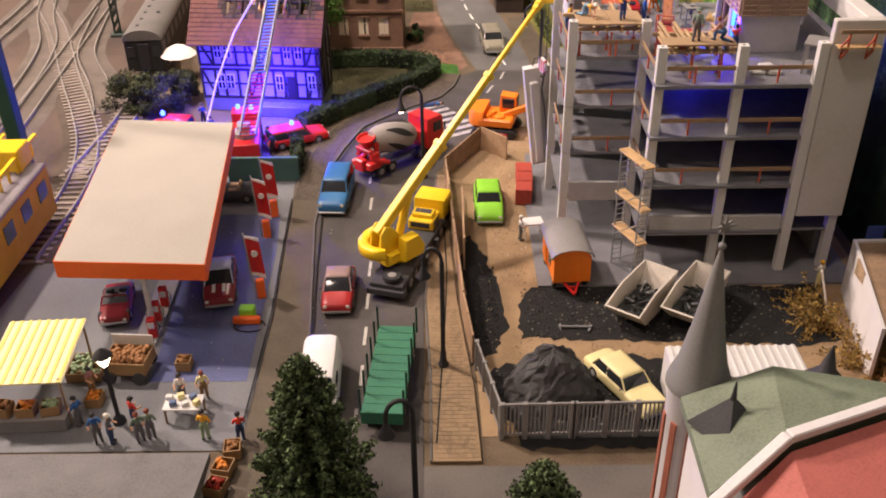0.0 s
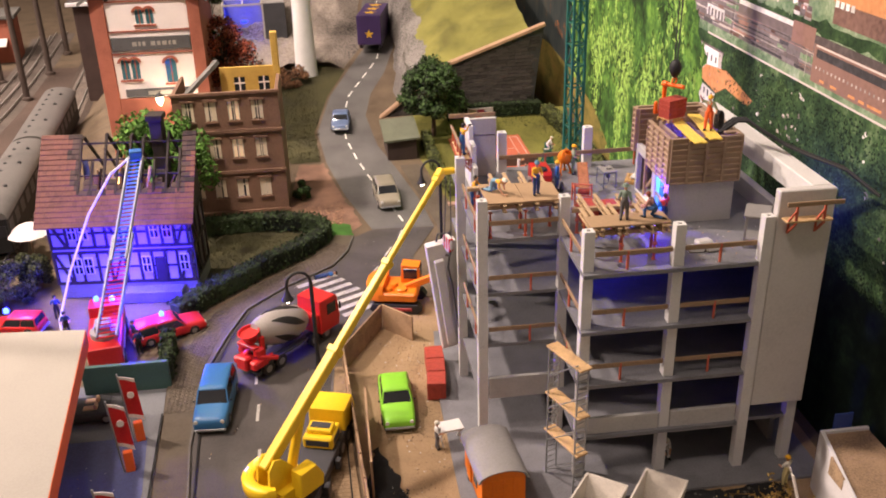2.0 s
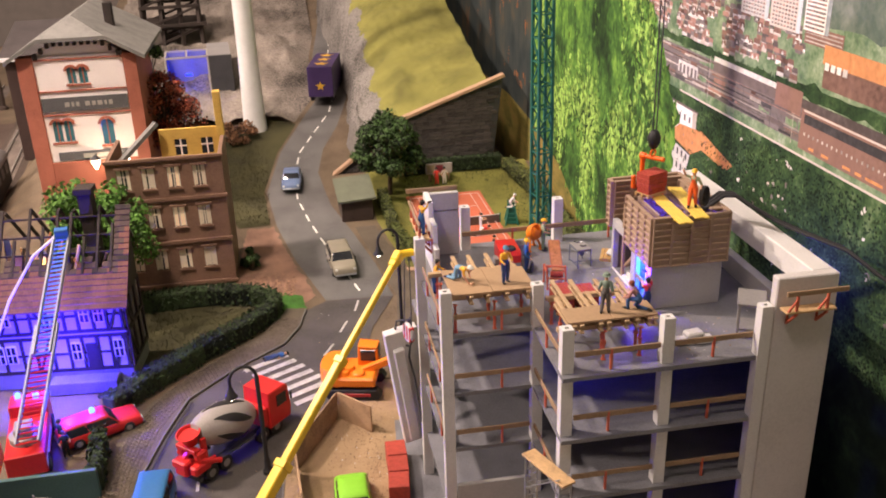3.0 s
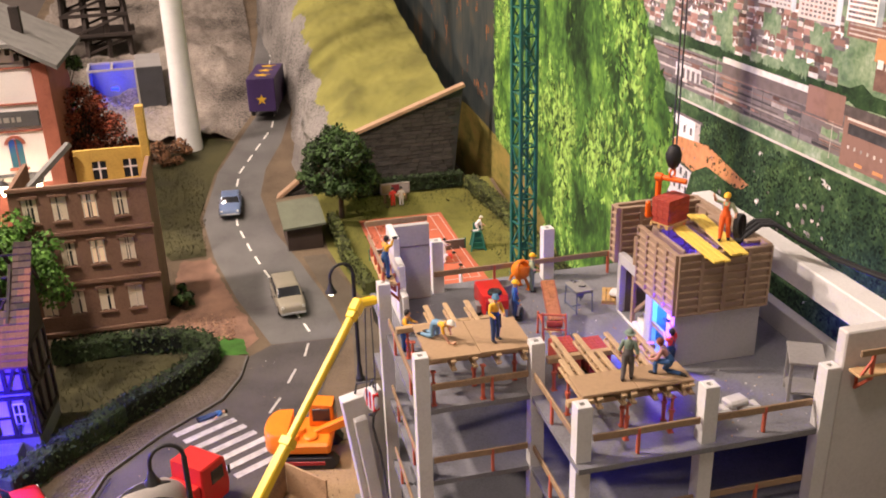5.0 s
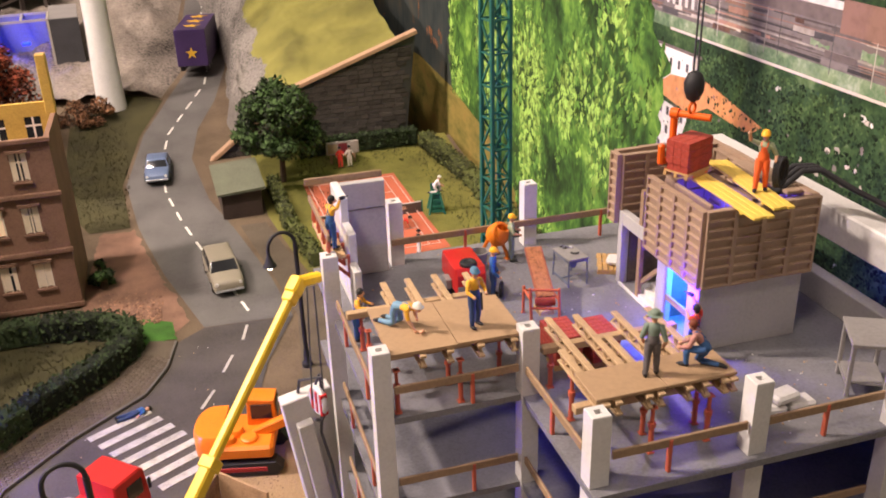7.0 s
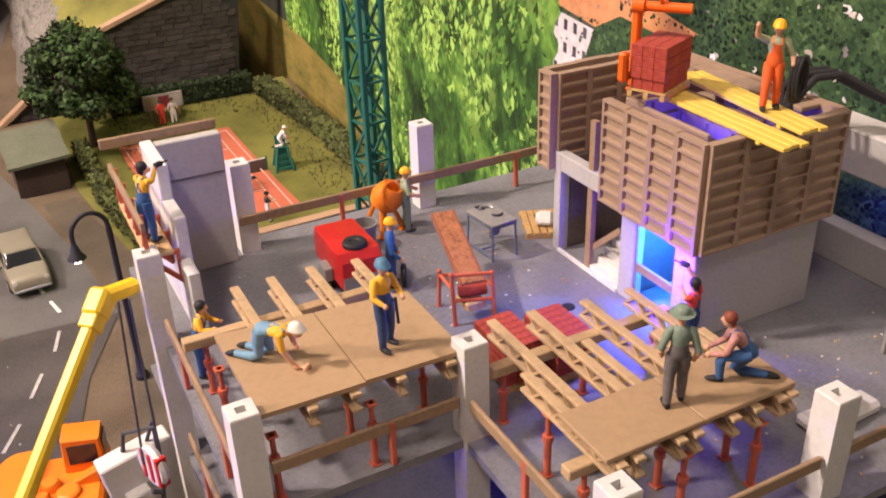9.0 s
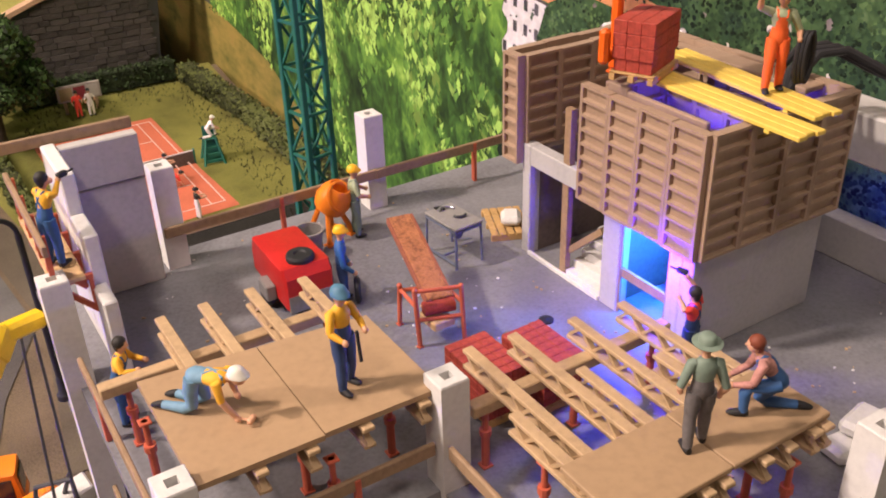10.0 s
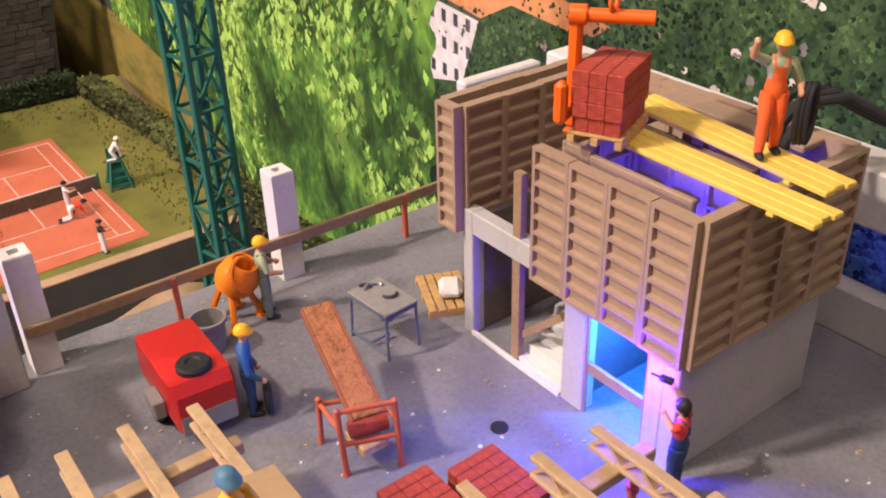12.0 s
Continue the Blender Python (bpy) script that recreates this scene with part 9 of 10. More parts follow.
for a in ((-3.5, -6.2, -3.42, 6.0), (3.42, -6.2, 3.5, 6.0), (-2.7, -6.2, -2.63, 6.0), (2.63, -6.2, 2.7, 6.0), (-3.42, 5.92, 3.42, 6.0), (-3.42, -6.2, 3.42, -6.12), (-2.63, 3.2, 2.63, 3.27), (-2.63, -3.27, 2.63, -3.2), (-0.035, -3.2, 0.035, 3.2)):
    court_line(*a)
for i, p in enumerate(s.v):
    x, y = 16.1 + p[0] - p[1] * 0.045, 95.9 + p[1]
    s.v[i] = (x, y, p[2] + height(x, y) + 0.06)
tagged(new("court_line", mesh_of("court_line", s, mat("court_paint", (0.62, 0.42, 0.36), 0.8, vary=0.2, blot=200), 0)), "white lines painted on the red court", "court lines", kind="structure")
nt = thing("tennis_net", 15.9, 95.1, 0.45, 2, "dark tennis net between two posts", "net")
s = Shape()
s.box(-4.1, -0.03, 0.12, 4.1, 0.03, 0.95)
part("netting", s, mat("net_dark", (0.12, 0.09, 0.07), 0.9, vary=0.3), nt)
s = Shape()
s.box(-4.1, -0.035, 0.95, 4.1, 0.035, 1.02)
part("tape", s, WHITE, nt)
for sx in (-4.15, 4.15):
    s = Shape()
    s.rod((sx, 0, -0.1), (sx, 0, 1.1), 0.07, 8)
    part("post", s, MASTGREEN, nt)
t = thing("umpire_chair", 21.1, 95.0, 0.45, -8, "tall dark green umpire chair beside the net", "chair")
for sx in (-1, 1):
    for sy in (-1, 1):
        s = Shape()
        s.beam((sx * 0.62, sy * 0.62, 0.0), (sx * 0.3, sy * 0.3, 1.6), 0.12, 0.12)
        part("leg", s, MASTGREEN, t)
for z in (0.35, 0.75, 1.15):
    w = 0.62 - 0.2 * z
    s = Shape()
    s.beam((-w, -w, z), (w, -w, z), 0.1, 0.08)
    part("rung", s, MASTGREEN, t)
s = Shape()
s.loft([[(-0.55, -0.3, 0), (0.55, -0.3, 0), (0.55, 0.55, 0), (-0.55, 0.55, 0)], [(-0.28, -0.1, 1.55), (0.28, -0.1, 1.55), (0.28, 0.28, 1.55), (-0.28, 0.28, 1.55)]])
part("side_panel", s, MASTGREEN, t)
s = Shape()
s.box(-0.36, -0.36, 1.6, 0.36, 0.36, 1.7, 0.03)
s.box(-0.36, 0.3, 1.7, 0.36, 0.36, 2.3, 0.02)
part("seat", s, MASTGREEN, t)
figurine(21.1, 94.9, 2.15, 80, FLAGWHITE, FLAGWHITE, HELMWHITE, "kneel", label="small white figure sitting on the umpire chair")
for x, y, c in ((17.8, 93.5, FLAGWHITE), (17.95, 92.8, REDSHIRT), (17.9, 88.5, HAIRDARK)):
    figurine(x, y, height(x, y) + 0.08, 90, c, FLAGWHITE, HAIRDARK, "stand" if c != REDSHIRT else "crawl", "reach" if c != REDSHIRT else "work", label="small tennis player figure on the red court")
sh = thing("garden_shed", 6.75, 100.3, 0.75, 2, "small brown wooden shed with a green felt roof", "shed")
s = Shape()
s.box(-1.5, -2.0, -0.4, 1.5, 2.0, 2.2, 0.03)
part("wall", s, mat("shed_wood", (0.05, 0.033, 0.026), 0.8, vary=0.3, bump=0.3), sh)
s = Shape()
s.loft([[(-1.8, -2.4, 2.1), (1.8, -2.4, 2.3), (1.8, -2.4, 2.5), (-1.8, -2.4, 2.3)], [(-1.8, 2.4, 2.9), (1.8, 2.4, 3.1), (1.8, 2.4, 3.3), (-1.8, 2.4, 3.1)]])
part("roof", s, mat("felt_green", (0.12, 0.13, 0.09), 0.85, vary=0.2, bump=0.3), sh)
bn = thing("garden_bench", 16.0, 105.6, 1.6, 0, "pale scoreboard bench with two seated figures before it", "bench")
s = Shape()
s.box(-1.4, -0.2, 0.9, 1.4, 0.0, 2.0, 0.03)
part("board", s, mat("board_grey", (0.34, 0.3, 0.28), 0.7), bn)
for sx in (-1.0, 1.0):
    s = Shape()
    s.box(sx - 0.1, -0.2, 0, sx + 0.1, 0.0, 0.9)
    part("leg", s, WOOD, bn)
for x0, x1, mt_ in ((-1.25, -0.45, mat("board_ochre", (0.3, 0.24, 0.14), 0.7)), (-0.35, 0.4, mat("board_red", (0.22, 0.03, 0.04), 0.7)), (0.5, 1.25, mat("board_pale", (0.42, 0.38, 0.36), 0.7))):
    s = Shape()
    s.box(x0, -0.23, 1.05, x1, -0.2, 1.85)
    part("poster", s, mt_, bn)
for dx, c in ((-0.4, REDSHIRT), (0.4, FLAGWHITE)):
    figurine(16.0 + dx, 104.6, height(16, 104.6) + 0.03, 0, c, c, HAIRDARK, "stand", "hip", label="small seated figure in front of the bench")
# board holding the lawn above the dark ground
s = Shape()
s.beam((10.0, 87.5, 0.1), (25.9, 87.85, 0.1), 0.7, 0.3, 0.04)
solo("timber_edge", s, COPING, 0, 0, 0, 0, "brown timber edging of the lawn", "edging")

# ---- rear of the layout ----
s = Shape()
random.seed(80)
gx, gy = 80, 130
v = []
for j in range(gy + 1):
    for i in range(gx + 1):
        x, y = -22 + i * 26.0 / gx, 122.5 + j * 90.0 / gy
        road = float(np.interp(y, [122, 128, 142, 155, 180, 212], [1.6, 4.0, 4.6, 6.2, 7.6, 8.0]))
        x = min(x + 1.5, road) if i == gx else x * 1.0
        x = min(x, road)
        dd = min(1.0, max(0.0, (road - x) / 3.0))
        v.append((x, y, height(x, y) + 0.02 + dd * (0.3 + 1.5 * abs(noise.noise(Vector((x * 0.22, y * 0.16, 2.0)))) + 0.35 * ridge(x * 0.6, y * 0.5, 5.0) + 0.15 * ridge(x * 1.7, y * 1.5, 2.0))))
s.add(v, [(j * (gx + 1) + i, j * (gx + 1) + i + 1, (j + 1) * (gx + 1) + i + 1, (j + 1) * (gx + 1) + i) for j in range(gy) for i in range(gx)])
tagged(new("rock_ground", mesh_of("rock_ground", s, mat("rock_brown", (0.19, 0.162, 0.135), 0.9, vary=0.6, blot=14, grain=400, bump=1.0), 60)), "grey rocky ground beside the upper road", "rock", kind="structure")
s = Shape()
s.lathe([(1.35, 0), (1.25, 2), (1.1, 8), (0.95, 40)], 24)
solo("factory_chimney", s, WHITE, -2.7, 121.5, 4.2, 0, "tall smooth white factory chimney", "chimney")
tk = thing("lorry", 6.1, 129.5, 5.95, -11, "dark purple lorry with a yellow star emblem", "lorry")
s = Shape()
s.box(-1.5, -4.4, 0.7, 1.5, 4.0, 4.3, 0.05)
part("box_body", s, PURPLE, tk)
s = Shape()
s.box(-1.3, 4.2, 0.5, 1.3, 6.0, 3.0, 0.1)
part("cab", s, DARK, tk)
STARY = mat("star_yellow", (0.6, 0.36, 0.03), 0.5)
def star(cx, cz, r):
    return [(cx + (r if k % 2 == 0 else r * 0.4) * math.sin(math.pi * k / 5), cz + (r if k % 2 == 0 else r * 0.4) * math.cos(math.pi * k / 5)) for k in range(10)]


s = Shape()
ring = star(0, 2.0, 0.6)
s.loft([[(x, -4.46, z) for x, z in ring], [(x, -4.38, z) for x, z in ring]])
part("emblem", s, STARY, tk)
for yy in (-2.5, 0, 2.5):
    s = Shape()
    ring = star(0.0, 0.0, 0.9)
    s.loft([[(x, yy + z, 4.28) for x, z in ring], [(x, yy + z, 4.34) for x, z in ring]])
    part("emblem", s, STARY, tk)
for yy in (-3.2, -2.0, 4.6):
    for sx in (-1.2, 1.2):
        wheel(tk, sx, yy, 0.52, 0.52, 0.4)
pv = thing("stage_trailer", -10.3, 130.6, 6.0, 4, "dark trailer stage with a pale frame lit blue inside", "trailer")
STAGEBLUE = mat("stage_panel", (0.16, 0.17, 0.3), 0.6, vary=0.15)
for nm, a, mm in (("floor", (-2.5, 0, 0.6, 2.5, 4.6, 0.9), DARK), ("rear_wall", (-2.5, 4.4, 0.9, 2.5, 4.6, 5.2), STAGEBLUE), ("side_wall", (-2.5, 0.2, 0.9, -2.35, 4.4, 5.2), STAGEBLUE), ("side_panel", (2.5, -0.1, 0.4, 5.3, 0.2, 5.3), DARK), ("rear_box", (2.5, 0.4, 0.6, 5.2, 8.6, 5.2), DARK), ("roof", (2.45, 0.3, 5.2, 5.25, 8.7, 5.32), GREY)):
    s = Shape()
    s.box(*a, 0.02)
    part(nm, s, mm, pv)
for a, b in (((-2.5, 0, 5.3), (2.5, 0, 5.3)), ((-2.5, 4.5, 5.3), (2.5, 4.5, 5.3)), ((-2.5, 0, 5.3), (-2.5, 4.5, 5.3)), ((2.45, 0, 5.3), (2.45, 4.5, 5.3)), ((0, 0, 5.3), (0, 4.5, 5.3)), ((-2.5, 0, 0.6), (-2.5, 0, 5.3)), ((2.45, 0, 0.6), (2.45, 0, 5.3))):
    q = Shape()
    q.beam(a, b, 0.22, 0.22)
    part("frame_bar", q, CANOPY, pv)
q = Shape()
q.box(-0.4, 2.2, 2.6, 0.4, 2.6, 2.9, 0.1)
part("stage_lamp", q, glow("stage_blue", (0.01, 0.03, 1.0), 3.0), pv, "blue stage lamp")
for x in (3.0, 4.6):
    wheel(pv, x, 1.5, 0.5, 0.5, 0.4)
hl = thing("goods_hall", -24.0, 131.0, 0, 3, "dark hall with a low dark roof and pale eave", "building")
s = Shape()
s.box(-7.0, 0, 0, 6.0, 12, 12.4, 0.05)
part("wall", s, mat("hall_brick", (0.05, 0.03, 0.025), 0.85, vary=0.3, blot=60, bump=0.4), hl)
s = Shape()
s.loft([[(-7.5, -0.6, 12.3), (6.5, -0.6, 12.3), (6.5, -0.6, 12.6), (-7.5, -0.6, 12.6)], [(-7.5, 12.6, 14.6), (6.5, 12.6, 14.6), (6.5, 12.6, 14.9), (-7.5, 12.6, 14.9)]])
part("roof", s, mat("hall_roof", (0.06, 0.05, 0.048), 0.8, vary=0.25, blot=40, bump=0.3), hl, "", 0)
s = Shape()
s.box(-7.6, -0.85, 12.2, 6.6, -0.62, 12.65, 0.02)
part("eave", s, PLASTER, hl, "pale eave board")
mh = thing("headframe", -13.5, 150.0, 8.5, 5, "dark wooden mine headframe with crossed beams", "headframe")
for sx in (-4, -1.3, 1.3, 4):
    for sy in (-3, 3):
        s = Shape()
        s.beam((sx, sy, 0), (sx * 0.8, sy * 0.8, 14), 0.5, 0.5)
        part("post", s, TIMBER, mh)
for i in range(5):
    for sy in (-3, 3):
        s = Shape()
        s.beam((-4, sy, 1 + 2.8 * i), (4, sy, 1 + 2.8 * i), 0.35, 0.4)
        s.beam((-4, sy, 1 + 2.8 * i), (4, sy, 3.8 + 2.8 * i), 0.25, 0.3)
        part("beam", s, TIMBER, mh)
for z in (4.0, 9.0):
    s = Shape()
    s.box(-4.6, -3.6, z, 4.6, 3.6, z + 0.4)
    part("deck", s, TIMBER, mh)

# ---- railway ----
SLEEPER = mat("sleeper", (0.24, 0.2, 0.17), 0.8, vary=0.3, bump=0.3)
RAIL = mat("rail_steel", (0.4, 0.37, 0.34), 0.35, 0.5, vary=0.15, bump=0.05)


TRACKBED = mat("track_bed_grey", (0.075, 0.055, 0.042), 0.9, vary=0.35, blot=70, grain=1500, bump=0.8)


BEDGREY = mat("bed_grey", (0.12, 0.098, 0.082), 0.9, vary=0.3, blot=40, grain=1500, bump=0.6)


LIFT = [0.0]


def track(pts, label, sleepers=True):
    LIFT[0] += 0.012
    t = thing("railway_track", 0, 0, 0.02 + LIFT[0], 0, label, "track", "railway tracks")
    P = [Vector((x, y, 0)) for x, y in pts]
    path = []
    for i in range(len(P) - 1):
        a, b, c, d = P[max(i - 1, 0)], P[i], P[i + 1], P[min(i + 2, len(P) - 1)]
        for k in range(8):
            f = k / 8
            path.append(0.5 * ((2 * b) + (c - a) * f + (2 * a - 5 * b + 4 * c - d) * f * f + (3 * b - a - 3 * c + d) * f ** 3))
    path.append(P[-1])
    sl = Shape()
    acc = 0.0
    for p, q in zip(path, path[1:]):
        d = q - p
        n = d.normalized()
        m0 = Matrix.Translation(p) @ n.to_track_quat("Y", "Z").to_matrix().to_4x4()
        while acc < d.length:
            sl.box(-1.35, acc - 0.16, 0.0, 1.35, acc + 0.16, 0.18, 0, m0)
            acc += 0.78
        acc -= d.length
    bed = Shape()
    rings = []
    for i, p in enumerate(path):
        u = (path[min(i + 1, len(path) - 1)] - path[max(i - 1, 0)]).normalized().cross(Vector((0, 0, 1)))
        rings.append([p + u * sx + Vector((0, 0, zz)) for sx, zz in ((-2.1, -0.05), (2.1, -0.05), (1.6, 0.08), (-1.6, 0.08))])
    bed.loft(rings)
    part("ballast_bed", bed, TRACKBED if sleepers else BEDGREY, t)
    for sx in (-0.83, 0.83):
        s = Shape()
        rings = []
        for i, p in enumerate(path):
            u = (path[min(i + 1, len(path) - 1)] - path[max(i - 1, 0)]).normalized().cross(Vector((0, 0, 1)))
            rings.append([p + u * (sx + w) + Vector((0, 0, zz)) for w, zz in ((-0.065, 0.06), (0.065, 0.06), (0.065, 0.4), (-0.065, 0.4))])
        s.loft(rings)
        part("rail", s, RAIL, t)
    if sleepers:
        tagged(part("sleeper", sl, SLEEPER, t), kind="stuff")


track([(-27.7, 50), (-27.7, 60), (-29.1, 67), (-31.9, 74), (-36.1, 83), (-41.8, 96), (-47.2, 107), (-50, 121), (-51.5, 138)], "curved railway track with pale sleepers and bright rails")
track([(-28.3, 62), (-27.6, 72), (-28.2, 82), (-29.0, 91), (-29.8, 100.5), (-30.7, 111), (-32.6, 130), (-36.5, 168)], "railway track under the coaches")
track([(-36.3, 58), (-36.6, 70), (-37.3, 78), (-38.2, 88.4), (-39.6, 104), (-40.6, 116), (-41, 130), (-42.5, 150), (-45, 175)], "grey bedded railway track with worn rails", False)
track([(-29.9, 74), (-32.5, 80.5), (-36.4, 88.8), (-38.3, 98), (-39.2, 104)], "grey bedded branch track with worn rails", False)
track([(-38.6, 58), (-38.8, 72), (-39.5, 82), (-41.4, 92), (-45, 101), (-47.6, 110)], "grey bedded crossing track with worn rails", False)
track([(-46.6, 60), (-47.4, 80), (-47.8, 95), (-48.4, 108), (-50, 122)], "outer railway track of the yard", False)
track([(-43.6, 112), (-42.6, 128), (-44, 150), (-47, 172)], "far railway track of the yard", False)
COACH = mat("coach_roof", (0.13, 0.122, 0.112), 0.6, vary=0.15, blot=60, bump=0.15)
COACHSIDE = mat("coach_side", (0.012, 0.012, 0.012), 0.7, vary=0.2)
for x, y, r in ((-29.0, 91.2, 4.8), (-30.6, 110.5, 5.0)):
    t = thing("railway_coach", x, y, 0.4, r, "dark passenger coach with a grey rounded roof", "railway coach", "railway coaches")
    s = Shape()
    s.box(-1.7, -9.3, 0.5, 1.7, 9.3, 3.6, 0.06)
    part("body", s, COACHSIDE, t)
    s = Shape()
    s.loft([[(1.85 * w * math.cos(math.pi * k / 14), yy, 3.5 + 1.0 * w * math.sin(math.pi * k / 14)) for k in range(15)] for yy, w in ((-9.4, 0.97), (-9.25, 1), (9.25, 1), (9.4, 0.97))])
    part("roof", s, COACH, t)
    for i in range(9):
        for sx in (-0.45, 0.75) if i in (2, 5, 7) else (-0.45,):
            q = Shape()
            q.lathe([(0.17, 0), (0.19, 0.17), (0.05, 0.26)], 8, pose(sx, -8.0 + i * 2.0, 4.33))
            part("vent", q, BLACK, t)
    for i in range(8):
        q = Shape()
        q.box(1.67, -8.9 + i * 2.25, 2.0, 1.73, -7.5 + i * 2.25, 3.1)
        part("window", q, DARK, t)
    for a in ((-0.5, -9.42, 0.7, 0.5, -9.28, 3.2), (-1.5, -9.36, 1.9, -0.8, -9.26, 2.9), (0.8, -9.36, 1.9, 1.5, -9.26, 2.9), (-0.6, 9.28, 0.7, 0.6, 9.7, 3.1)):
        q = Shape()
        q.box(*a, 0.03)
        part("gangway", q, BLACK, t)
    for yy in (-6.4, 6.4):
        q = Shape()
        q.box(-1.3, yy - 1.6, 0, 1.3, yy + 1.6, 0.6, 0.1)
        part("bogie", q, BLACK, t)
YTRAIN = mat("track_machine_yellow", (0.55, 0.33, 0.012), 0.7, vary=0.15, spec=0.08)
t = thing("track_machine", -29.3, 47.5, 0.1, 0, "yellow track maintenance vehicle with a crane jib", "rail vehicle")
s = Shape()
s.box(-2.0, -9, 0.7, 2.0, 8.2, 4.2, 0.08)
part("body", s, YTRAIN, t)
s = Shape()
s.box(-2.1, -9, 4.2, 2.1, 8.0, 4.5, 0.08)
part("roof", s, mat("roof_mauve", (0.2, 0.18, 0.2), 0.6), t)
for i in range(6):
    q = Shape()
    q.box(1.96, -7.5 + i * 2.7, 2.4, 2.04, -6.1 + i * 2.7, 3.6, 0.01)
    part("window", q, GLASSD, t)
q = Shape()
for x in (-1.2, 0.9):
    q.beam((x, 1.0, 5.4), (x, 10, 5.6), 0.25, 0.25)
    for k in range(7):
        q.beam((x, 1.2 + k * 1.3, 4.5), (x, 1.2 + k * 1.3, 5.6), 0.15, 0.15)
q.box(-1.3, 6.5, 4.5, 1.1, 8.5, 6.0, 0.06)
part("jib", q, YELLOW, t)
for yy in (-6, 6):
    q = Shape()
    q.box(-1.5, yy - 1.6, 0, 1.5, yy + 1.6, 0.7, 0.06)
    part("bogie", q, BLACK, t)
s = Shape()
s.box(-0.55, -0.55, 0, 0.55, 0.55, 26, 0.08)
s.box(-0.9, -0.9, 0, 0.9, 0.9, 0.6, 0.08)
solo("gantry_post", s, mat("post_green", (0.02, 0.075, 0.055), 0.5, vary=0.2), -32.3, 62.6, 0.02, 0, "dark green steel gantry post beside the tracks", "post", "gantry posts")
s = Shape()
for sx in (-0.38, 0.22):
    s.box(sx, -0.22, 0, sx + 0.16, 0.22, 26, 0.03)
for k in range(26):
    s.beam((-0.3, 0, k), (0.3, 0, k + 1), 0.1, 0.3)
s.box(-0.7, -0.6, 0, 0.7, 0.6, 0.4, 0.05)
solo("gantry_post", s, mat("post_dull", (0.035, 0.05, 0.042), 0.6, vary=0.3), -34.9, 94.6, 0.02, 8, "dull green lattice gantry post beside the coaches", "post", "gantry posts")
t = thing("market_umbrella", -25.2, 82.5, 0.02, 0, "pale red and white parasol in the garden", "parasol")
s = Shape()
s.lathe([(1.7, 2.3), (1.0, 2.9), (0.05, 3.3)], 10)
part("canopy", s, FACADE, t)
s = Shape()
s.rod((0, 0, 0), (0, 0, 3.0), 0.07, 6)
part("pole", s, WOOD, t)

# yard poles and a signal cabin
POLE = mat("pole_brown", (0.07, 0.05, 0.04), 0.7, vary=0.25, bump=0.2)
for x, y, h in ((-39.4, 132.9, 18), (-45.4, 142.5, 19), (-39.9, 146.5, 22), (-40.4, 159, 22)):
    s = Shape()
    s.lathe([(0.7, 0), (0.7, 0.4), (0.42, 0.5), (0.3, h)], 10)
    s.beam((0, 0, h * 0.85), (3.4, 0.4, h * 0.9), 0.2, 0.25)
    solo("catenary_pole", s, POLE, x, y, height(x, y) + 0.02, 10, "dark brown catenary pole in the railway yard", "pole", "catenary poles")
cabin = thing("signal_cabin", -52.0, 158.0, 0, 8, "reddish railway hut with a pale awning", "hut")
s = Shape()
s.box(-5, -3, 0, 5, 3, 6.5, 0.08)
part("wall", s, REDBRICK, cabin)
s = Shape()
s.box(-5.6, -3.6, 6.5, 5.6, 3.6, 7.1, 0.1)
part("roof", s, SLATE, cabin)
s = Shape()
s.beam((0, -3.0, 3.6), (0, -5.4, 2.9), 8.0, 0.2, 0.03)
part("awning", s, FACADE, cabin)

# loose specks on the cinder and the sand
random.seed(41)
SPECK = mat("pale_speck", (0.5, 0.4, 0.24), 0.8, vary=0.3, island=0.7)
CLINKER = mat("clinker", (0.011, 0.011, 0.011), 0.7, vary=0.5, island=0.8, bump=0.5)
GRIT = mat("sand_grit", (0.2, 0.13, 0.075), 0.9, vary=0.3, island=0.7)


def specks(label, colour, areas, n, r0, r1, parent):
    s = Shape()
    for k in range(n):
        x0, y0, x1, y1, z = random.choice(areas)
        r = random.uniform(r0, r1)
        x, y = random.uniform(x0, x1), random.uniform(y0, y1)
        a = random.uniform(0, 6)
        ring = [(x + r * random.uniform(0.7, 1.3) * math.cos(a + i * 1.57), y + r * random.uniform(0.7, 1.3) * math.sin(a + i * 1.57), z) for i in range(4)]
        s.add(ring + [(x + r * random.uniform(-0.4, 0.4), y, z + r * random.uniform(0.6, 1.2))], [(0, 1, 4), (1, 2, 4), (2, 3, 4), (3, 0, 4)])
    tagged(part("speck", s, colour, bpy.data.objects[parent], label, 0), kind="stuff")


YARD = [(4.3, 41.8, 21.8, 46.3, 0.03), (4.3, 41.8, 21.8, 46.3, 0.03), (2.3, 34.2, 11.3, 38.4, 0.03), (1.2, 41, 2.8, 49, 0.03)]
specks("scattered pale chips", SPECK, YARD, 130, 0.025, 0.07, "coal_lot")
specks("loose black clinker", CLINKER, YARD, 4200, 0.025, 0.08, "coal_lot")
specks("coarse sand grains", GRIT, [(3.0, 47, 5.3, 68, 0.008), (3.3, 39.6, 25, 41.8, 0.008), (1.5, 53, 5.3, 68, 0.008), (12, 34, 25, 40, 0.008)], 2200, 0.02, 0.06, "sand_lot")
specks("coarse pink gravel", mat("pink_grit", (0.3, 0.17, 0.11), 0.9, vary=0.3, island=0.7), [(-3.6, 84.8, 0.5, 90, 0.2), (-3.2, 84.8, 0.2, 89, 0.1)], 700, 0.05, 0.13, "gravel_path")

# ---- printed backdrop along the layout's edge ----
MX = 26.6


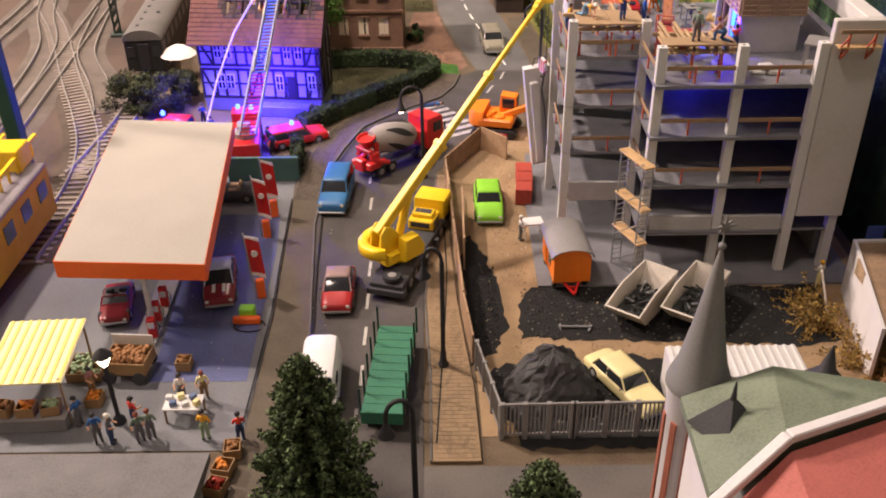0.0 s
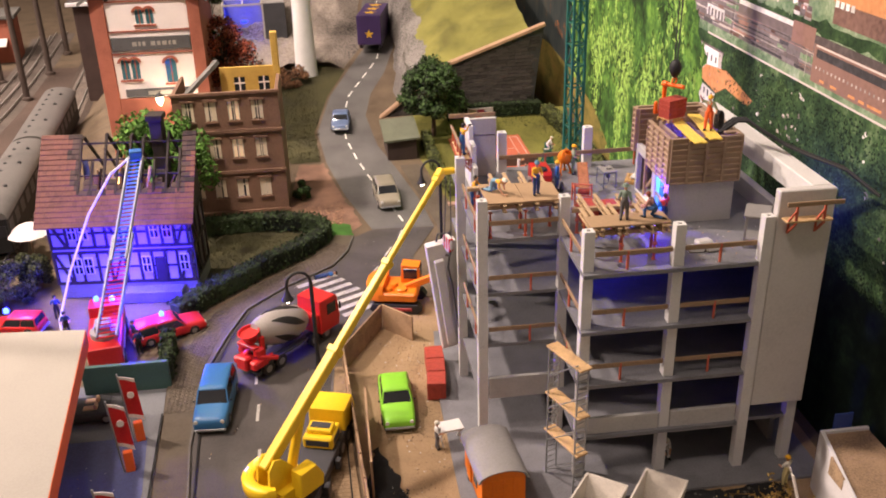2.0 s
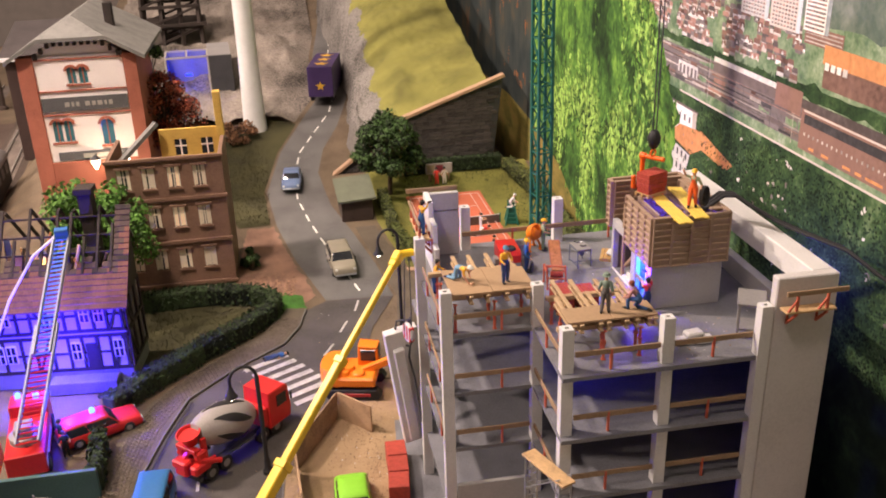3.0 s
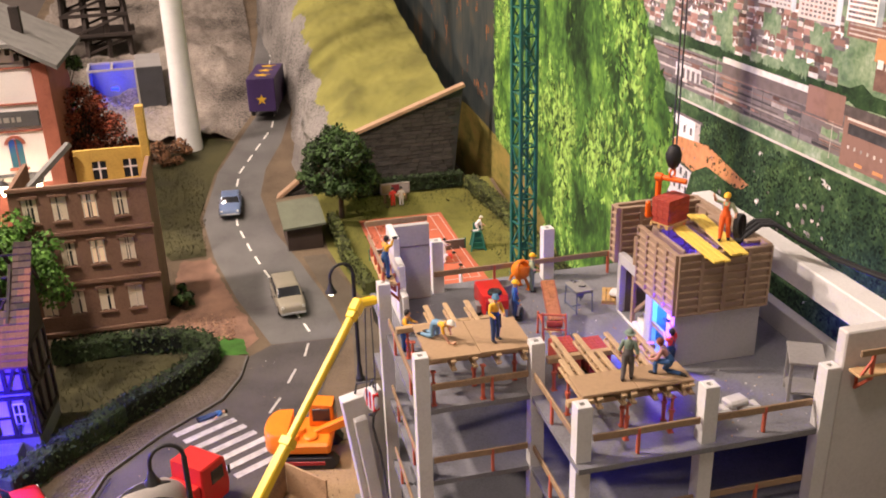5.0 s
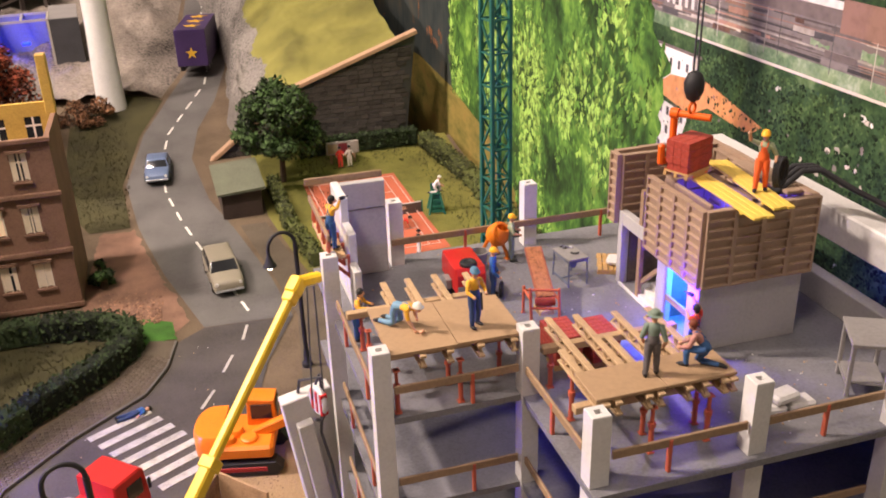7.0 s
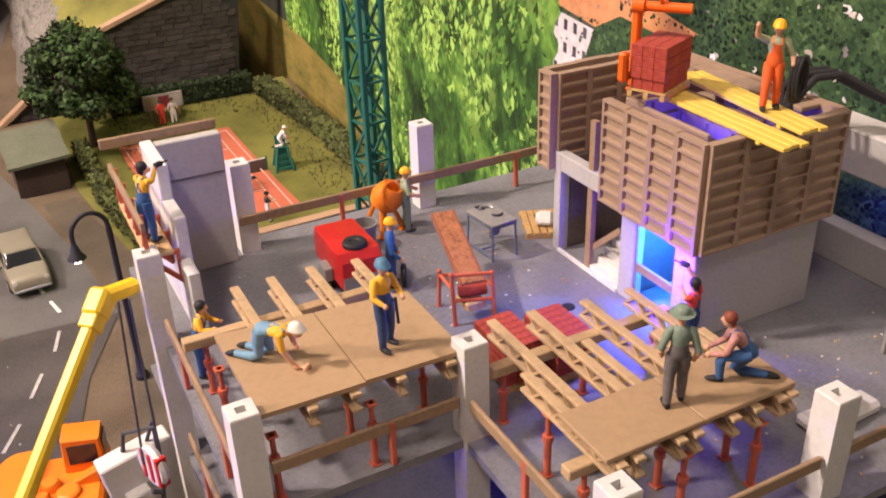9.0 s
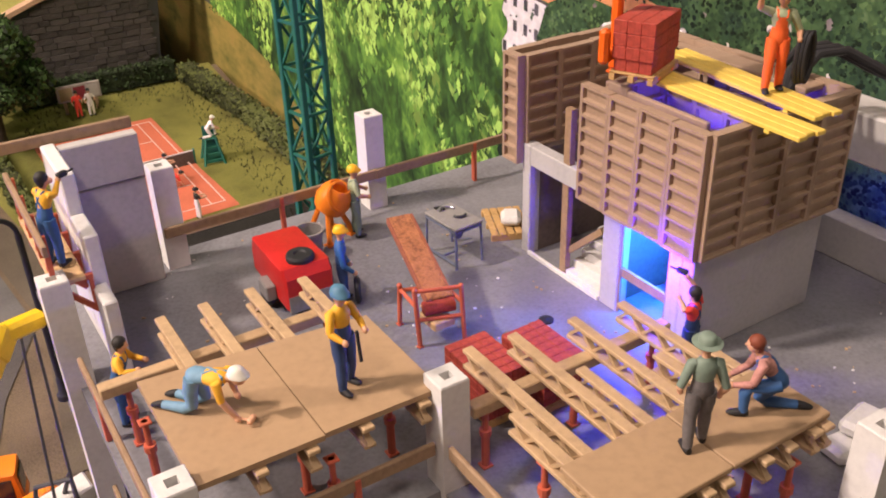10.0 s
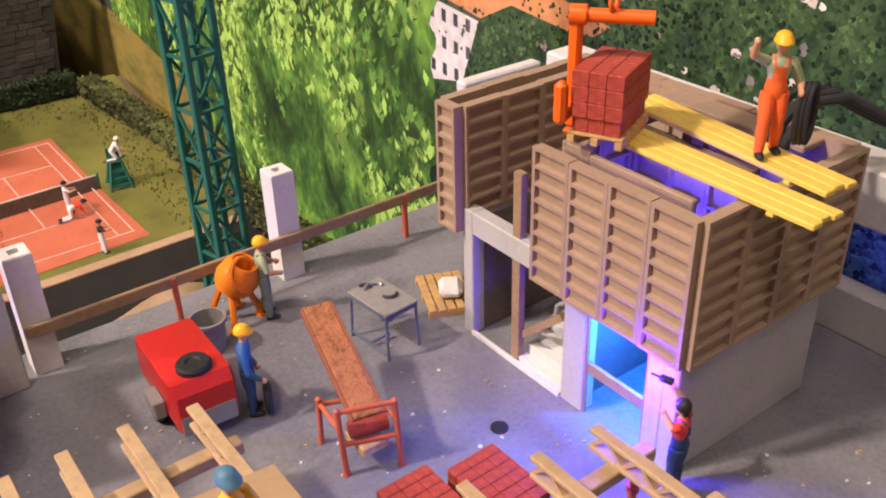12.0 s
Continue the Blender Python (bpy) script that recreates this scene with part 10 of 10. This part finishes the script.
def foliage(name, tones, clump, leafy, stretch, warp=0.35):
    """Printed foliage: clumps, twigs and leaves at three sizes."""
    m = bpy.data.materials.new(name)
    m.use_nodes = True
    n, l = m.node_tree.nodes, m.node_tree.links
    bs = n["Principled BSDF"]
    bs.inputs["Roughness"].default_value = 0.7
    bs.inputs["Specular IOR Level"].default_value = 0.2
    co, mp = n.new("ShaderNodeTexCoord"), n.new("ShaderNodeMapping")
    mp.inputs["Scale"].default_value = stretch
    mp.inputs["Rotation"].default_value = (0.12, 0, 0)
    l.new(co.outputs["Object"], mp.inputs["Vector"])
    total = None
    for scale, gain, detail in ((clump, 1.15, 4), (leafy * 0.35, 0.5, 2), (leafy, 0.5, 2)):
        q = n.new("ShaderNodeTexNoise")
        q.inputs["Scale"].default_value, q.inputs["Detail"].default_value, q.inputs["Distortion"].default_value = scale, detail, warp
        l.new((co if scale == clump else mp).outputs["Object" if scale == clump else "Vector"], q.inputs["Vector"])
        g = n.new("ShaderNodeMath")
        g.operation = "MULTIPLY_ADD"
        g.inputs[1].default_value, g.inputs[2].default_value = gain, -gain / 2
        l.new(q.outputs["Fac"], g.inputs[0])
        if total is None:
            total = g.outputs[0]
        else:
            a = n.new("ShaderNodeMath")
            l.new(total, a.inputs[0])
            l.new(g.outputs[0], a.inputs[1])
            total = a.outputs[0]
    r = n.new("ShaderNodeValToRGB")
    e = r.color_ramp.elements
    e[0].position, e[0].color = 0.0, (*tones[0], 1)
    e[1].position, e[1].color = 1.0, (*tones[-1], 1)
    for i in range(1, len(tones) - 1):
        e.new(i / (len(tones) - 1)).color = (*tones[i], 1)
    s = n.new("ShaderNodeMath")
    s.operation = "MULTIPLY_ADD"
    s.inputs[1].default_value, s.inputs[2].default_value = 1.5, 0.5
    l.new(total, s.inputs[0])
    l.new(s.outputs[0], r.inputs["Fac"])
    l.new(r.outputs["Color"], bs.inputs["Base Color"])
    return m


def paper(name, col, vary=0.25, island=0.5, grain=300.0):
    return mat(name, col, 0.75, vary=vary, grain=grain, blot=40, bump=0.0, spec=0.2, island=island)


WILLOW = foliage("print_willow", ((0.01, 0.024, 0.01), (0.025, 0.06, 0.016), (0.06, 0.15, 0.03), (0.16, 0.33, 0.05), (0.32, 0.52, 0.1)), 15, 130, (1, 1.25, 0.85), 1.2)
BELT = foliage("print_belt", ((0.01, 0.02, 0.012), (0.02, 0.042, 0.02), (0.035, 0.075, 0.03), (0.07, 0.13, 0.05), (0.16, 0.24, 0.11)), 30, 330, (1, 1, 1), 0.9)
DIM = foliage("print_dim", ((0.004, 0.007, 0.006), (0.008, 0.016, 0.01), (0.014, 0.028, 0.016), (0.03, 0.055, 0.028)), 40, 300, (1, 1, 1), 0.5)
FARGREEN = foliage("print_far_green", ((0.08, 0.125, 0.08), (0.15, 0.24, 0.13), (0.27, 0.36, 0.22), (0.48, 0.54, 0.4)), 70, 500, (1, 1, 1), 0.5)
HAY = foliage("print_hay", ((0.1, 0.1, 0.025), (0.2, 0.17, 0.045), (0.29, 0.22, 0.06), (0.3, 0.17, 0.06)), 22, 160, (1, 0.6, 1.4), 0.4)
NIGHT = foliage("print_night", ((0.015, 0.022, 0.024), (0.035, 0.045, 0.045), (0.055, 0.062, 0.055), (0.1, 0.075, 0.045)), 18, 120, (1, 1.5, 0.4), 0.5)
MUR = [BELT, WILLOW, paper("print_leaf", (0.3, 0.5, 0.1), 0.3, 0.7), paper("print_leaf_dark", (0.1, 0.22, 0.04), 0.45, 0.7),
       NIGHT, paper("print_rust", (0.36, 0.13, 0.035)), HAY, paper("print_wall", (0.8, 0.77, 0.73), 0.15),
       paper("print_roof", (0.36, 0.21, 0.17)), paper("print_rail", (0.2, 0.175, 0.17)), paper("print_haze", (0.52, 0.58, 0.6)), paper("print_tile", (0.66, 0.3, 0.13), 0.2, 0.12), DIM, paper("print_window", (0.09, 0.085, 0.09)),
       FARGREEN, paper("print_brick", (0.22, 0.13, 0.105), 0.35), paper("print_slate", (0.16, 0.13, 0.125)), paper("print_pale", (0.56, 0.5, 0.45)), foliage("print_hills", ((0.07, 0.1, 0.09), (0.11, 0.155, 0.125), (0.17, 0.21, 0.17), (0.25, 0.28, 0.24)), 40, 300, (1, 1, 1), 0.5),
       paper("print_tree_dark", (0.02, 0.042, 0.02), 0.4, 0.5), paper("print_tree", (0.04, 0.08, 0.034), 0.4, 0.5), paper("print_tree_light", (0.075, 0.135, 0.05), 0.4, 0.5)]
s = Shape()


def patch(i, pts, lift):
    s.use(i)
    s.add([(MX - 0.01 - lift * 0.12, y, z) for y, z in pts], [tuple(range(len(pts)))])


def rect(i, y0, y1, z0, z1, lift, skew=0.0):
    patch(i, [(y0, z0), (y1, z0), (y1 + skew, z1), (y0 + skew, z1)], lift)


def ragged(i, y0, y1, z0, z1, lift, rough=0.5, n=60, seed=0.0, top_only=False):
    """An area with an uneven outline."""
    pts = []
    for k in range(n + 1):
        y = y0 + (y1 - y0) * k / n
        pts.append((y, z1 + rough * (noise.noise(Vector((y * 0.7, seed, 0))) + 0.6 * noise.noise(Vector((y * 2.6, seed, 3))))))
    low = [(y1 - (y1 - y0) * k / n, z0 + (0 if top_only else rough * noise.noise(Vector((k * 0.9, seed, 8))))) for k in range(n + 1)]
    patch(i, pts + low, lift)


random.seed(90)
s.use(12)
s.box(MX, -45, -1, MX + 0.6, 215, 60)
rect(4, 104, 214, 4, 60, 0.01)
# willow with an uneven edge towards the town
edge = [(72 + max(0, z - 17) * 0.85 + 1.3 * noise.noise(Vector((z * 0.7, 0, 3))) + 0.5 * noise.noise(Vector((z * 2.3, 0, 5))), z) for z in [k * 0.4 - 1 for k in range(110)]]
patch(1, [(108.5, -1)] + [(108 + 0.8 * noise.noise(Vector((z, 4, 4))), z) for z in range(0, 44)] + edge[::-1], 0.2)
patch(6, [(135, -1), (135, 6.6), (118, 7.2), (108, 6.6), (98, 5.0), (91, 1.8), (88, -1)], 0.22)
for k in range(420):
    y = random.choice((111, 114, 118, 121, 127, 134, 141, 150)) + random.gauss(0, 0.7)
    z = random.uniform(7.5, 34)
    w, h = random.uniform(0.06, 0.22), random.uniform(0.3, 1.2)
    i = 5 if noise.noise(Vector((y * 0.35, z * 0.25, 0))) > 0.12 else 4
    patch(i, [(y, z), (y + w, z + 0.1), (y + w * 0.7, z + h), (y - w * 0.2, z + h * 0.8)], 0.03 + 0.00002 * k)
# hanging leaves over the willow mass
for k in range(19000):
    y, z = random.uniform(71.8, 108.5), random.uniform(-0.6, 34)
    if y < 72.3 + max(0, z - 17) * 0.85 + 1.2 * noise.noise(Vector((z * 0.7, 0, 3))):
        continue
    if z < 6.0 - max(0.0, (100 - y)) * 0.62 and y > 88:
        continue
    n = noise.noise(Vector((y * 0.24, z * 0.13, 7.0))) + 0.7 * noise.noise(Vector((y * 0.75, z * 0.32, 2.0))) + 0.35 * noise.noise(Vector((y * 2.2, z * 1.1, 5.0)))
    if n + random.gauss(0, 0.12) < 0.0:
        continue
    i = 2 if n + random.gauss(0, 0.2) > 0.24 else 3
    big = random.random() ** 1.5
    w, h = 0.17 + 0.36 * big, 0.3 + 0.6 * big
    a = 0.9 * noise.noise(Vector((y * 0.35, z * 0.3, 11.0))) + random.gauss(0, 0.5)
    dy, dz = h * math.sin(a), h * math.cos(a)
    patch(i, [(y, z), (y + w * 0.5, z + dz * 0.45), (y + dy * 0.8, z + dz), (y - w * 0.45, z + dz * 0.55)], 0.225 + 0.000003 * k)
# town: pale sky, wooded hills, tree belts, railway, houses, towers
rect(10, -44, 98, 27.0, 60, 0.01)
ragged(18, -44, 98, 23.5, 27.2, 0.011, 0.7, 120, 1.0)
ragged(14, -44, 98, 20.5, 25.0, 0.012, 0.6, 120, 6.0)
ragged(0, -44, 90, 9.0, 18.4, 0.014, 0.3, 160, 2.0)
rect(9, -10, 90, 18.5, 21.1, 0.02)
rect(14, -10, 90, 18.35, 18.95, 0.021)
rect(17, -10, 71.7, 18.28, 18.4, 0.03)
for k in range(190):
    y, z = random.uniform(0, 74), 18.95 + 2.1 * random.random()
    rect(random.choice((17, 16, 16, 13, 15, 9, 9, 8)), y, min(77, y + random.uniform(2.0, 14.0)), z, z + random.uniform(0.03, 0.14), 0.032 + 0.00005 * k)
for k in range(80):
    y = random.uniform(20, 74)
    z = random.choice((19.0, 19.3, 19.9, 20.25, 20.7))
    rect(random.choice((9, 15, 16, 13, 17, 8)), y, y + random.uniform(0.5, 2.4), z, z + random.uniform(0.1, 0.26), 0.045 + 0.0001 * k)
for k in range(30):
    y, z = random.uniform(20, 75), random.choice((18.5, 19.6, 20.6))
    ragged(14, y, y + random.uniform(0.4, 1.6), z, z + random.uniform(0.15, 0.4), 0.053 + 0.00005 * k, 0.2, 12, k * 2.3)
for k in range(26):
    y = random.uniform(20, 76)
    rect(17 if k % 2 else 13, y, y + 0.045, 18.7, 20.4 + random.random(), 0.056 + 0.0002 * k)
ragged(0, -10, 90, 21.25, 21.9, 0.05, 0.35, 140, 9.0)
ragged(14, -10, 58, 21.7, 22.6, 0.049, 0.4, 100, 10.0)
# platform roof, pale frame and brown halls
rect(7, 58.8, 67.2, 21.1, 21.4, 0.07)
rect(16, 58.8, 67.2, 20.55, 21.1, 0.071)
rect(15, 57.3, 59.9, 20.3, 21.5, 0.072)
rect(7, 69.3, 72.2, 19.5, 20.25, 0.07)
for j in range(5):
    rect(9, 69.45 + j * 0.56, 69.75 + j * 0.56, 19.5, 20.05, 0.075)
rect(15, 49.0, 57.2, 18.7, 21.15, 0.11)
rect(16, 48.8, 57.3, 20.75, 21.2, 0.112)
rect(17, 49.2, 57.0, 20.62, 20.72, 0.113)
rect(13, 49.4, 56.9, 20.05, 20.5, 0.115)
for j in range(19):
    rect(17, 49.3 + j * 0.41, 49.42 + j * 0.41, 19.45, 19.6, 0.116)
for k in range(10):
    y = random.uniform(50, 56)
    rect(11, y, y + random.uniform(0.2, 0.7), 18.85, 19.0, 0.117 + 0.0001 * k)
rect(15, 46, 55.8, 22.1, 23.2, 0.11)
rect(11, 46, 55.95, 23.2, 24.1, 0.111)
for j in range(4):
    rect(7, 53.9 + j * 0.5, 54.25 + j * 0.5, 22.95, 23.3, 0.114)
rect(8, 54.5, 57.8, 23.9, 24.75, 0.1)
for i in range(4):
    rect(17, 54.6, 57.7, 24.0 + i * 0.19, 24.06 + i * 0.19, 0.101)
# terraced rows of small houses
k = 0
for z in (24.3, 24.0, 23.7, 23.4, 23.1, 22.75, 22.4, 22.05, 21.8):
    y = 57.6 + random.random()
    while y < 84:
        w, h = random.uniform(0.35, 0.8), random.uniform(0.12, 0.26)
        zz = z + random.gauss(0, 0.06)
        gap = noise.noise(Vector((y * 0.5, z * 0.9, 4.0))) < -0.16
        k += 1
        if gap:
            ragged(14, y, y + w, zz - 0.1, zz + 0.35, 0.06 + 0.0002 * k, 0.2, 8, k * 1.7)
        else:
            rect(random.choice((7, 17, 17, 9)), y, y + w, zz, zz + h, 0.06 + 0.0002 * k)
            patch(random.choice((8, 16, 8, 9, 15, 8)), [(y - 0.03, zz + h), (y + w + 0.03, zz + h), (y + w * 0.95, zz + h + 0.26), (y + w * 0.05, zz + h + 0.26)], 0.0601 + 0.0002 * k)
            if random.random() < 0.3:
                patch(7, [(y + w * 0.3, zz + h), (y + w * 0.7, zz + h), (y + w * 0.5, zz + h + 0.22)], 0.06015 + 0.0002 * k)
        y += w * random.uniform(0.85, 1.2)
for y, y1, z0, z1, c in ((61.5, 64.5, 24.4, 26.9, 7), (58.3, 61.3, 24.2, 26.5, 17), (55.8, 58.0, 24.5, 26.4, 7)):
    rect(c, y, y1, z0, z1, 0.14)
    rect(10, y, y + 0.35, z0, z1, 0.141)
    for i in range(11):
        for j in range(8):
            a = y + 0.45 + j * (y1 - y - 0.55) / 8
            rect(9 if (i + j) % 3 else 8, a, a + 0.19, z0 + 0.12 + i * 0.2, z0 + 0.22 + i * 0.2, 0.143)
# near belt of trees with white fronts between: a pale house, then one with a wide orange roof
rect(7, 68.9, 72.7, 15.5, 17.45, 0.059)
rect(17, 68.9, 69.5, 15.5, 17.45, 0.06)
rect(16, 68.7, 72.8, 17.4, 17.55, 0.06)
for j in range(4):
    rect(13, 69.8 + j * 0.75, 70.02 + j * 0.75, 16.55, 16.95, 0.0605)
patch(7, [(73.3, 14.9), (69.5, 14.5), (70.4, 12.2), (73.3, 11.6)], 0.088)
patch(17, [(73.3, 14.9), (72.45, 14.8), (72.6, 11.7), (73.3, 11.6)], 0.089)
for i in range(3):
    for j in range(4):
        a, b = 69.95 + j * 0.66, 14.0 - i * 0.95 + j * 0.03
        patch(13, [(a, b), (a + 0.24, b + 0.03), (a + 0.24, b + 0.46), (a, b + 0.43)], 0.092)
patch(11, [(73.0, 15.15), (71.35, 16.15), (68.0, 16.5), (63.7, 15.6), (64.6, 15.05), (67.9, 15.35), (69.4, 14.62)], 0.095)
patch(16, [(72.9, 15.0), (69.4, 14.48), (69.4, 14.58), (72.9, 15.1)], 0.096)
for y, z in ((70.6, 15.5), (69.2, 15.35), (67.4, 15.9)):
    rect(8, y, y + 0.14, z, z + 0.16, 0.097)


def blot(i, y, z, r, lift):
    a = random.uniform(0, 6.28)
    patch(i, [(y + r * math.cos(a + b * 0.785) * random.uniform(0.45, 1), z + r * math.sin(a + b * 0.785) * random.uniform(0.45, 1)) for b in range(8)], lift)


for k in range(420):
    y, z = random.uniform(30, 68), random.uniform(11.6, 17.6)
    if noise.noise(Vector((y * 0.42, z * 0.3, 21.0))) + 0.4 * noise.noise(Vector((y * 1.6, z * 1.0, 4.0))) > 0.2:
        blot(random.choice((7, 17, 9)), y, z, random.uniform(0.08, 0.24), 0.06 + 0.00003 * k)
for k in range(21000):
    y, z = random.uniform(34, 73.2), random.uniform(9.5, 18.0)
    house = (69.0 < y and 11.8 < z < 14.7 and y - 69.5 > (14.5 - z) * 0.36) or (68.7 < y and 15.4 < z) or (y > 64.0 and 14.8 < z < 16.4 and z > 14.9 + (0.25 if y < 68 else 0))
    if house and random.random() < (0.98 if y > 68 else 0.75):
        continue
    gap = noise.noise(Vector((y * 0.42, z * 0.3, 21.0))) + 0.4 * noise.noise(Vector((y * 1.6, z * 1.0, 4.0)))
    if gap > 0.26 and z > 11.6 and random.random() < 0.55:
        continue
    n = noise.noise(Vector((y * 0.5, z * 0.6, 9.0))) + 0.6 * noise.noise(Vector((y * 1.5, z * 1.6, 2.0))) + random.gauss(0, 0.22)
    blot(19 if n < -0.02 else 20 if n < 0.42 else 21, y, z, random.uniform(0.05, 0.13), 0.098 + 0.0000013 * k)
rect(12, -44, 74, -1, 9.6, 0.02)
tagged(new("backdrop", mesh_of("backdrop", s, MUR, 0)), "printed photo backdrop with willow and town", "backdrop", kind="structure")

# ---- exhibition room ----
ROOMW = mat("room_wall", (0.2, 0.175, 0.155), 0.9, vary=0.1, blot=4, grain=60, bump=0.05)
for nm, a in (("wall_north", (-170, 222, -90, 45, 232, 190)), ("wall_south", (-170, -62, -90, 45, -52, 190)), ("wall_west", (-180, -52, -90, -170, 222, 190)), ("wall_east", (45, -52, -90, 55, 222, 190))):
    tagged(new(nm, mesh_of(nm, Shape().box(*a), ROOMW, 0)), "plain dim wall of the exhibition room", "wall", kind="structure")
tagged(new("floor", mesh_of("floor", Shape().box(-180, -62, -100, 55, 232, -90), ROOMW, 0)), "dark floor of the exhibition room", "floor", kind="structure")
tagged(new("ceiling", mesh_of("ceiling", Shape().box(-180, -62, 190, 55, 232, 200), mat("room_ceiling", (0.28, 0.26, 0.24), 0.9, blot=4, grain=60, bump=0.0), 0)), "plain ceiling of the exhibition room", "ceiling", kind="structure")
